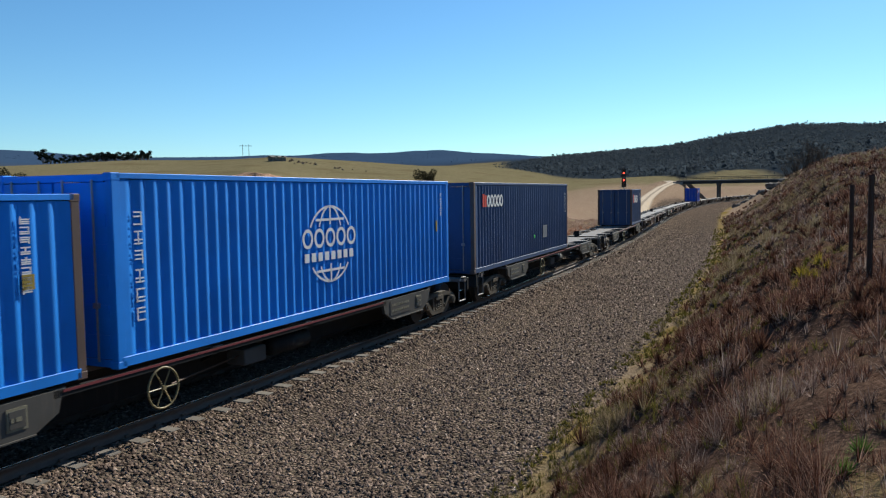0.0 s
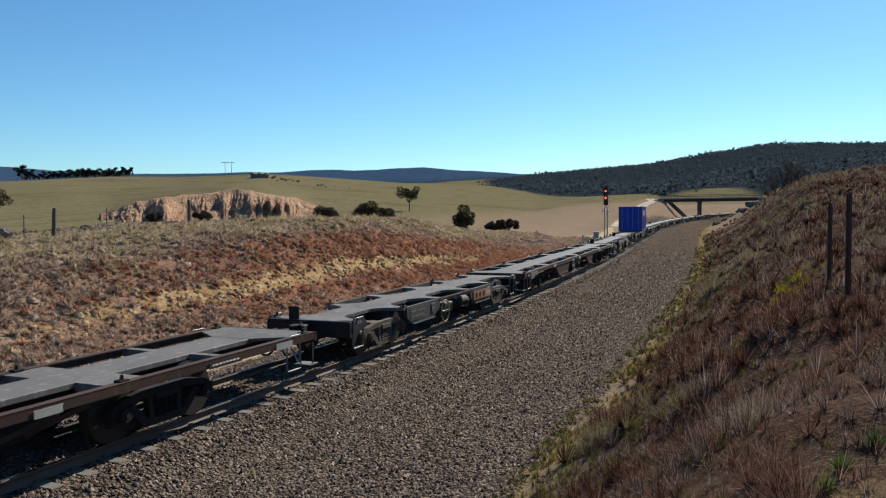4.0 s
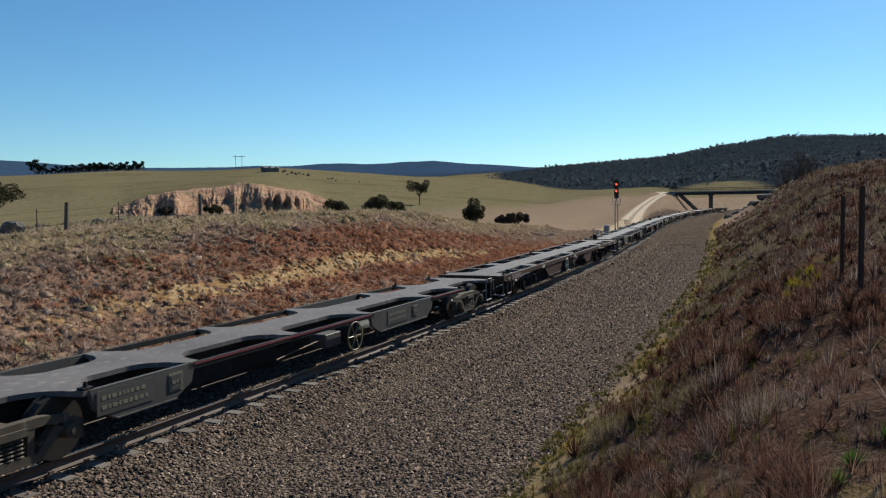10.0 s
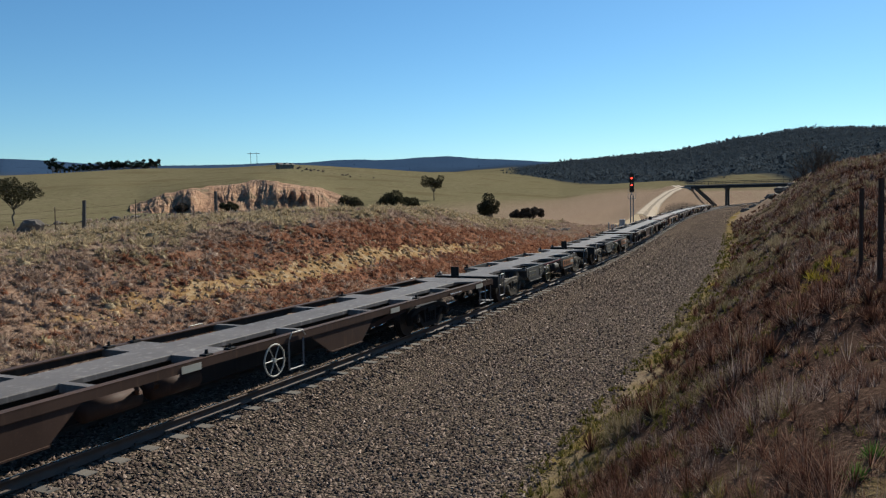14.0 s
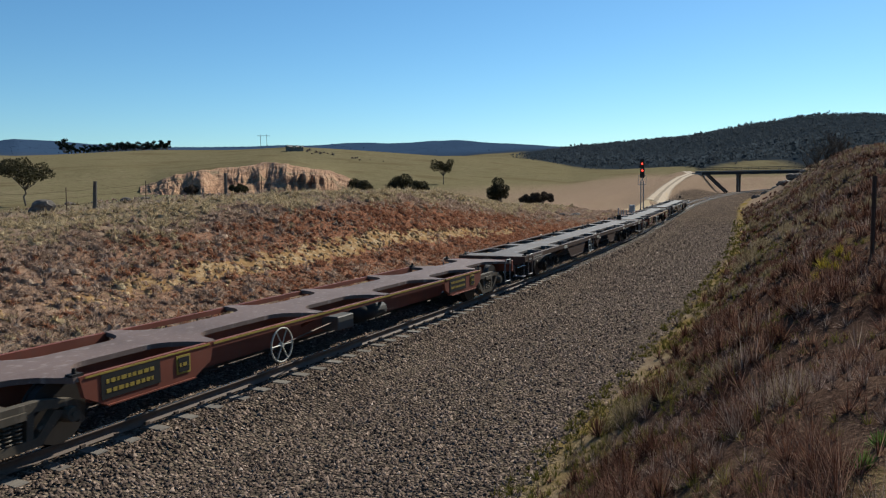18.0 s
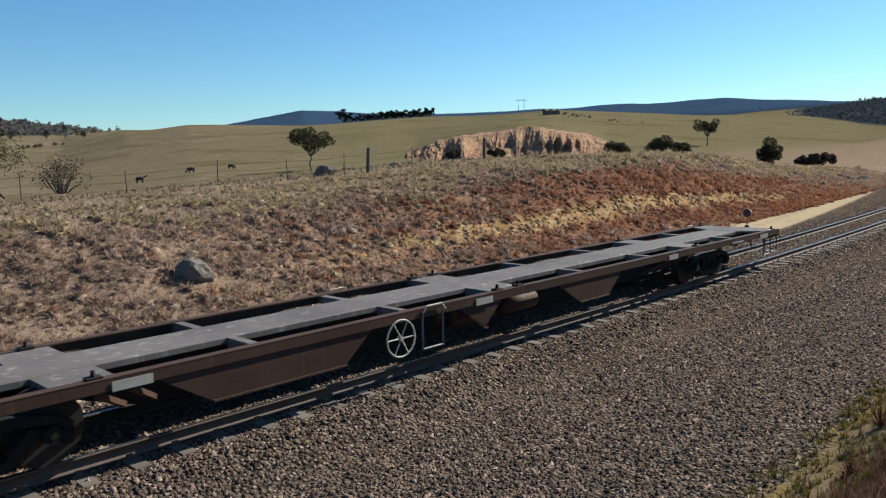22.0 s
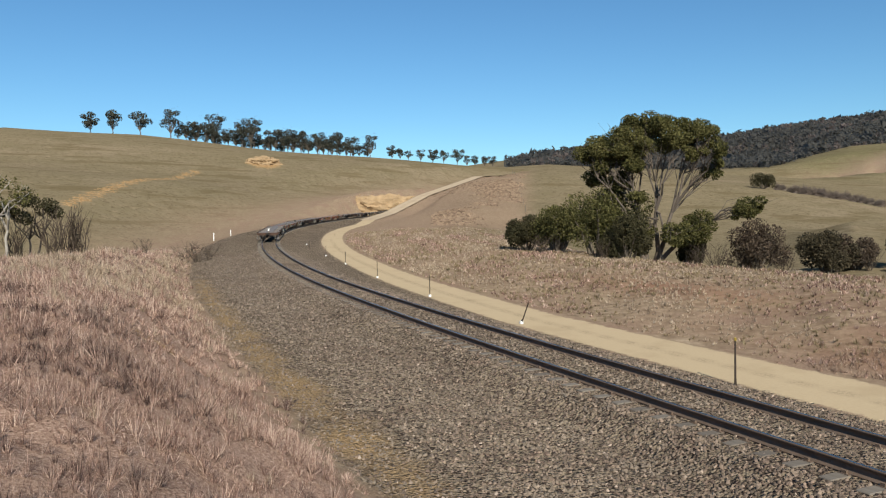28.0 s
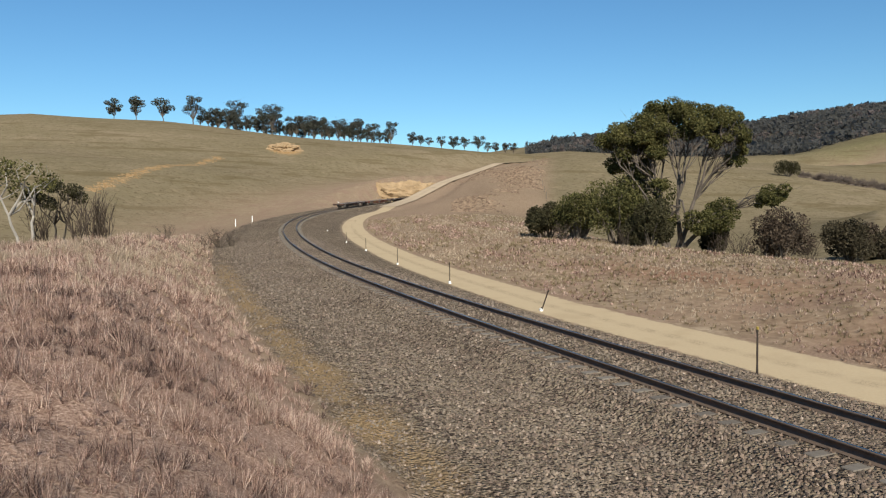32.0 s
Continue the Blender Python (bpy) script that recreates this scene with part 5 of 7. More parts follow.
def motions():
    for ob, u, lift, reach in TRAIN:
        walk(ob, [(t * 0.5, ride(t * 0.5, u, lift, reach)) for t in range(65)])

# ---- plants ----
def polar(bearing, r):
    """A spot on the ground at a bearing (degrees left of +y) and distance from the camera's stand."""
    x, y = -math.sin(radians(bearing)) * r, math.cos(radians(bearing)) * r
    return x, y, ground_at(x, y)


def scatter(rng, n, s0, s1, o0, o1, keep):
    """Spots between stations and offsets; keep(s, o, r) gives the share that stays."""
    s, o = rng.uniform(s0, s1, n), rng.uniform(o0, o1, n)
    x, y, h = (np.interp(s, LINE_S, a) for a in (LINE_X, LINE_Y, LINE_H))
    x, y = x - np.sin(h) * o, y + np.cos(h) * o
    bear = np.degrees(np.arctan2(-x, y))
    m = (rng.uniform(0, 1, n) < keep(s, o, np.hypot(x, y))) & (bear > -36) & (bear < 168)
    x, y, s, o = x[m], y[m], s[m], o[m]
    return np.stack([x, y, ground_height(x, y)], 1), s, o


def stuff(name, v, t, material, label, category):
    return tagged(new(name, mesh_arrays(name, v, t, material)), label, category, kind="stuff")


def tussocks(rng, p, length, per, width, low=15):
    """Hedgehog tufts of dry blades: n x 3 places, blade length for each, blades in a tuft."""
    n = len(p)
    k = n * per
    el = np.radians(rng.uniform(low, 88, k))
    a, a2 = rng.uniform(0, 6.283, k), rng.uniform(0, 6.283, k)
    L = np.repeat(length, per) * rng.uniform(0.55, 1.15, k)
    d = np.stack([np.cos(a) * np.cos(el), np.sin(a) * np.cos(el), np.sin(el)], 1)
    foot = np.repeat(p, per, 0) + d * (L * 0.12)[:, None] - np.array([0, 0, 0.03])
    tip = foot + d * L[:, None]
    tip[:, 2] -= L * 0.18 * np.cos(el)
    side = np.stack([np.cos(a2), np.sin(a2), 0 * a], 1) * (np.repeat(np.broadcast_to(width, n), per) * rng.uniform(0.6, 1.4, k))[:, None]
    v = np.stack([foot - side, foot + side, tip], 1).reshape(-1, 3)
    return v, np.arange(len(v)).reshape(-1, 3)


def cushions(rng, p, size, high):
    """Low irregular domes of matted growth: places, radius and height for each."""
    n, k = len(p), 7
    a = np.arange(k) * 6.2832 / k + rng.uniform(0, 6.28, (n, 1))
    q = rng.uniform(0.75, 1.25, (n, 2, k))
    ring = lambda rad, z, i: np.stack([np.cos(a) * rad * q[:, i] * size[:, None], np.sin(a) * rad * q[:, i] * size[:, None], z * q[:, i] * high[:, None]], -1)
    low = ring(1.0, 0.0, 0)
    low[..., 2] = -0.06
    v = np.concatenate([low, ring(0.68, 0.7, 1), np.stack([0 * high, 0 * high, high], -1)[:, None]], 1) + p[:, None]
    i = np.arange(k)
    j = (i + 1) % k
    t = np.concatenate([np.stack([i, j, j + k], 1), np.stack([i, j + k, i + k], 1), np.stack([i + k, j + k, 0 * i + 2 * k], 1)])
    t = (t[None] + (2 * k + 1) * np.arange(n)[:, None, None]).reshape(-1, 3)
    return v.reshape(-1, 3), t


def domes(rng, p, R, H, per, width=0.16, low=4, shag=0.42):
    """Round cushions of dense twiggy growth: a core dome covered in short stubs that point outwards."""
    n, k = len(p), len(p) * per
    el, a, a2 = np.radians(low + (88 - low) * rng.uniform(0, 1, k) ** 1.15), rng.uniform(0, 6.283, k), rng.uniform(0, 6.283, k)
    d = np.stack([np.cos(a) * np.cos(el), np.sin(a) * np.cos(el), np.sin(el)], 1)
    size = np.repeat(np.stack([R, R, H], 1), per, 0)
    foot = np.repeat(p, per, 0) + d * size * 0.4
    tip = np.repeat(p, per, 0) + d * size * (0.85 + shag * rng.uniform(0, 1, k) ** 1.5)[:, None] + rng.normal(size=(k, 3)) * size * 0.13
    side = np.stack([np.cos(a2), np.sin(a2), rng.normal(0, 0.4, k)], 1) * (np.repeat(R, per) * width * rng.uniform(0.5, 1.2, k))[:, None]
    v = np.stack([foot - side, foot + side, tip], 1).reshape(-1, 3)
    t = np.arange(len(v)).reshape(-1, 3)
    v2, t2 = cushions(rng, p, R * 0.64, H * 0.42)
    return np.vstack([v, v2]), np.vstack([t, t2 + len(v)])


def grasses():
    rng = np.random.RandomState(7)
    near = lambda r: np.clip(9.0 / np.maximum(r, 3), 0, 1) ** 1.1 * (r > 1.5)
    # shaggy growth on the camera's bank, towards the bridge: dark red and mauve tussocks, pale dead grass, bare litter between
    p, s, o = scatter(rng, 84000, -4, 110, -26, -6.9, lambda s, o, r: near(r) * smooth(s, -4, 3) * smooth(-o, 6.8, 8.2) * np.where(wavy(s, o, 3.2, 52) + 0.5 * wavy(s, o, 1.3, 53) > -0.6, 1, 0.3))
    r = np.hypot(p[:, 0], p[:, 1])
    tone = 0.35 * smooth(r, 11, 28) + 0.8 * wavy(p[:, 0], p[:, 1], 6.5, 31) + 0.5 * wavy(p[:, 0], p[:, 1], 1.7, 30) + rng.normal(0, 0.25, len(p))
    tall = (0.15 + 0.22 * wavy(p[:, 0], p[:, 1], 2.1, 32).clip(0, 1)) * (1 + 0.3 * smooth(r, 15, 40)) * rng.uniform(0.6, 1.4, len(p))
    wide = np.clip(r * 0.00055, 0.0022, 0.03)
    for k, mat, name, label, per in ((tone < 0.0, "grass_rust", "rust_grass", "rust-brown dry grass tussocks on the cutting bank", 46), ((tone >= 0.0) & (tone < 0.55), "grass_mauve", "mauve_grass", "mauve-brown dry grass tussocks on the cutting bank", 46), (tone >= 0.55, "grass_straw", "straw_grass", "straw-coloured dry grass tussocks on the cutting bank", 46)):
        v, t = tussocks(rng, p[k], tall[k], per, wide[k], 4)
        stuff(name, v, t, M[mat], label, "grass")
    # taller shaggy dark clumps among it
    p, s, o = scatter(rng, 4200, 0, 130, -24, -7.4, lambda s, o, r: np.clip(12 / np.maximum(r, 3), 0, 1) * (r > 2.5) * (wavy(s, o, 4.2, 54) > -0.3))
    r = np.hypot(p[:, 0], p[:, 1])
    v, t = tussocks(rng, p, rng.uniform(0.2, 0.42, len(p)), 120, np.clip(r * 0.0006, 0.0025, 0.03), 12)
    stuff("bank_heath", v, t, M["heath_dark"], "dark red-brown shaggy clumps on the cutting bank", "shrubs")
    # yellow-green tufts beside the ballast and on the bank
    p, s, o = scatter(rng, 10500, 2, 80, -10.2, -6.6, lambda s, o, r: np.clip(12 / r, 0, 1) * (wavy(s, o, 6, 33) > -0.5) * (1 - 0.75 * smooth(-o, 8.0, 10)))
    q, s, o = scatter(rng, 2600, 6, 50, -14, -8, lambda s, o, r: 1.0 * (wavy(s, o, 4, 34) > 0.85))
    p = np.vstack([p, q])
    r = np.hypot(p[:, 0], p[:, 1])
    v, t = tussocks(rng, p, rng.uniform(0.07, 0.18, len(p)), 26, np.clip(r * 0.0006, 0.0022, 0.03), 20)
    stuff("verge_grass", v, t, M["grass_green"], "yellow-green grass along the ballast edge", "grass")
    # a yellow-flowering clump by the tall posts and fresh green weeds lower down
    for name, mat, label, spots in (("yellow_bush", "flower", "low yellow-flowering bush beside the tall posts", ((16.3, -10.3), (16.7, -10.5), (16.2, -10.6), (17.1, -10.4), (16.6, -10.8), (17.3, -10.7))), ("green_weed", "weed", "bright green weeds in the dry bank", ((6.4, -10.6), (6.1, -10.5), (6.7, -10.8)))):
        base = np.array([on_line(a, c) for a, c in spots])
        base[:, 2] = ground_height(base[:, 0], base[:, 1])
        v, t = tussocks(rng, base, np.full(len(base), 0.24 if mat == "flower" else 0.13), 160, 0.006, 8)
        stuff(name, v, t, M[mat], label, "plants")
    # pinkish grass on the bank towards the curve
    p, s, o = scatter(rng, 84000, -85, 2, -24, -6.9, lambda s, o, r: near(r) * smooth(-s, -2, 5) * smooth(-o, 6.8, 8.0) * np.where(np.hypot(s + 16, (o + 9.2) * 1.6) < 1.6, 0.2, 1) * np.where(wavy(s, o, 3.0, 55) + 0.5 * wavy(s, o, 1.2, 56) > -0.75, 1, 0.35))
    r = np.hypot(p[:, 0], p[:, 1])
    tone = 0.7 * wavy(p[:, 0], p[:, 1], 3.5, 35) + 0.5 * wavy(p[:, 0], p[:, 1], 1.3, 37) + rng.normal(0, 0.3, len(p)) + 1.2 * smooth(r, 16, 30)
    tall = (0.16 + 0.16 * wavy(p[:, 0], p[:, 1], 2.2, 36).clip(0, 1)) * rng.uniform(0.6, 1.4, len(p)) * (1 + 0.5 * smooth(r, 12, 40))
    wide = np.clip(r * 0.0004, 0.0018, 0.03)
    for k, mat, name, label in ((tone < -0.45, "grass_mauve", "mauve_grass", "mauve-brown dry grass tussocks on the railway bank"), ((tone >= -0.45) & (tone < 1.0), "grass_pink", "pink_grass", "pinkish-brown dry grass tussocks on the railway bank"), (tone >= 1.0, "grass_pale", "pale_grass", "pale straw grass tussocks on the railway bank")):
        v, t = tussocks(rng, p[k], tall[k], 40, wide[k], 4)
        stuff(name, v, t, M[mat], label, "grass")
    # heath cushions on the far bank: dark red above and below the clay band, mauve towards the camera, straw along the crest
    clay_band = lambda s, o: np.exp(-((s - 40) / 26) ** 4 - ((o - 9.6) / 0.75) ** 2)
    ledge = lambda s, o: np.exp(-((s - 1) / 9) ** 2 - ((o - 12.7) / 0.45) ** 2)
    p, s, o = scatter(rng, 82000, -16, 104, 5.9, 22, lambda s, o, r: np.clip(24 / r, 0, 1) * 0.85 * smooth(s, -16, 4) * (1 - 0.55 * smooth(o, 13, 16)) * smooth(wavy(s, o, 3.3, 41) + 0.6 * wavy(s, o, 1.4, 45) + 0.55 * smooth(s, 10, 30), -1.0, 0.3) * (1 - 0.93 * clay_band(s, o)) * (1 - 0.9 * ledge(s, o)))
    red = np.exp(-((s - 50) / 29) ** 4) * (1 - smooth(o, 12.0, 13.2)) > rng.uniform(0, 1, len(s))
    pale = ~red & (0.7 * wavy(s, o, 7, 44) + rng.normal(0, 0.4, len(s)) + 1.6 * smooth(o, 12.5, 15) > 0.6)
    thinned = pale & (rng.uniform(0, 1, len(s)) > smooth(s, 2, 26) + 0.08)
    r = np.hypot(p[:, 0], p[:, 1])
    for k, mat, name, label in ((~red & ~pale, "heath", "heath", "mauve-brown heath cushions on the cutting slope"), (pale & ~thinned, "heath_straw", "straw_cushion_grass", "straw-coloured grass cushions on the cutting slope"), (red, "heath_red", "red_heath", "rust-red heath cushions on the red cutting slope")):
        R = 0.15 * np.exp(rng.normal(0, 0.45, k.sum())).clip(0.45, 2.6) * (1 + 0.35 * smooth(r[k], 25, 60)) * np.where(red[k], 0.85, 1.0)
        v, t = domes(rng, p[k], R, R * rng.uniform(0.4, 0.85, k.sum()), 42, 0.08, 0, 0.7)
        stuff(name, v, t, M[mat], label, "shrubs")
    # short mauve grass between the cushions and a greener patch at the foot of the slope
    p, s, o = scatter(rng, 38000, -14, 60, 6.0, 15, lambda s, o, r: np.clip(22 / r, 0, 1) * (1 - 0.9 * clay_band(s, o)) * (1 - 0.9 * ledge(s, o)) * (o > road_offset(s) + 1.75))
    r = np.hypot(p[:, 0], p[:, 1])
    green = np.exp(-((s + 2.5) / 3.0) ** 2 - ((o - 7.8) / 1.5) ** 2) * (0.9 + 0.5 * wavy(s, o, 2.5, 74)) > rng.uniform(0.1, 1, len(s))
    for k, mat, name, label in ((~green, "heath", "mauve_grass", "short mauve-brown grass between the heath cushions"), (green, "grass_green", "green_grass", "yellow-green grass patch at the foot of the slope")):
        v, t = tussocks(rng, p[k], rng.uniform(0.05, 0.16, k.sum()), 12, np.clip(r[k] * 0.0006, 0.004, 0.03), 10)
        stuff(name, v, t, M[mat], label, "grass")
    # crumbled clods in the clay band
    p, s, o = scatter(rng, 9000, 14, 68, 8.3, 11.0, lambda s, o, r: 0.5 * clay_band(s, o) * (0.3 + 0.6 * wavy(s, o, 3, 57)).clip(0, 1))
    v, t = cushions(rng, p, rng.uniform(0.05, 0.17, len(p)), rng.uniform(0.02, 0.09, len(p)))
    stuff("clay_clods", v, t, M["clay_clod"], "crumbled yellow clay clods in the cutting face", "clay")
    # dry grass on the far side
    p, s, o = scatter(rng, 90000, -120, 100, 5.4, 34, lambda s, o, r: np.clip(20 / r, 0, 1) ** 0.9 * (1 - 0.6 * smooth(s, 4, 20)) * (np.abs(o - road_offset(s)) > 1.75) * (o > road_offset(s)))
    r = np.hypot(p[:, 0], p[:, 1])
    tone = wavy(s, o, 9, 43) + rng.normal(0, 0.3, len(s))
    for k, mat, name, label in ((tone <= -0.1, "grass_pale", "bank_grass", "bleached straw grass on the far bank"), ((tone > -0.1) & (tone <= 0.4), "grass_straw", "bank_grass", "dry straw grass on the far bank"), (tone > 0.4, "grass_pink", "pink_grass", "reddish dry grass patches on the far bank")):
        v, t = tussocks(rng, p[k], rng.uniform(0.07, 0.2, k.sum()) * (1 + 0.5 * smooth(r[k], 20, 60)), 14, np.clip(r[k] * 0.0007, 0.004, 0.04), 6)
        stuff(name, v, t, M[mat], label, "grass")
    # rubble on the reddish spur above the curve
    q = rng.uniform(0, 1, (5200, 2))
    bb, rr = 126.6 + 7.0 * q[:, 0], 135 + 120 * q[:, 1]
    x, y = -np.sin(np.radians(bb)) * rr, np.cos(np.radians(bb)) * rr
    st, so, _ = station(x, y)
    k = (road_distance(x, y, st, so) > 3.2) & (so > 12) & (wavy(x, y, 30, 61) + 0.6 * wavy(x, y, 9, 62) > 0.1)
    x, y = x[k], y[k]
    v, t = cushions(rng, np.stack([x, y, ground_height(x, y)], 1), rng.uniform(0.12, 0.4, len(x)), rng.uniform(0.06, 0.22, len(x)))
    stuff("spur_rubble", v, t, M["rubble"], "reddish-brown rubble strewn over the dry spur", "rubble")


def ballast():
    rng = np.random.RandomState(9)
    oct_v = np.array([(1, 0, -0.4), (0.3, 0.95, -0.4), (-0.8, 0.6, -0.4), (-0.8, -0.6, -0.4), (0.3, -0.95, -0.4), (0, 0, 0.9)], float)
    oct_t = np.array([(0, 1, 5), (1, 2, 5), (2, 3, 5), (3, 4, 5), (4, 0, 5)])
    p, s, o = scatter(rng, 380000, -75, 75, -7.0, 3.0, lambda s, o, r: np.clip(9.0 / r, 0, 1) ** 1.25 * np.where(np.abs(o) < 1.3, np.where(np.abs(((s + 420) / 0.61 + 0.5) % 1 - 0.5) < 0.2, np.where(np.abs(o) > 0.86, 0.05, 0.35), 1.0), 1) * (np.abs(np.abs(o) - 0.7525) > 0.09) * (1 - 0.55 * smooth(-o, 4.4, 6.0) * smooth(-s, 0, 8)))
    n = len(p)
    size = rng.uniform(0.016, 0.042, n) * (1 + 0.45 * smooth(np.hypot(p[:, 0], p[:, 1]), 12, 45))
    sc = rng.uniform(0.6, 1.35, (n, 6, 3))
    v = oct_v[None] * sc
    v[:, 5, :2] += rng.normal(0, 0.4, (n, 2))
    v = v * size[:, None, None]
    a = rng.uniform(0, 6.283, n)
    c, d = np.cos(a)[:, None], np.sin(a)[:, None]
    v = np.stack([v[..., 0] * c - v[..., 1] * d, v[..., 0] * d + v[..., 1] * c, v[..., 2]], -1)
    tl = rng.normal(0, 0.35, n)[:, None]
    v = np.stack([v[..., 0], v[..., 1] * np.cos(tl) - v[..., 2] * np.sin(tl), v[..., 1] * np.sin(tl) + v[..., 2] * np.cos(tl)], -1)
    v = v + p[:, None, :] + np.array([0, 0, 0.008])
    t = (oct_t[None] + 6 * np.arange(n)[:, None, None]).reshape(-1, 3)
    stuff("ballast_stones", v.reshape(-1, 3), t, M["stone"], "grey-brown crushed stone ballast beside the rails", "gravel")


def leaf_cloud(rng, centres, radii, count, size, flat=0.75):
    """Small leaf cards in clumps round the centres: points and triangles."""
    w = np.array(radii, float) ** 2
    pick = rng.choice(len(centres), count, p=w / w.sum())
    C, R = np.array(centres, float)[pick], np.array(radii, float)[pick]
    d = rng.normal(size=(count, 3))
    d /= np.linalg.norm(d, axis=1)[:, None]
    rad = R * rng.uniform(0.25, 1.0, count) ** 0.45
    p = C + d * (rad[:, None]) * np.array([1, 1, flat])
    u = rng.normal(size=(count, 3))
    u /= np.linalg.norm(u, axis=1)[:, None]
    w2 = np.cross(u, rng.normal(size=(count, 3)))
    w2 /= np.linalg.norm(w2, axis=1)[:, None] + 1e-9
    k = size * rng.uniform(0.6, 1.4, count)[:, None]
    v = np.stack([p - u * k, p + w2 * k * 0.55, p + u * k, p - w2 * k * 0.55], 1).reshape(-1, 3)
    return v, np.arange(len(v)).reshape(-1, 4)


def limb(bm, pts, r0, r1, n=6):
    for i in range(len(pts) - 1):
        a, b = i / (len(pts) - 1), (i + 1) / (len(pts) - 1)
        tube(bm, pts[i], pts[i + 1], r0 + (r1 - r0) * a, r0 + (r1 - r0) * b, n, False)


def bent(rng, p, q, wob, k=4):
    p, q = np.array(p, float), np.array(q, float)
    out = [p + (q - p) * t + (rng.normal(size=3) * wob * math.sin(math.pi * t) if 0 < t < 1 else 0) for t in np.linspace(0, 1, k + 1)]
    for i, t in enumerate(np.linspace(0, 1, k + 1)):
        out[i][2] += wob * 0.8 * math.sin(math.pi * t)
    return [tuple(v) for v in out]


def crown_part(parent, v, t, material, label=""):
    me = mesh_arrays("crown", v, t, material)
    o = new("crown", me)
    o.parent = parent
    if label:
        tagged(o, label)
    return o


def tree(name, label, seed, height, width, bark="bark", leaf="leaf_dark", leaves=900, leaf_size=0.14, clumps=9, stems=1, bare=0.25, base=0.35, m=None, group=""):
    """A tree or shrub of a given height and width: tapered stems, limbs and a crown of leaf clumps."""
    rng = np.random.RandomState(seed)
    th = thing(name, label, "shrub" if "shrub" in name else "tree", group, m=m)
    b = bmesh.new()
    centres, radii = [], []
    for k in range(clumps):
        a = 2.4 * k + rng.uniform(-0.4, 0.4)
        hh = base + (1 - base) * (0.25 + 0.62 * rng.uniform(0, 1))
        rr = (0.12 + 0.30 * rng.uniform(0, 1)) * width * (1.15 - 0.5 * abs(hh - 0.6))
        centres.append((math.cos(a) * rr, math.sin(a) * rr, hh * height))
        radii.append(width * rng.uniform(0.13, 0.22))
    for k in range(stems):
        a = rng.uniform(0, 6.28)
        sp = 0.0 if stems == 1 else width * 0.16
        foot = (math.cos(a) * sp * 0.3, math.sin(a) * sp * 0.3, -0.15)
        fork = (math.cos(a) * sp, math.sin(a) * sp, height * (bare + 0.12))
        limb(b, bent(rng, foot, fork, height * 0.02), height * 0.022 / stems ** 0.4, height * 0.015 / stems ** 0.4)
        for i, c in enumerate(centres):
            if i % stems == k:
                limb(b, bent(rng, fork, c, height * 0.035), height * 0.011, height * 0.003, 5)
                for _ in range(2):
                    d = rng.normal(size=3) * radii[i] * 0.8
                    limb(b, bent(rng, c, (c[0] + d[0], c[1] + d[1], c[2] + abs(d[2])), height * 0.01, 2), height * 0.003, height * 0.001, 4)
    part("trunk", b, M[bark], th)
    if leaves:
        v, t = leaf_cloud(rng, centres, radii, leaves, leaf_size)
        crown_part(th, v, t, M[leaf])
    return th


def bare_bush(name, label, seed, height, width, m=None):
    """A leafless shrub of many fine forked twigs."""
    rng = np.random.RandomState(seed)
    th = thing(name, label, "shrub", m=m)
    b = bmesh.new()
    for k in range(16):
        a, q = rng.uniform(0, 6.28), rng.uniform(0.2, 0.5) * width
        tip = (math.cos(a) * q, math.sin(a) * q, height * rng.uniform(0.6, 1.0))
        pts = bent(rng, (math.cos(a) * 0.1, math.sin(a) * 0.1, -0.1), tip, height * 0.05)
        limb(b, pts, height * 0.012, height * 0.004, 4)
        for _ in range(5):
            p = pts[rng.randint(1, 4)]
            limb(b, [p, (p[0] + rng.normal() * width * 0.14, p[1] + rng.normal() * width * 0.14, p[2] + height * rng.uniform(0.1, 0.35))], height * 0.005, height * 0.002, 3)
    part("branchwork", b, M["twig"], th)
    return th


def facing(bearing, r, scale=1.0, turn=0.0):
    x, y, z = polar(bearing, r)
    return Matrix.Translation((x, y, z - 0.05)) @ Matrix.Rotation(radians(bearing + turn), 4, "Z") @ Matrix.Scale(scale, 4)


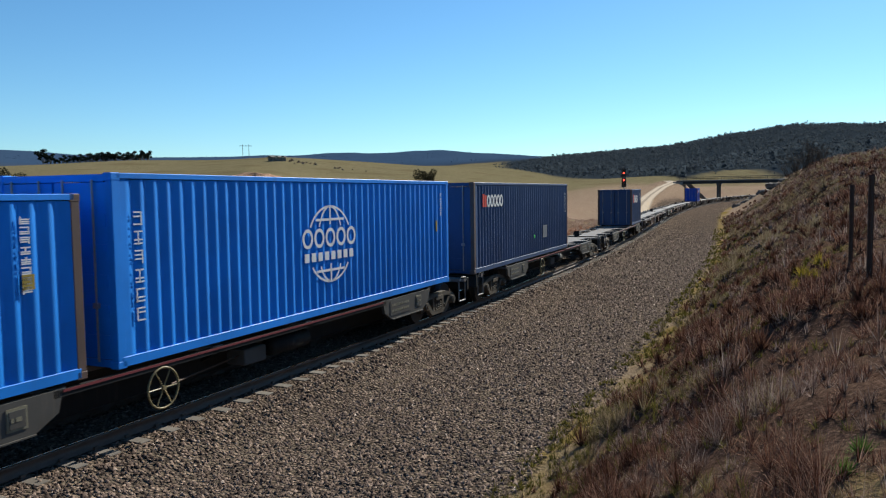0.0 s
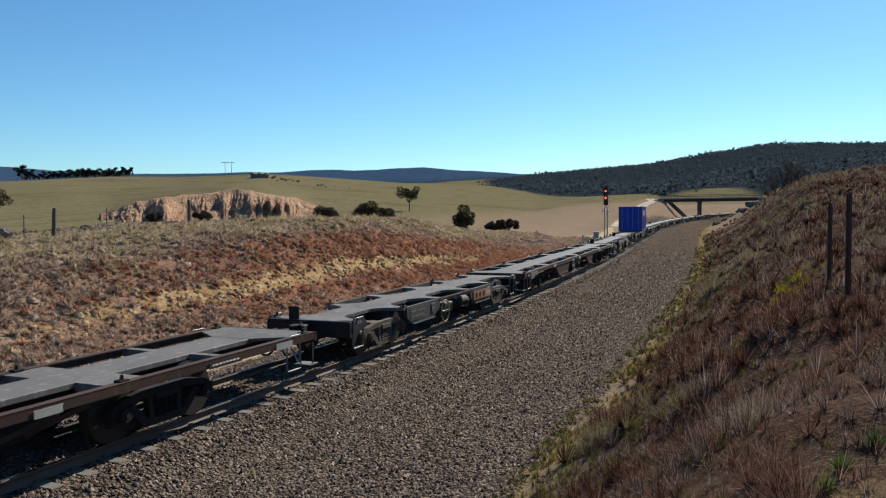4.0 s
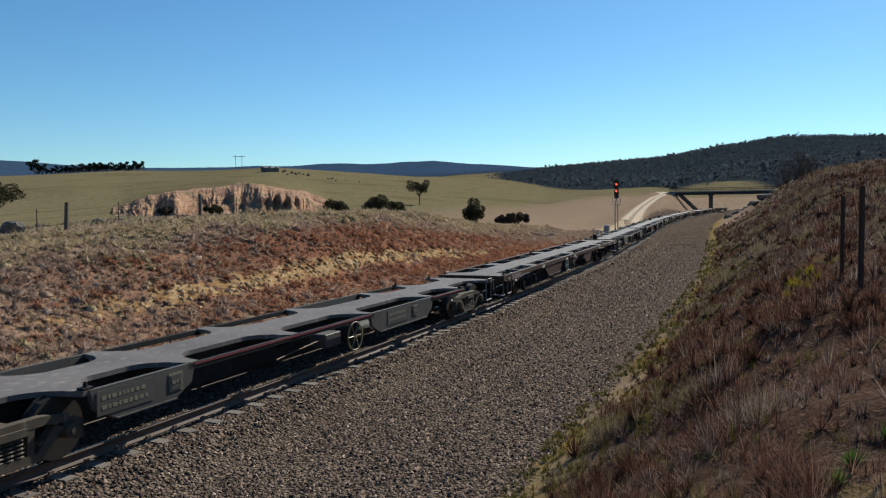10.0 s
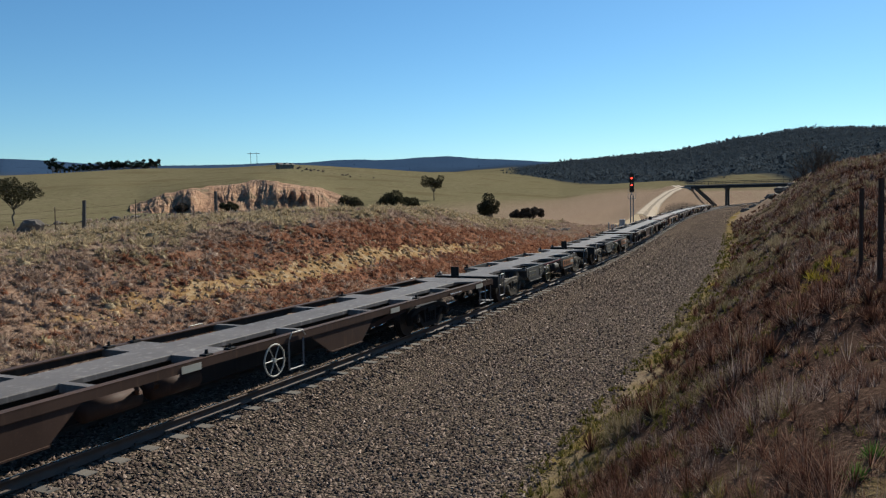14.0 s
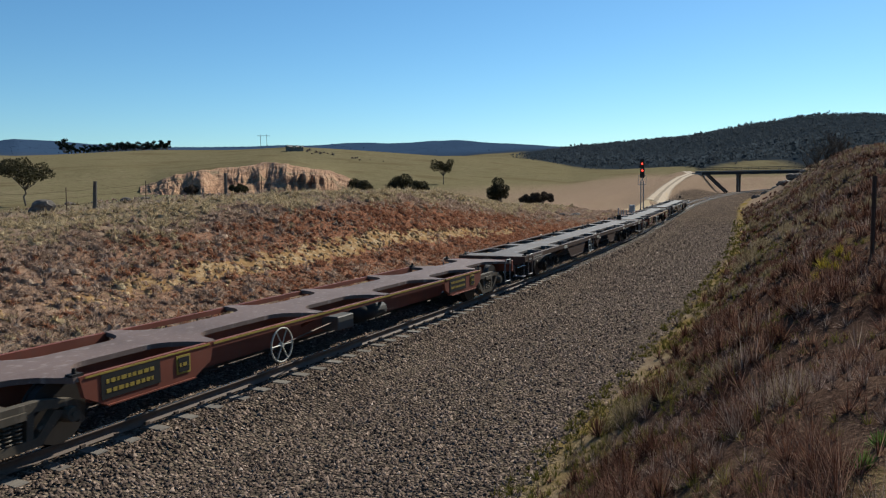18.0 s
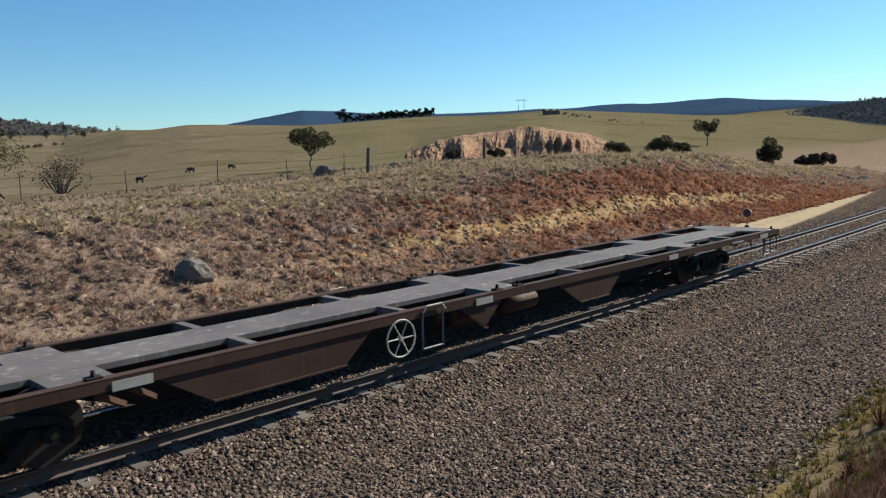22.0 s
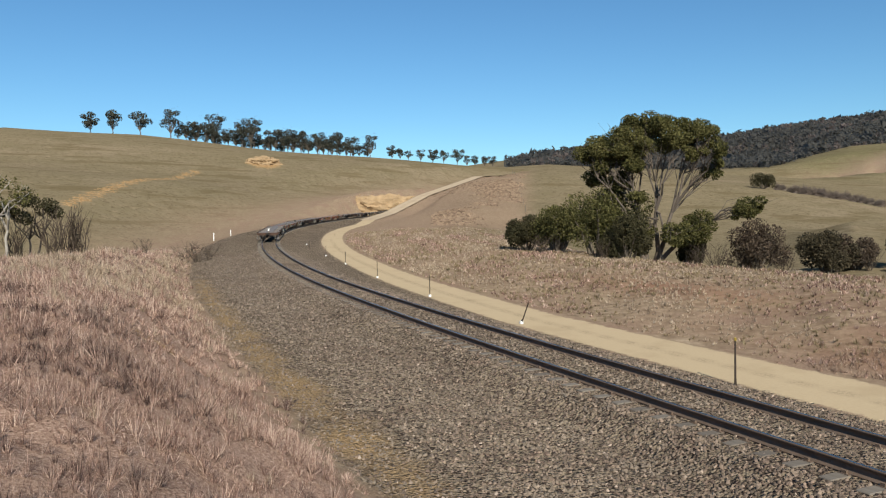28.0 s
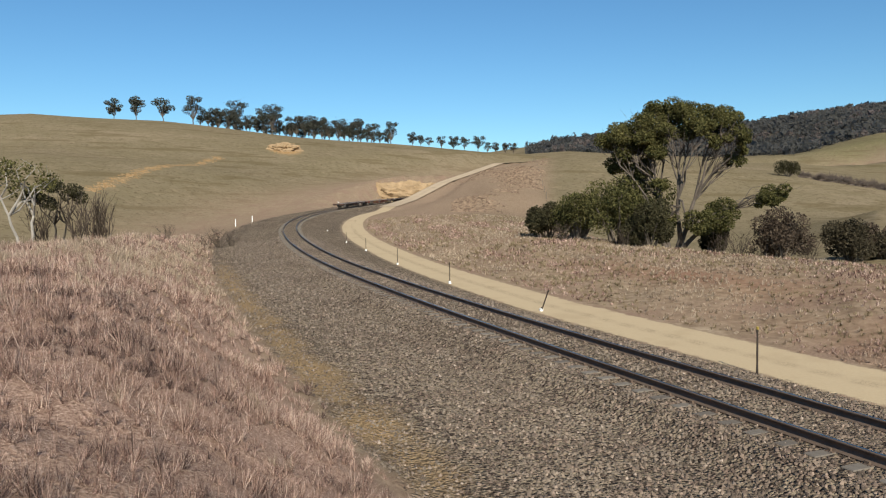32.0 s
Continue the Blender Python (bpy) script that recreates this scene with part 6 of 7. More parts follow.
def hero_tree():
    """The spreading gum beside the road: x to the viewer's right, z up."""
    rng = np.random.RandomState(12)
    th = thing("gum_tree", "spreading olive-green gum tree with forked grey limbs beside the road", "tree", m=facing(117.57, 66, 1.03))
    crown = [(-1.6, 11.5, 1.5), (-0.2, 11.9, 1.4), (1.3, 11.6, 1.6), (2.9, 11.2, 1.5), (4.2, 10.7, 1.1), (-3.1, 10.4, 1.7), (-4.7, 9.9, 1.4), (-1.9, 8.7, 1.5), (-3.8, 8.8, 1.3), (-2.7, 7.2, 1.1), (-4.6, 7.6, 1.0), (-0.6, 10.2, 1.1), (3.3, 9.3, 0.9), (0.9, 10.3, 0.9), (4.4, 7.7, 0.8), (2.2, 10.2, 0.9), (7.1, 5.0, 1.15), (6.3, 4.2, 0.7), (3.3, 3.1, 1.5), (1.8, 2.5, 1.3), (-1.2, 6.0, 0.8), (-3.6, 5.6, 1.4), (-0.6, 3.0, 1.0), (4.7, 9.6, 0.8), (4.9, 8.6, 0.5)]
    b = bmesh.new()
    stems = [((-0.5, 0.2, 0), (-1.0, 0.3, 3.4)), ((0, 0, 0), (0.2, -0.4, 4.2)), ((0.35, -0.2, 0), (1.4, 0.2, 4.0)), ((0.2, 0.3, 0), (2.6, 0.2, 2.2)), ((-0.4, -0.1, 0), (-1.9, -0.5, 3.0))]
    for f, t in stems:
        limb(b, bent(rng, (f[0], f[1], -0.3), t, 0.15), 0.2, 0.13, 8)
    cs, rs = [], []
    for x, z, r in crown:
        z, r = z * 0.918, r * 1.05
        y = rng.uniform(-2.2, 2.2)
        cs.append((x, y, z))
        rs.append(r)
        if z < 5.5 and x > 2:
            f = stems[3][1]
        else:
            f = min((s[1] for s in stems if s is not stems[3]), key=lambda q: abs(q[0] - x * 0.35))
        pts = bent(rng, f, (x, y, z), 0.35, 5)
        limb(b, pts, 0.10, 0.02, 6)
        for k in range(13):
            p = pts[2 + k % 3]
            limb(b, bent(rng, p, (x + rng.normal() * r * 0.7, y + rng.normal() * r * 0.7, z + rng.uniform(-0.6, 0.7) * r), 0.12, 3), 0.036, 0.008, 4)
    part("trunk", b, M["bark_pale"], th, "grey forked trunk and limbs", True)
    cc, rr = [], []
    for c, r in zip(cs, rs):
        for k in range(9):
            d = rng.normal(size=3)
            d /= np.linalg.norm(d)
            cc.append((c[0] + d[0] * r * 0.6, c[1] + d[1] * r * 0.6, c[2] + d[2] * r * 0.5))
            rr.append(r * rng.uniform(0.3, 0.66))
    v, t = leaf_cloud(rng, cc, rr, 90000, 0.082)
    crown_part(th, v, t, M["leaf_gum"], "olive leaf clumps")


def shrub_mass(bearing, r, height, width, seed, leaf="leaf_dark", name="shrub", label="dense dark green shrub in the paddock", leaves=3000):
    """A dense round shrub, leafy to the ground."""
    rng = np.random.RandomState(seed)
    th = thing(name, label, "shrub", m=facing(bearing, r))
    b = bmesh.new()
    cs, rs = [], []
    for k in range(16):
        a, q = rng.uniform(0, 6.28), math.sqrt(rng.uniform(0, 1))
        h = height * (0.25 + 0.5 * rng.uniform(0, 1) * math.sqrt(1 - 0.7 * q * q))
        c = (math.cos(a) * q * width * 0.36, math.sin(a) * q * width * 0.36, h)
        cs.append(c)
        rs.append(min(width, height) * rng.uniform(0.17, 0.27))
        limb(b, bent(rng, (c[0] * 0.15, c[1] * 0.15, -0.2), c, 0.1, 3), height * 0.02, height * 0.005, 5)
    part("woody_stem", b, M["bark"], th)
    v, t = leaf_cloud(rng, cs, rs, leaves, 0.0145 * r ** 0.42 * 1.1, 0.9)
    v[:, 2] = np.abs(v[:, 2])
    crown_part(th, v, t, M[leaf])
    return th


def plants():
    hero_tree()
    for i, (b, r, h, w, leaf) in enumerate([(119.9, 67, 8.4, 5.6, "leaf_gum"), (121.6, 66, 7.0, 6.4, "leaf_gum"), (124.4, 68, 5.6, 5.6, "leaf_gum"), (126.6, 70, 3.6, 4.4, "leaf_dark"), (119.4, 63, 4.4, 4.6, "leaf_dark"), (115.3, 69, 3.8, 3.6, "leaf_dark"),
                                           (110.8, 70, 5.2, 6.6, "leaf_brown"), (106.3, 74, 4.5, 5.4, "leaf_umber"), (101.2, 76, 4.4, 6.8, "leaf_umber"), (104.7, 75, 3.8, 3.8, "leaf_brown")]):
        shrub_mass(b, r, h, w, 60 + i, leaf, "shrub", "dense olive shrub beside the big gum tree" if i < 6 else "round dark shrub in the dry paddock", 9000 if i < 3 else 11000)
    for i, (b, r, h) in enumerate([(113.4, 67, 2.6), (109.0, 70, 2.4), (104.0, 74, 2.2), (114.6, 64, 2.0), (125.5, 64, 1.8), (121.0, 61, 1.6)]):
        bare_bush("bare_shrub", "leafless grey-brown shrub among the dry grass", 80 + i, h, h * 1.2, facing(b, r))
    # paddock trees across the valley and on the pasture: bearing, distance, height, width, seed, kind
    spots = [(29.6, 92, 4.8, 5.0, 1, "gum"), (50.7, 105, 8.2, 11.5, 2, "pale"), (46.2, 100, 5.5, 7.5, 3, "bare"), (57.6, 98, 4.6, 8.0, 4, "dark"), (60.8, 95, 4.6, 8.5, 5, "dark"), (55.6, 92, 4.2, 6.0, 6, "dark"),
             (65.2, 190, 6.2, 4.5, 7, "gum"), (68.6, 110, 5.4, 7.0, 8, "dark"), (75.8, 112, 3.6, 5.0, 9, "dark"), (78.5, 115, 3.6, 5.2, 10, "brown"), (71.5, 116, 2.8, 7.0, 11, "brown"), (73.5, 114, 2.6, 6.0, 12, "brown"),
             (87.4, 86, 4.4, 5.6, 13, "bare"), (86.0, 92, 3.4, 5.0, 14, "bare"), (95.6, 150, 4.0, 6.5, 15, "brown"), (93.6, 152, 3.8, 6.0, 16, "brown"), (85.0, 230, 6.0, 11, 17, "bare"), (88.3, 220, 4.0, 8, 18, "brown"),
             (7.3, 118, 3.6, 3.8, 19, "dark"), (4.4, 120, 4.2, 5.6, 20, "dark"), (3.2, 122, 3.4, 3.6, 21, "dark"), (-2.7, 112, 4.4, 3.6, 22, "dark"), (1.3, 170, 5.6, 5.2, 23, "gum"), (-5.8, 115, 2.2, 4.6, 24, "brown"), (-4.9, 117, 1.8, 3.4, 25, "brown"),
             (16.0, 128, 2.2, 3.2, 26, "dark"), (19.2, 129, 2.0, 3.0, 27, "brown"), (110.3, 250, 6.0, 7.5, 28, "dark"), (160.6, 96, 8.4, 6.8, 29, "olive"), (162.7, 92, 10.6, 8.0, 30, "white"), (164.6, 93, 11.0, 7.0, 34, "white"), (158.6, 98, 6.6, 4.6, 31, "bare"), (157.9, 97, 5.6, 3.6, 32, "bare"), (159.5, 94, 6.8, 4.6, 33, "bare"), (161.6, 94, 6.0, 4.6, 35, "bare"), (151.2, 66, 1.7, 2.6, 36, "bare"), (150.4, 68, 1.9, 2.8, 37, "bare"), (149.6, 70, 1.6, 2.6, 38, "bare"), (154.0, 60, 1.4, 1.8, 39, "bare")]
    for b, r, h, w, seed, k in spots:
        m = facing(b, r)
        if k == "bare" and b < 100:
            shrub_mass(b, r, h, w, 100 + seed, "leaf_brown", "shrub", "leafless brown willow scrub in the paddock", 1400)
        elif k == "bare":
            bare_bush("bare_shrub", "leafless grey paddock shrub", 100 + seed, h, w, m)
        elif k == "pale":
            tree("gum_tree", "straggly gum tree with pale bare limbs in the paddock", 100 + seed, h, w, "bark_pale", "leaf_gum", 1500, 0.14, 11, 3, 0.2, 0.3, m)
        elif k == "white":
            tree("gum_tree", "tall gum tree with white limbs and sparse olive leaves", 100 + seed, h, w, "bark_white", "leaf_gum", 900, 0.16, 9, 2, 0.3, 0.5, m)
        elif k == "olive":
            tree("paddock_tree", "dark olive tree above the railway bank", 100 + seed, h, w, "bark", "leaf_dark", 2600, 0.14, 10, 2, 0.25, 0.5, m)
        elif k == "gum":
            tree("gum_tree", "small umbrella-shaped paddock tree", 100 + seed, h, w, "bark", "leaf_dark", 3200, 0.12, 14, 1, 0.22, 0.42, m)
        else:
            shrub_mass(b, r, h, w, 100 + seed, "leaf_dark" if k == "dark" else "leaf_brown", "shrub", "dark round paddock shrub" if k == "dark" else "brown scrubby paddock bush", 5200)
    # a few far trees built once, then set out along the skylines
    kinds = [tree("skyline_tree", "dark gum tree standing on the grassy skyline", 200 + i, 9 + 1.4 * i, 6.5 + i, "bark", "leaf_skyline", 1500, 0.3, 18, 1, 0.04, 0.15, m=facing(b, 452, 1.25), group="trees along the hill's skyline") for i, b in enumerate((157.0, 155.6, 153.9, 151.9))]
    rng = random.Random(5)
    row = [150.9, 150.2, 149.5, 149.0, 148.3, 147.6, 147.1, 146.5, 146.0, 145.3, 144.8, 144.2, 143.6, 143.0, 142.5, 141.7, 141.0, 140.4, 139.4, 138.0, 136.4, 135.8, 135.2, 134.3, 133.4, 132.6, 131.6, 130.9, 130.3, 129.6, 129.0]
    for i, b in enumerate(row):
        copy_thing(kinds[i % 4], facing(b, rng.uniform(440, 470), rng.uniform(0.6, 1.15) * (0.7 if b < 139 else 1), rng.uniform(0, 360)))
    for i in range(26):
        b = 151.5 - 13.5 * (i + rng.uniform(0, 0.8)) / 26
        copy_thing(kinds[(i * 3 + 1) % 4], facing(b, rng.uniform(455, 490), rng.uniform(0.45, 0.9), rng.uniform(0, 360)))
    mid = [(98.2, 560), (97.7, 555), (96.9, 560), (97.2, 620), (95.6, 540), (100.4, 770), (100.1, 765), (99.5, 765), (99.0, 772), (95.0, 600), (93.7, 640), (92.8, 650), (91.3, 600), (79.2, 330), (78.4, 336), (66, 520), (62.0, 560), (59.0, 600), (57.0, 620), (54.8, 600), (52.5, 640), (50.8, 600), (48.8, 650), (46.5, 640), (44.6, 600), (89.4, 560)]
    for i, (b, r) in enumerate(mid):
        copy_thing(kinds[(i * 3) % 4], facing(b + rng.uniform(-0.3, 0.3), r, rng.uniform(0.45, 0.75), rng.uniform(0, 360)))
    # pines on the pasture's crest
    pine = tree("pine_tree", "dark pine in the windbreak on the hill crest", 220, 11, 7.5, "bark", "pine", 700, 0.5, 14, 1, 0.02, 0.1, m=facing(27.2, 520), group="pine windbreak")
    for i in range(26):
        b = 27.0 - i * 0.25
        copy_thing(pine, facing(b, 520 + rng.uniform(-12, 12), rng.uniform(0.4, 0.75) if b > 23.6 else rng.uniform(0.5, 0.8), rng.uniform(0, 360)))
    # hedge lines across the valley and the forest on the hills
    r2 = np.random.RandomState(31)
    cs, rs = [], []
    for b0, r0, b1, r1, n, h in ((109.5, 262, 93, 300, 150, 2.7), (95, 290, 88, 330, 80, 3.0), (96, 150, 92.3, 160, 34, 2.3), (88, 170, 82, 175, 26, 1.7), (80, 128, 66, 122, 70, 1.6), (62, 420, 46, 520, 60, 3.2), (12, 330, 4, 300, 16, 1.0)):
        t = r2.uniform(0, 1, n)
        bb, rr = b0 + (b1 - b0) * t + r2.normal(0, 0.3, n), r0 + (r1 - r0) * t + r2.normal(0, 5, n)
        x, y = -np.sin(np.radians(bb)) * rr, np.cos(np.radians(bb)) * rr
        cs += list(zip(x, y, ground_height(x, y)))
        rs += list(h * r2.uniform(0.55, 1.3, n) * (0.8 + 0.3 * wavy(x, y, 40, 73)).clip(0.4, 1.2))
    cs, rs = np.array(cs), np.array(rs)
    v, t = domes(r2, cs, rs * 0.8, rs * 0.75, 300, 0.03, 0, 0.75)
    stuff("hedgerow_scrub", v, t, M["willow"], "mauve-brown leafless scrub along creek lines and fences", "shrubs")
    n = 60000
    b = np.concatenate([r2.uniform(42, 128, n), r2.uniform(-36, -3, n // 3)])
    r = np.concatenate([r2.uniform(640, 1560, n), r2.uniform(330, 1560, n // 3)])
    b = np.concatenate([b, r2.uniform(-20, 60, 9000)])
    r = np.concatenate([r, r2.uniform(1900, 3100, 9000)])
    x, y = -np.sin(np.radians(b)) * r, np.cos(np.radians(b)) * r
    k = r2.uniform(0, 1, len(b)) < np.where(r > 1800, 1.0, np.maximum(forest_cover(x, y), 0.003 * ((b > 42) & (r < 1300))))
    x, y, r, b = x[k], y[k], r[k], b[k]
    z = ground_height(x, y, False)
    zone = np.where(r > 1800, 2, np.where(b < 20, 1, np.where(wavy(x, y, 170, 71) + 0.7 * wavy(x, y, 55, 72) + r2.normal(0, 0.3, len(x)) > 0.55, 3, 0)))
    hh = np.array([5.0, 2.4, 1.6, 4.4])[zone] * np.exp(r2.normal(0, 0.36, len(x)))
    for q, name, mat, per, label in ((0, "hill_forest", "forest", 13, "dark eucalypt forest covering the distant hills"), (1, "slate_hill_forest", "forest_hazed_slate", 10, "dark forest on the hill behind the bridge, coloured slate for haze"), (3, "hill_scrub", "forest_mauve", 13, "mauve-grey leafless scrub among the hill forest"), (2, "far_range_forest", "forest_hazed", 6, "forest on the farthest range, coloured blue-grey for haze")):
        m = zone == q
        size = hh[m]
        c = np.repeat(np.stack([x[m], y[m], z[m] + size * 0.45], 1), per, 0)
        S = np.repeat(size, per)[:, None]
        d = r2.normal(size=(len(c), 3))
        d /= np.linalg.norm(d, axis=1)[:, None]
        c = c + d * S * np.array([0.42, 0.42, 0.45]) * r2.uniform(0.5, 1.0, (len(c), 1))
        nrm = d + r2.normal(size=c.shape) * 0.5
        u = np.cross(nrm, r2.normal(size=c.shape))
        u /= np.linalg.norm(u, axis=1)[:, None] + 1e-9
        w = np.cross(nrm, u)
        w /= np.linalg.norm(w, axis=1)[:, None] + 1e-9
        e = S * r2.uniform(0.18, 0.34, (len(c), 1))
        v = np.stack([c - u * e, c + u * e - w * e * 0.4, c + w * e], 1).reshape(-1, 3)
        stuff(name, v, np.arange(len(v)).reshape(-1, 3), M[mat], label, "forest")


ballast()
grasses()
plants()

# ---- fixed things along the line and in the fields ----
def strip(name, pts, width, material, label, category, grassed):
    """A road surface laid over the ground along a climbing line."""
    p = []
    for (a0, r0, _), (a1, r1, _) in zip(pts[:-1], pts[1:]):
        for k in range(12):
            t = k / 12
            p.append((-math.sin(radians(a0)) * r0 * (1 - t) - math.sin(radians(a1)) * r1 * t, math.cos(radians(a0)) * r0 * (1 - t) + math.cos(radians(a1)) * r1 * t))
    p = np.array(p)
    d = np.gradient(p, axis=0)
    d /= np.linalg.norm(d, axis=1)[:, None]
    nrm = np.stack([-d[:, 1], d[:, 0]], 1)
    rows = []
    for k in (-1.0, -0.33, 0.33, 1.0):
        q = p + nrm * (width / 2) * k
        rows.append(np.column_stack([q, ground_height(q[:, 0], q[:, 1], False) + 0.10]))
    v = np.stack(rows, 1).reshape(-1, 3)
    n = len(p)
    i, j = np.meshgrid(np.arange(n - 1), np.arange(3), indexing="ij")
    f = np.stack([i * 4 + j, (i + 1) * 4 + j, (i + 1) * 4 + j + 1, i * 4 + j + 1], -1).reshape(-1, 4)
    me = mesh_arrays(name, v, f, material, True)
    for key, val in (("across", np.tile([-1.0, -0.33, 0.33, 1.0], n)), ("grassed", np.full(4 * n, grassed))):
        at = me.attributes.new(key, "FLOAT", "POINT")
        at.data.foreach_set("value", val.astype(np.float32))
    return tagged(new(name, me), label, category, kind="structure")


g = Graph("pale_dirt_road", 0.95, 0, 0.1)
w = g.pos(True)
grit, patch = g.noise(9, w, 4, 0.7), g.noise(0.5, w, 4, 0.6)
dirt = g.mix(grit, (0.30, 0.232, 0.16), (0.43, 0.34, 0.24))
dirt = g.mix(g.calc("MULTIPLY", g.step(patch, 0.5, 0.7), 0.5), dirt, (0.22, 0.165, 0.11))
across = g.calc("ADD", g.attr("across"), g.calc("MULTIPLY", g.calc("SUBTRACT", g.noise(1.1, w, 3), 0.5), 0.35))
median = g.calc("MULTIPLY", g.calc("SUBTRACT", 1.0, g.step(g.calc("ABSOLUTE", across), 0.12, 0.3)), g.attr("grassed"))
verge_cut = g.calc("MULTIPLY", g.step(g.calc("ABSOLUTE", across), 0.75, 0.95), 0.7)
M["road"] = g.done(g.mix(g.calc("MAXIMUM", g.calc("MULTIPLY", median, 0.85), verge_cut), dirt, (0.16, 0.118, 0.078)))
strip("dirt_road", CLIMB, 4.2, M["road"], "pale dirt service road climbing the grassy spur", "road", 0.15)
strip("dirt_road_far", CLIMB_2, 2.9, M["road"], "pale dirt service road climbing to the bridge", "road", 1.0)


def place(s, o, turn=0.0, dz=0.0):
    p = on_line(s, o)
    return Matrix.Translation((p[0], p[1], ground_at(p[0], p[1]) + dz)) @ Matrix.Rotation(heading(s) + turn, 4, "Z")


def fence():
    rng = random.Random(3)
    f = thing("wire_fence", "old wire fence with thin steel and weathered timber posts", "fence")
    spots = [(-25.5, 0), (-19.8, 0), (-15.0, 0), (-11.2, 0), (-7.6, 0), (-4.2, 0), (0.8, 1), (3.2, 1), (7.5, 0), (12.3, 0), (16.9, 0), (21.7, 0), (26.1, 0), (30.2, 0), (32.1, 1), (36.0, 0), (40.2, 0), (43.6, 1), (47.8, 0), (52.5, 0), (57.5, 0), (63, 0), (69, 0), (76, 0)]
    tops = []
    for s, kind in spots:
        p = on_line(s, 25)
        z = ground_at(p[0], p[1])
        b = bmesh.new()
        lean = Vector((rng.uniform(-0.06, 0.06), rng.uniform(-0.06, 0.06), 0)) * (2.2 if kind == 1 else 1)
        h = (1.25, 1.45, 1.6)[kind]
        if kind:
            tube(b, (0, 0, -0.3), lean + Vector((0, 0, h)), 0.12, 0.10, 9)
            if s == 0.8:
                tube(b, (0.55, 0.1, -0.1), Vector((0.08, 0, h * 0.85)), 0.07, 0.06, 7)
            if kind == 2:
                box(b, -0.35, 0.35, -0.03, 0.03, h - 0.12, h + 0.05)
        else:
            tube(b, (0, 0, -0.3), lean + Vector((0, 0, h)), 0.028, 0.024, 5)
        o = part("fence_post", b, M["timber"] if kind else M["steel_post"], f, "thick leaning timber post" if kind else "")
        o.location = (p[0], p[1], z)
        tops.append((p[0], p[1], z))
    for lev in (0.35, 0.7, 1.05):
        b = bmesh.new()
        for a, c in zip(tops[:-1], tops[1:]):
            mid = (Vector(a) + Vector(c)) / 2 + Vector((0, 0, lev - 0.04))
            tube(b, Vector(a) + Vector((0, 0, lev)), mid, 0.006, n=3, caps=False)
            tube(b, mid, Vector(c) + Vector((0, 0, lev)), 0.006, n=3, caps=False)
        part("wire", b, M["steel_post"], f)
    # two tall posts on the camera's bank
    g = thing("bank_fence", "pair of tall rusty steel fence posts on the bank", "fence")
    for bear, r, h, rad in ((-27.7, 15.1, 1.40, 0.022), (-28.8, 13.8, 1.62, 0.027)):
        x, y, z = polar(bear, r)
        b = tube(bmesh.new(), (0, 0, -0.4), (0.0, 0.0, h), rad, rad, 6)
        box(b, -rad * 1.6, rad * 1.6, -0.008, 0.008, 0.0, h)
        o = part("fence_post", b, M["steel_post"], g)
        o.location = (x, y, z)


def marker(s, o, h=1.0, lean=0.0, foot=True, cap=False, turn=0.0):
    m = thing("marker_post", "thin dark steel marker post with a white painted foot" if foot else "thin dark steel marker post beside the road", "marker post", "track marker posts", m=place(s, o, turn))
    b = bmesh.new()
    q = Matrix.Rotation(lean, 3, "Y")
    tube(b, q @ Vector((0, 0, -0.15)), q @ Vector((0, 0, h)), 0.024, 0.022, 6)
    box(b, -0.035, 0.035, -0.005, 0.005, 0.0, 0.15)
    part("post", b, M["marker_post"], m)
    if foot:
        part("foot", soft_box(-0.06, 0.06, -0.06, 0.06, -0.1, 0.11, 0.018), M["white"], m, "white painted concrete foot")
    if cap:
        part("cap", tube(bmesh.new(), q @ Vector((0, 0, h)), q @ Vector((0, 0, h + 0.07)), 0.028, 0.028, 6), M["yellow"], m, "yellow painted cap")


def markers():
    for s, o, h, lean, foot, cap in ((14.9, 2.62, 1.15, 0, False, False), (13.9, 3.6, 0.8, 0, False, False), (15.6, 4.3, 0.75, 0, False, False), (6.1, 2.65, 1.05, 0, False, True), (-3.0, 2.72, 1.05, 0.03, False, True), (-12.5, 2.98, 1.05, 0, False, True), (-23.9, 3.5, 1.0, 0.6, True, False),
                                     (-34.2, 3.75, 1.05, 0, True, False), (-46.0, 4.3, 1.05, 0, True, False), (-58.5, 4.7, 1.0, 0, True, False), (-69.0, 4.6, 0.95, 0, True, False), (-82, 4.2, 0.9, 0, False, False), (-84, 4.6, 0.9, 0, False, False), (-90, 4.3, 0.5, 0, True, False)):
        marker(s, o, h, lean, foot, cap)
    for s, o, h in ((-104, -7.6, 1.0), (-118, -7.2, 0.9)):
        w = thing("white_post", "slim white painted track-side post", "marker post", m=place(s, o))
        b = soft_box(-0.05, 0.05, -0.05, 0.05, -0.1, h, 0.015)
        part("post", b, M["white"], w)


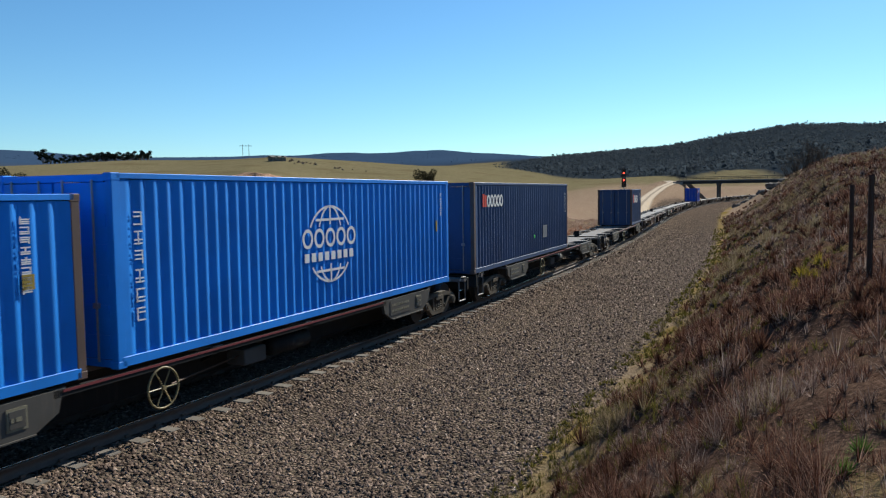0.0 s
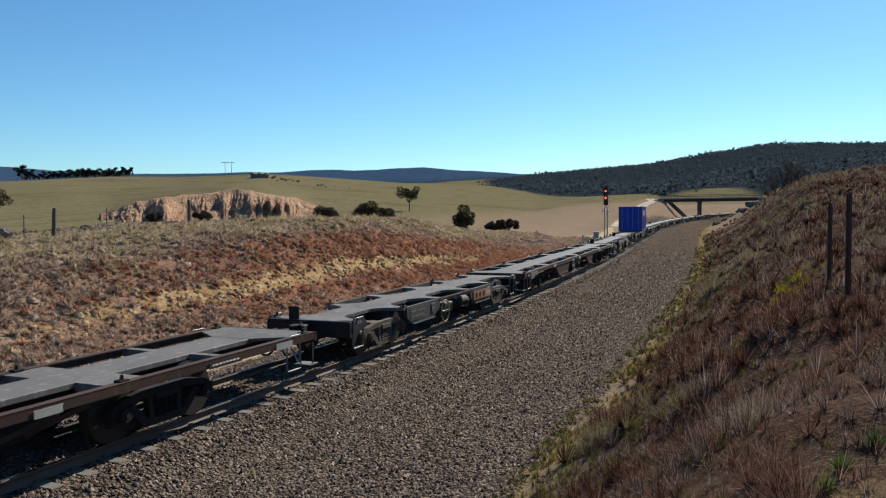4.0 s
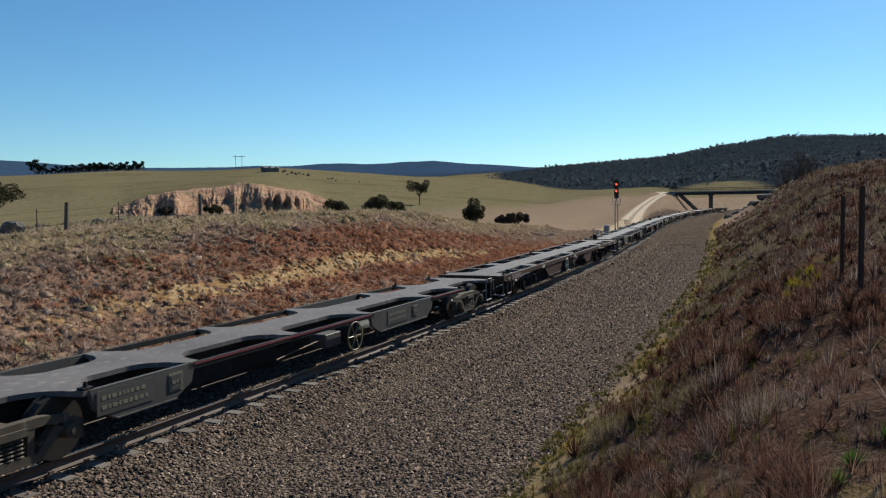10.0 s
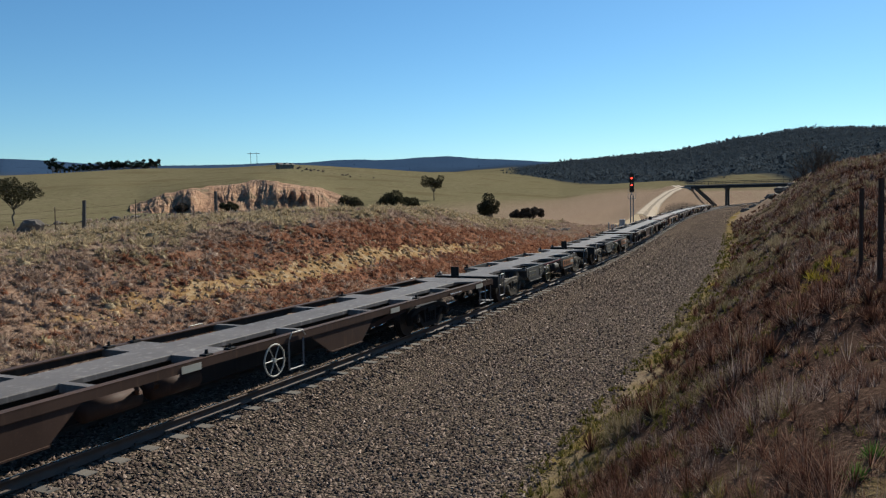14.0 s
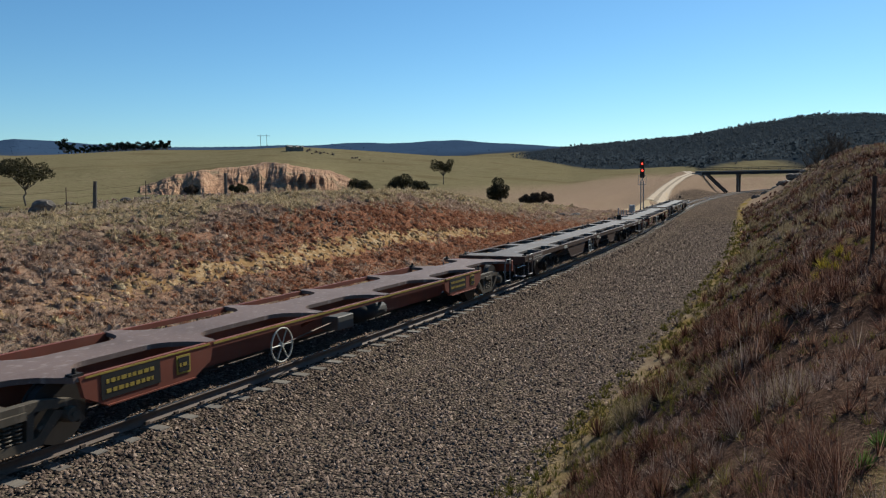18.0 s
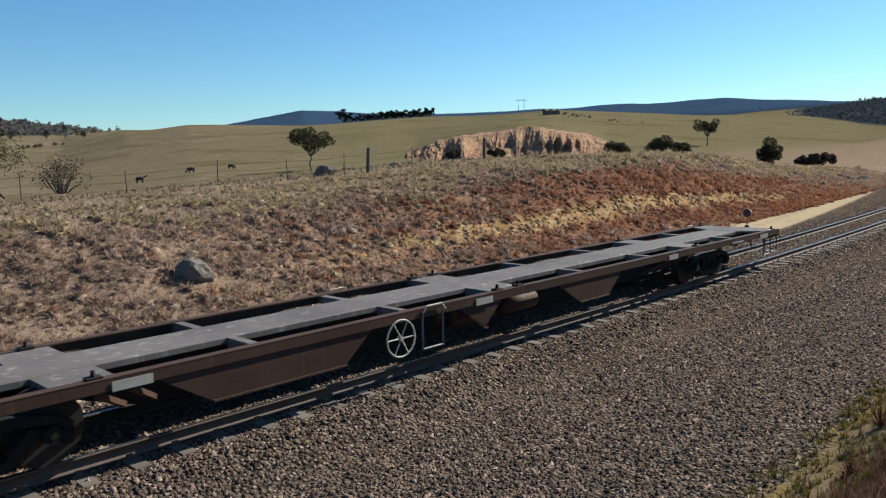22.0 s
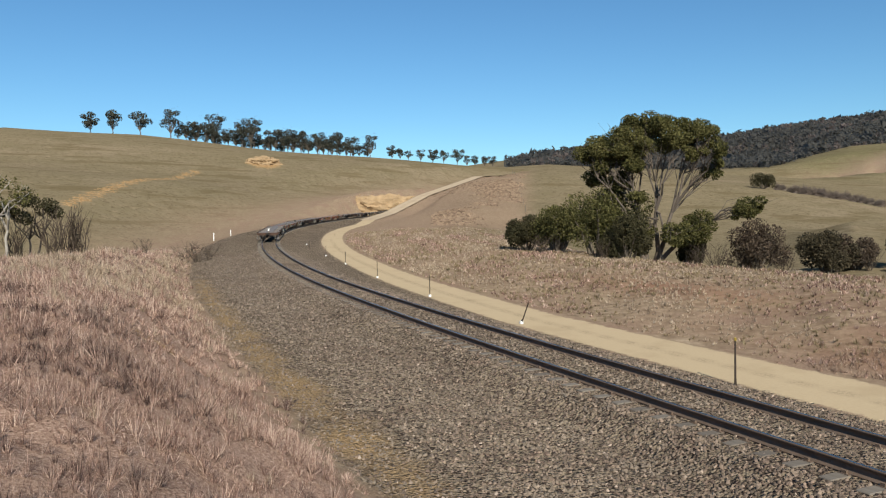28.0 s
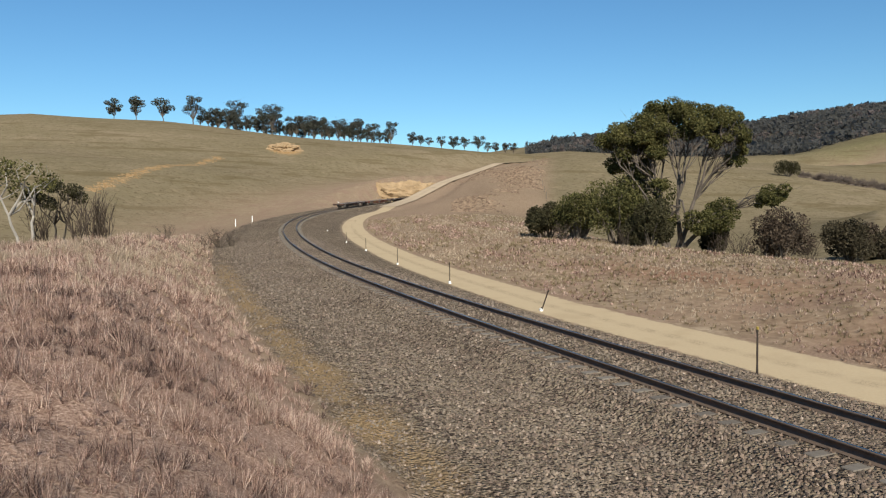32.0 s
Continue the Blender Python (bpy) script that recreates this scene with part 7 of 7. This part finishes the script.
def signal():
    sg = thing("railway_signal", "tall colour-light railway signal showing red", "railway signal", m=place(93, 3.5))
    b = bmesh.new()
    for y in (-0.16, 0.16):
        tube(b, (0, y, -0.2), (0, y, 4.0), 0.055, n=8)
    for k in range(13):
        tube(b, (0, -0.16, 0.3 + k * 0.29), (0, 0.16, 0.3 + k * 0.29), 0.02, n=5)
    tube(b, (0, 0, 4.0), (0, 0, 6.4), 0.06, n=8)
    part("mast", b, M["galvanised"], sg, "galvanised steel mast with rungs")
    b = bmesh.new()
    for y in (-0.45, 0.45):
        tube(b, (0.1, y, 3.6), (0.1, y, 4.6), 0.02, n=5)
    for z in (3.6, 4.1, 4.6):
        tube(b, (0.1, -0.45, z), (0.1, 0.45, z), 0.02, n=5)
    box(b, -0.25, 0.35, -0.45, 0.45, 3.55, 3.6)
    part("platform", b, M["galvanised"], sg, "small railed service platform")
    red_glow = Graph("lit_red_lens", 0.3)
    red_glow.p.inputs["Emission Color"].default_value = (1.0, 0.05, 0.03, 1)
    red_glow.p.inputs["Emission Strength"].default_value = 3
    M["lamp_red"] = red_glow.done((0.4, 0.02, 0.02))
    for z, lit in ((5.95, 1), (4.85, 0)):
        hd = part("signal_head", soft_box(-0.09, 0.09, -0.26, 0.26, z - 0.55, z + 0.55, 0.06, 2), M["black_iron"], sg, "black backboard with hooded lenses")
        for k, dz in enumerate((0.3, 0.0, -0.3)):
            b = tube(bmesh.new(), (-0.12, 0, z + dz), (-0.09, 0, z + dz), 0.10, n=14)
            part("lens", b, M["lamp_red"] if (lit and k == 1) or (not lit and k == 0) else M["glass_dark"], hd, "glowing red lens" if (lit and k == 1) else "")
            b = tube(bmesh.new(), (-0.30, 0, z + dz + 0.02), (-0.09, 0, z + dz), 0.13, 0.12, 12, False)
            part("hood", b, M["black_iron"], hd)
    # relay cabinet and posts beside it
    for s, o, h in ((82, 4.3, 1.0), (83.4, 4.8, 1.2), (80.5, 3.9, 1.1), (85, 4.2, 0.9)):
        w = thing("cable_post", "short grey cable marker post", "marker post", m=place(s, o))
        part("post", soft_box(-0.06, 0.06, -0.06, 0.06, -0.1, h, 0.01), M["galvanised"], w)
    c = thing("relay_cabinet", "small grey steel relay cabinet beside the signal", "cabinet", m=place(96, 5.0))
    part("body", soft_box(-0.4, 0.4, -0.3, 0.3, 0.05, 1.1, 0.02), M["galvanised"], c)
    part("plinth", box(bmesh.new(), -0.45, 0.45, -0.35, 0.35, -0.15, 0.05), M["concrete"], c)


def bridge():
    br = thing("road_bridge", "dark steel girder road bridge over the railway", "bridge", m=Matrix())
    p, h = on_line(246), heading(246)
    br.matrix_world = Matrix.Translation(p) @ Matrix.Rotation(h - 0.02, 4, "Z")
    part("deck", soft_box(-2.6, 2.6, -21, 14.5, 5.75, 6.05, 0.03), M["concrete"], br, "weathered concrete deck")
    for x in (-2.2, 2.2):
        b = box(bmesh.new(), x - 0.12, x + 0.12, -21, 14.5, 4.95, 5.0)
        box(b, x - 0.03, x + 0.03, -21, 14.5, 5.0, 5.7)
        box(b, x - 0.15, x + 0.15, -21, 14.5, 5.7, 5.75)
        part("girder", b, M["black_iron"], br, "dark painted steel girder")
        b = bmesh.new()
        for y in np.arange(-20.5, 14.5, 2.0):
            box(b, x * 1.15 - 0.04, x * 1.15 + 0.04, y - 0.05, y + 0.05, 6.05, 7.0)
        for z in (6.5, 6.95):
            box(b, x * 1.15 - 0.03, x * 1.15 + 0.03, -21, 14.5, z, z + 0.08)
        part("parapet", b, M["black_iron"], br, "railed parapet")
    for y in (2.6, -11.5):
        for x in (-1.9, 1.9):
            part("pier_column", soft_box(x - 0.3, x + 0.3, y - 0.3, y + 0.3, -0.6, 4.7, 0.04), M["timber"], br)
        part("pier_cap", soft_box(-2.6, 2.6, y - 0.4, y + 0.4, 4.6, 4.95, 0.03), M["timber"], br)
    b = bmesh.new()
    for x in (-1.9, 1.9):
        tube(b, (x, 6.0, -0.3), (x, 11.5, 5.0), 0.35, n=6)
    part("raking_strut", b, M["timber"], br, "dark raking end trestle")
    part("abutment", soft_box(-2.8, 2.8, 12.6, 15.5, -0.5, 5.6, 0.05), M["concrete"], br)


def clay_bank():
    """An old clay pit cut into the pasture hill: a gentle rilled face, steep in its deepest part."""
    nb, nz = 420, 60
    bear = np.linspace(22.6, 7.4, nb)
    lift = np.interp(bear, [7.4, 8.2, 9.4, 10.7, 12.2, 13.9, 15.5, 17.2, 19.0, 20.6, 22.6], [-0.1, 0.35, 0.85, 1.05, 1.3, 1.58, 1.25, 1.15, 0.95, 0.6, -0.1])
    deep = np.exp(-((bear - 10.9) / 1.7) ** 4) * (0.85 + 0.15 * np.sin(bear * 9)) + 0.8 * np.exp(-((bear - 18.6) / 0.6) ** 2) + 0.5 * np.exp(-((bear - 14.6) / 0.35) ** 2)
    V, face = [], []
    for b, e, c in zip(bear, lift, deep):
        r0 = 128 + 3 * math.sin(b * 0.9) + 1.5 * math.sin(b * 2.3)
        run = 24.0
        x, y = -math.sin(radians(b)) * r0, math.cos(radians(b)) * r0
        z0 = ground_at(x, y) - 0.5
        zt = 3.7 + (r0 + run) * math.tan(radians(e)) + 0.25 * noise.noise(Vector((b * 1.7, 0, 0)))
        zt = max(zt, z0 + 0.3)
        for k in range(nz):
            t = k / (nz - 1)
            if t < 0.8:
                q = t / 0.8
                steep = q * 0.12 if q < 0.62 else 0.0744 + (q - 0.62) * 2.436
                r = r0 + run * (q * (1 - c) + steep * c) + c * 3
                tall = min(1.0, (zt - z0) / 4)
                wob = b + 0.35 * noise.noise(Vector((b * 1.3, q * 3.0, 5.0)))
                rill = 0.55 * noise.noise(Vector((wob * 1.6, q * 1.4, 0.0))) + 0.4 * abs(noise.noise(Vector((wob * 3.6, q * 2.2, 3.0)))) + 0.2 * noise.noise(Vector((wob * 8, q * 6, 7.0))) + 0.1 * noise.noise(Vector((wob * 16, q * 16, 1.0)))
                bench = 0.12 * math.sin(q * 19 + 1.3 * b)
                z = z0 + (zt - z0) * q + (rill * 1.15 + bench) * math.sin(math.pi * min(1, 0.08 + q * 0.9)) * tall
                face.append(1.0 if q > 0.12 else q * 8)
            else:
                q = (t - 0.8) / 0.2
                r = r0 + run + c * 3 + q * 30
                xx, yy = -math.sin(radians(b)) * r, math.cos(radians(b)) * r
                z = zt * (1 - q) + (ground_at(xx, yy) - 0.6) * q + 0.2 * math.sin(math.pi * q)
                face.append(max(0.0, 0.8 - q * 5))
            V.append((-math.sin(radians(b)) * r, math.cos(radians(b)) * r, z))
    i, j = np.meshgrid(np.arange(nb - 1), np.arange(nz - 1), indexing="ij")
    f = np.stack([i * nz + j, (i + 1) * nz + j, (i + 1) * nz + j + 1, i * nz + j + 1], -1).reshape(-1, 4)
    g = Graph("pink_clay_face", 0.95, 0, 0.05)
    w = g.pos(True)
    clay = g.ramp(g.noise(0.35, w, 6, 0.7, (1, 1, 2.5)), (0.3, (0.12, 0.066, 0.042)), (0.44, (0.26, 0.15, 0.093)), (0.58, (0.37, 0.228, 0.142)), (0.75, (0.45, 0.31, 0.205)))
    scrub = g.ramp(g.noise(1.2, w, 4), (0.35, (0.10, 0.082, 0.05)), (0.65, (0.20, 0.16, 0.10)))
    turf = g.ramp(g.noise(0.4, w, 4), (0.35, (0.128, 0.105, 0.06)), (0.65, (0.185, 0.15, 0.086)))
    clay = g.mix(g.calc("MULTIPLY", g.step(g.noise(0.16, w, 5, 0.7), 0.52, 0.64), 0.8), clay, scrub)
    g.bump(g.noise(1.3, w, 7, 0.72, (1, 1, 0.5)), 1.0, 0.5)
    M["clay_face"] = g.done(g.mix(g.step(g.calc("ADD", g.attr("face"), g.calc("MULTIPLY", g.calc("SUBTRACT", g.noise(0.3, w, 4, 0.65), 0.5), 1.2)), 0.35, 0.6), turf, clay))
    me = mesh_arrays("clay_bank", V, f, M["clay_face"])
    at = me.attributes.new("face", "FLOAT", "POINT")
    at.data.foreach_set("value", np.array(face, np.float32))
    tagged(new("clay_bank", me), "eroded pink and orange clay pit cut into the pasture hill", "clay bank", kind="structure")


def earth_mound(bearing, r, wide, deep, high, seed, label):
    """A lumpy heap or cut of bare earth, sunk into the hillside."""
    x, y, z = polar(bearing, r)
    b = bmesh.new()
    bmesh.ops.create_icosphere(b, subdivisions=5, radius=1)
    for v in b.verts:
        n = 0.3 * noise.noise(v.co * 2.3 + Vector((seed, 0, 0))) + 0.2 * noise.noise(v.co * 6.1 + Vector((0, seed, 0))) + 0.12 * noise.noise(v.co * 15.0)
        v.co = Vector((v.co.x * wide / 2, v.co.y * deep / 2, v.co.z * high)) * (1 + n)
    ob = new("earth_mound", mesh_of(b, "earth_mound", M["bare_earth"]))
    ob.matrix_world = Matrix.Translation((x, y, z)) @ Matrix.Rotation(radians(bearing), 4, "Z")
    tagged(ob, label, "earth mound")


def boulder(name, m, size, seed, label):
    b = bmesh.new()
    bmesh.ops.create_icosphere(b, subdivisions=3, radius=1)
    for v in b.verts:
        n = noise.noise(v.co * 1.3 + Vector((seed, 0, 0))) * 0.35 + noise.noise(v.co * 3.1 + Vector((0, seed, 0))) * 0.12
        v.co = Vector((v.co.x * size[0], v.co.y * size[1], v.co.z * size[2])) * (1 + n)
    ob = new(name, mesh_of(b, name, M["boulder"]))
    ob.matrix_world = m
    return tagged(ob, label, "boulder")


def cow(bearing, r, turn, material, label, grazing=True):
    c = thing("cow", label, "cow", "grazing cattle", m=facing(bearing, r, 0.6, turn))
    b = bmesh.new()
    bmesh.ops.create_icosphere(b, subdivisions=2, radius=1)
    for v in b.verts:
        v.co = Vector((v.co.x * 0.85, v.co.y * 0.34, v.co.z * 0.40 + 1.0))
    part("body", b, material, c, "", True)
    for x in (-0.55, 0.5):
        for y in (-0.2, 0.2):
            part("leg", tube(bmesh.new(), (x, y, 0.85), (x, y, -0.05), 0.10, 0.06, 7), material, c)
    b = bmesh.new()
    head = (1.25, 0, 0.35) if grazing else (1.3, 0, 1.45)
    tube(b, (0.7, 0, 1.15), head, 0.2, 0.12, 8)
    bmesh.ops.create_icosphere(b, subdivisions=1, radius=0.17, matrix=Matrix.Translation((head[0] + 0.1, 0, head[2])))
    part("head", b, material, c)
    part("tail", tube(bmesh.new(), (-0.84, 0, 1.2), (-0.92, 0, 0.5), 0.03, 0.02, 5), material, c)


def house(bearing, r, turn, w, d, h, label, wall="house_wall", roof="house_roof"):
    hs = thing("house", label, "house", m=facing(bearing, r, 1.0, turn))
    part("wall", soft_box(-w / 2, w / 2, -d / 2, d / 2, -1, h, 0.02), M[wall], hs)
    b = prism(bmesh.new(), [(-d / 2 - 0.5, h), (d / 2 + 0.5, h), (0, h + d * 0.24)], -w / 2 - 0.4, w / 2 + 0.4, "yz")
    part("roof", b, M[roof], hs)
    for x in np.arange(-w / 2 + 1.5, w / 2 - 1, 3.0):
        part("window", box(bmesh.new(), x, x + 1.3, -d / 2 - 0.04, -d / 2 + 0.02, 0.9, 2.1), M["glass_dark"], hs)
    return hs


def fields():
    clay_bank()
    M["bare_earth"] = plain("bare_tan_earth", (0.27, 0.19, 0.112), 0.95, 0, 0.5, 0.35, 0.1, 0.9)
    earth_mound(136.9, 240, 30, 10, 5.6, 3, "bare tan cut of earth above the railway curve")
    earth_mound(135.3, 232, 11, 6, 1.5, 4, "small bare heap of pale earth beside the road")
    earth_mound(145.7, 335, 14, 7, 2.8, 5, "bare eroded pit of pale earth on the grassy hill")
    x, y, z = polar(28.7, 46)
    boulder("boulder", Matrix.Translation((x, y, z + 0.2)) @ Matrix.Rotation(0.5, 4, "X") @ Matrix.Rotation(0.6, 4, "Z"), (0.6, 0.4, 0.5), 2, "grey slab boulder leaning in the dry grass")
    p = on_line(11.7, 9.6)
    boulder("boulder", Matrix.Translation((p[0], p[1], ground_at(p[0], p[1]) + 0.12)), (0.5, 0.4, 0.38), 6, "dark grey boulder among heath on the cutting slope")
    for i in range(14):
        r = random.Random(i)
        x, y, z = polar(r.uniform(19, 33), r.uniform(55, 62))
        boulder("boulder", Matrix.Translation((x, y, z)), (r.uniform(0.2, 0.45), r.uniform(0.2, 0.4), r.uniform(0.12, 0.25)), 20 + i, "small grey stone in the paddock grass")
    for b, r, t, m, lab in ((41.3, 98, 20, "cow", "black cow standing in the pasture"), (37.9, 112, 200, "cow", "black cow grazing in the pasture"), (35.2, 122, 30, "cow", "black cow grazing by the fence"), (53.2, 100, 100, "cow_red", "dark brown cow near the gum trees"),
                            (50.0, 97, 10, "cow", "black cow under the gum tree"), (25.0, 430, 40, "cow", "far black cow on the hill"), (24.2, 440, 190, "cow", "far black cow on the hill"), (23.4, 425, 20, "cow", "far dark cow on the hill"), (71.5, 118, 0, "cow", "black cow in the lower paddock"), (72.6, 116, 170, "cow", "black calf in the lower paddock")):
        cow(b, r, t, M[m], lab, lab.split()[2] != "standing")
    sh = house(12.05, 330, 30, 6.5, 3.2, 1.5, "open-fronted farm shed on the pasture hill", "shed_wall", "shed_wall")
    sh.name = "farm_shed"
    for b, r, t, w, d, h in ((71.65, 640, 10, 14, 8, 3), (57.2, 700, 5, 16, 8, 3.2), (55.9, 720, 20, 12, 7, 3), (55.0, 690, -15, 18, 9, 4), (53.6, 720, 30, 13, 8, 3.2), (52.6, 700, 0, 15, 9, 3.4), (51.4, 760, 0, 12, 8, 3), (82.6, 620, 0, 9, 6, 2.6)):
        house(b, r, t, w * 0.7, d * 0.7, h * 0.8, "pale farmhouse with a sheet-metal roof in the valley")
    # twin-pole power line on the crest
    for b, r in ((14.2, 400),):
        pl = thing("power_pole", "tall twin-pole timber power line support", "power pole", m=facing(b, r))
        for x in (-1.5, 1.5):
            part("pole", tube(bmesh.new(), (x, 0, -0.5), (x, 0, 7 if r > 300 else 5), 0.12, 0.09, 7), M["timber"], pl)
        part("crossarm", box(bmesh.new(), -3, 3, -0.1, 0.1, 6.2, 6.4), M["timber"], pl)
    # paddock fence running up the spur
    f = thing("spur_fence", "wire fence with thin posts running up the dry spur", "fence")
    for k in range(15):
        x, y, z = polar(126.0 + 0.13 * k, 95 + k * 13)
        o = part("fence_post", tube(bmesh.new(), (0, 0, -0.3), (0, 0, 1.3), 0.06, 0.05, 5), M["timber"], f)
        o.location = (x, y, z)
    # bare bushes and tan rocks on the crest towards the bridge
    for i, (bb, rr, h) in enumerate(((-24.4, 112, 3.4), (-24.9, 108, 3.8), (-25.4, 104, 3.2), (-23.9, 116, 2.6), (-25.9, 100, 2.4))):
        bare_bush("bare_shrub", "leafless dark bush on the crest of the cutting", 140 + i, h, h * 1.3, facing(bb, rr))
    for i, (bb, rr, k) in enumerate(((-22.9, 118, 1.3), (-23.3, 115, 1.0), (-22.5, 121, 1.2), (-23.6, 113, 0.8), (-7.9, 88, 0.6), (-8.4, 90, 0.8), (-7.4, 89, 0.5))):
        x, y, z = polar(bb, rr)
        boulder("boulder", Matrix.Translation((x, y, z + 0.1)), (0.8 * k, 0.6 * k, 0.4 * k), 70 + i, "brown rock breaking out of the cutting's crest" if i < 4 else "dark rock on the grassy mound by the signal")
    # rocks at the toe of the bank near the bridge
    r = random.Random(8)
    for k in range(10):
        p = on_line(r.uniform(150, 200), -r.uniform(8, 13))
        boulder("boulder", Matrix.Translation((p[0], p[1], ground_at(p[0], p[1]) + 0.1)), (r.uniform(0.4, 1.0), r.uniform(0.3, 0.8), r.uniform(0.3, 0.6)), 50 + k, "brown cutting rock beside the line")


fence()
markers()
signal()
bridge()
fields()


motions()
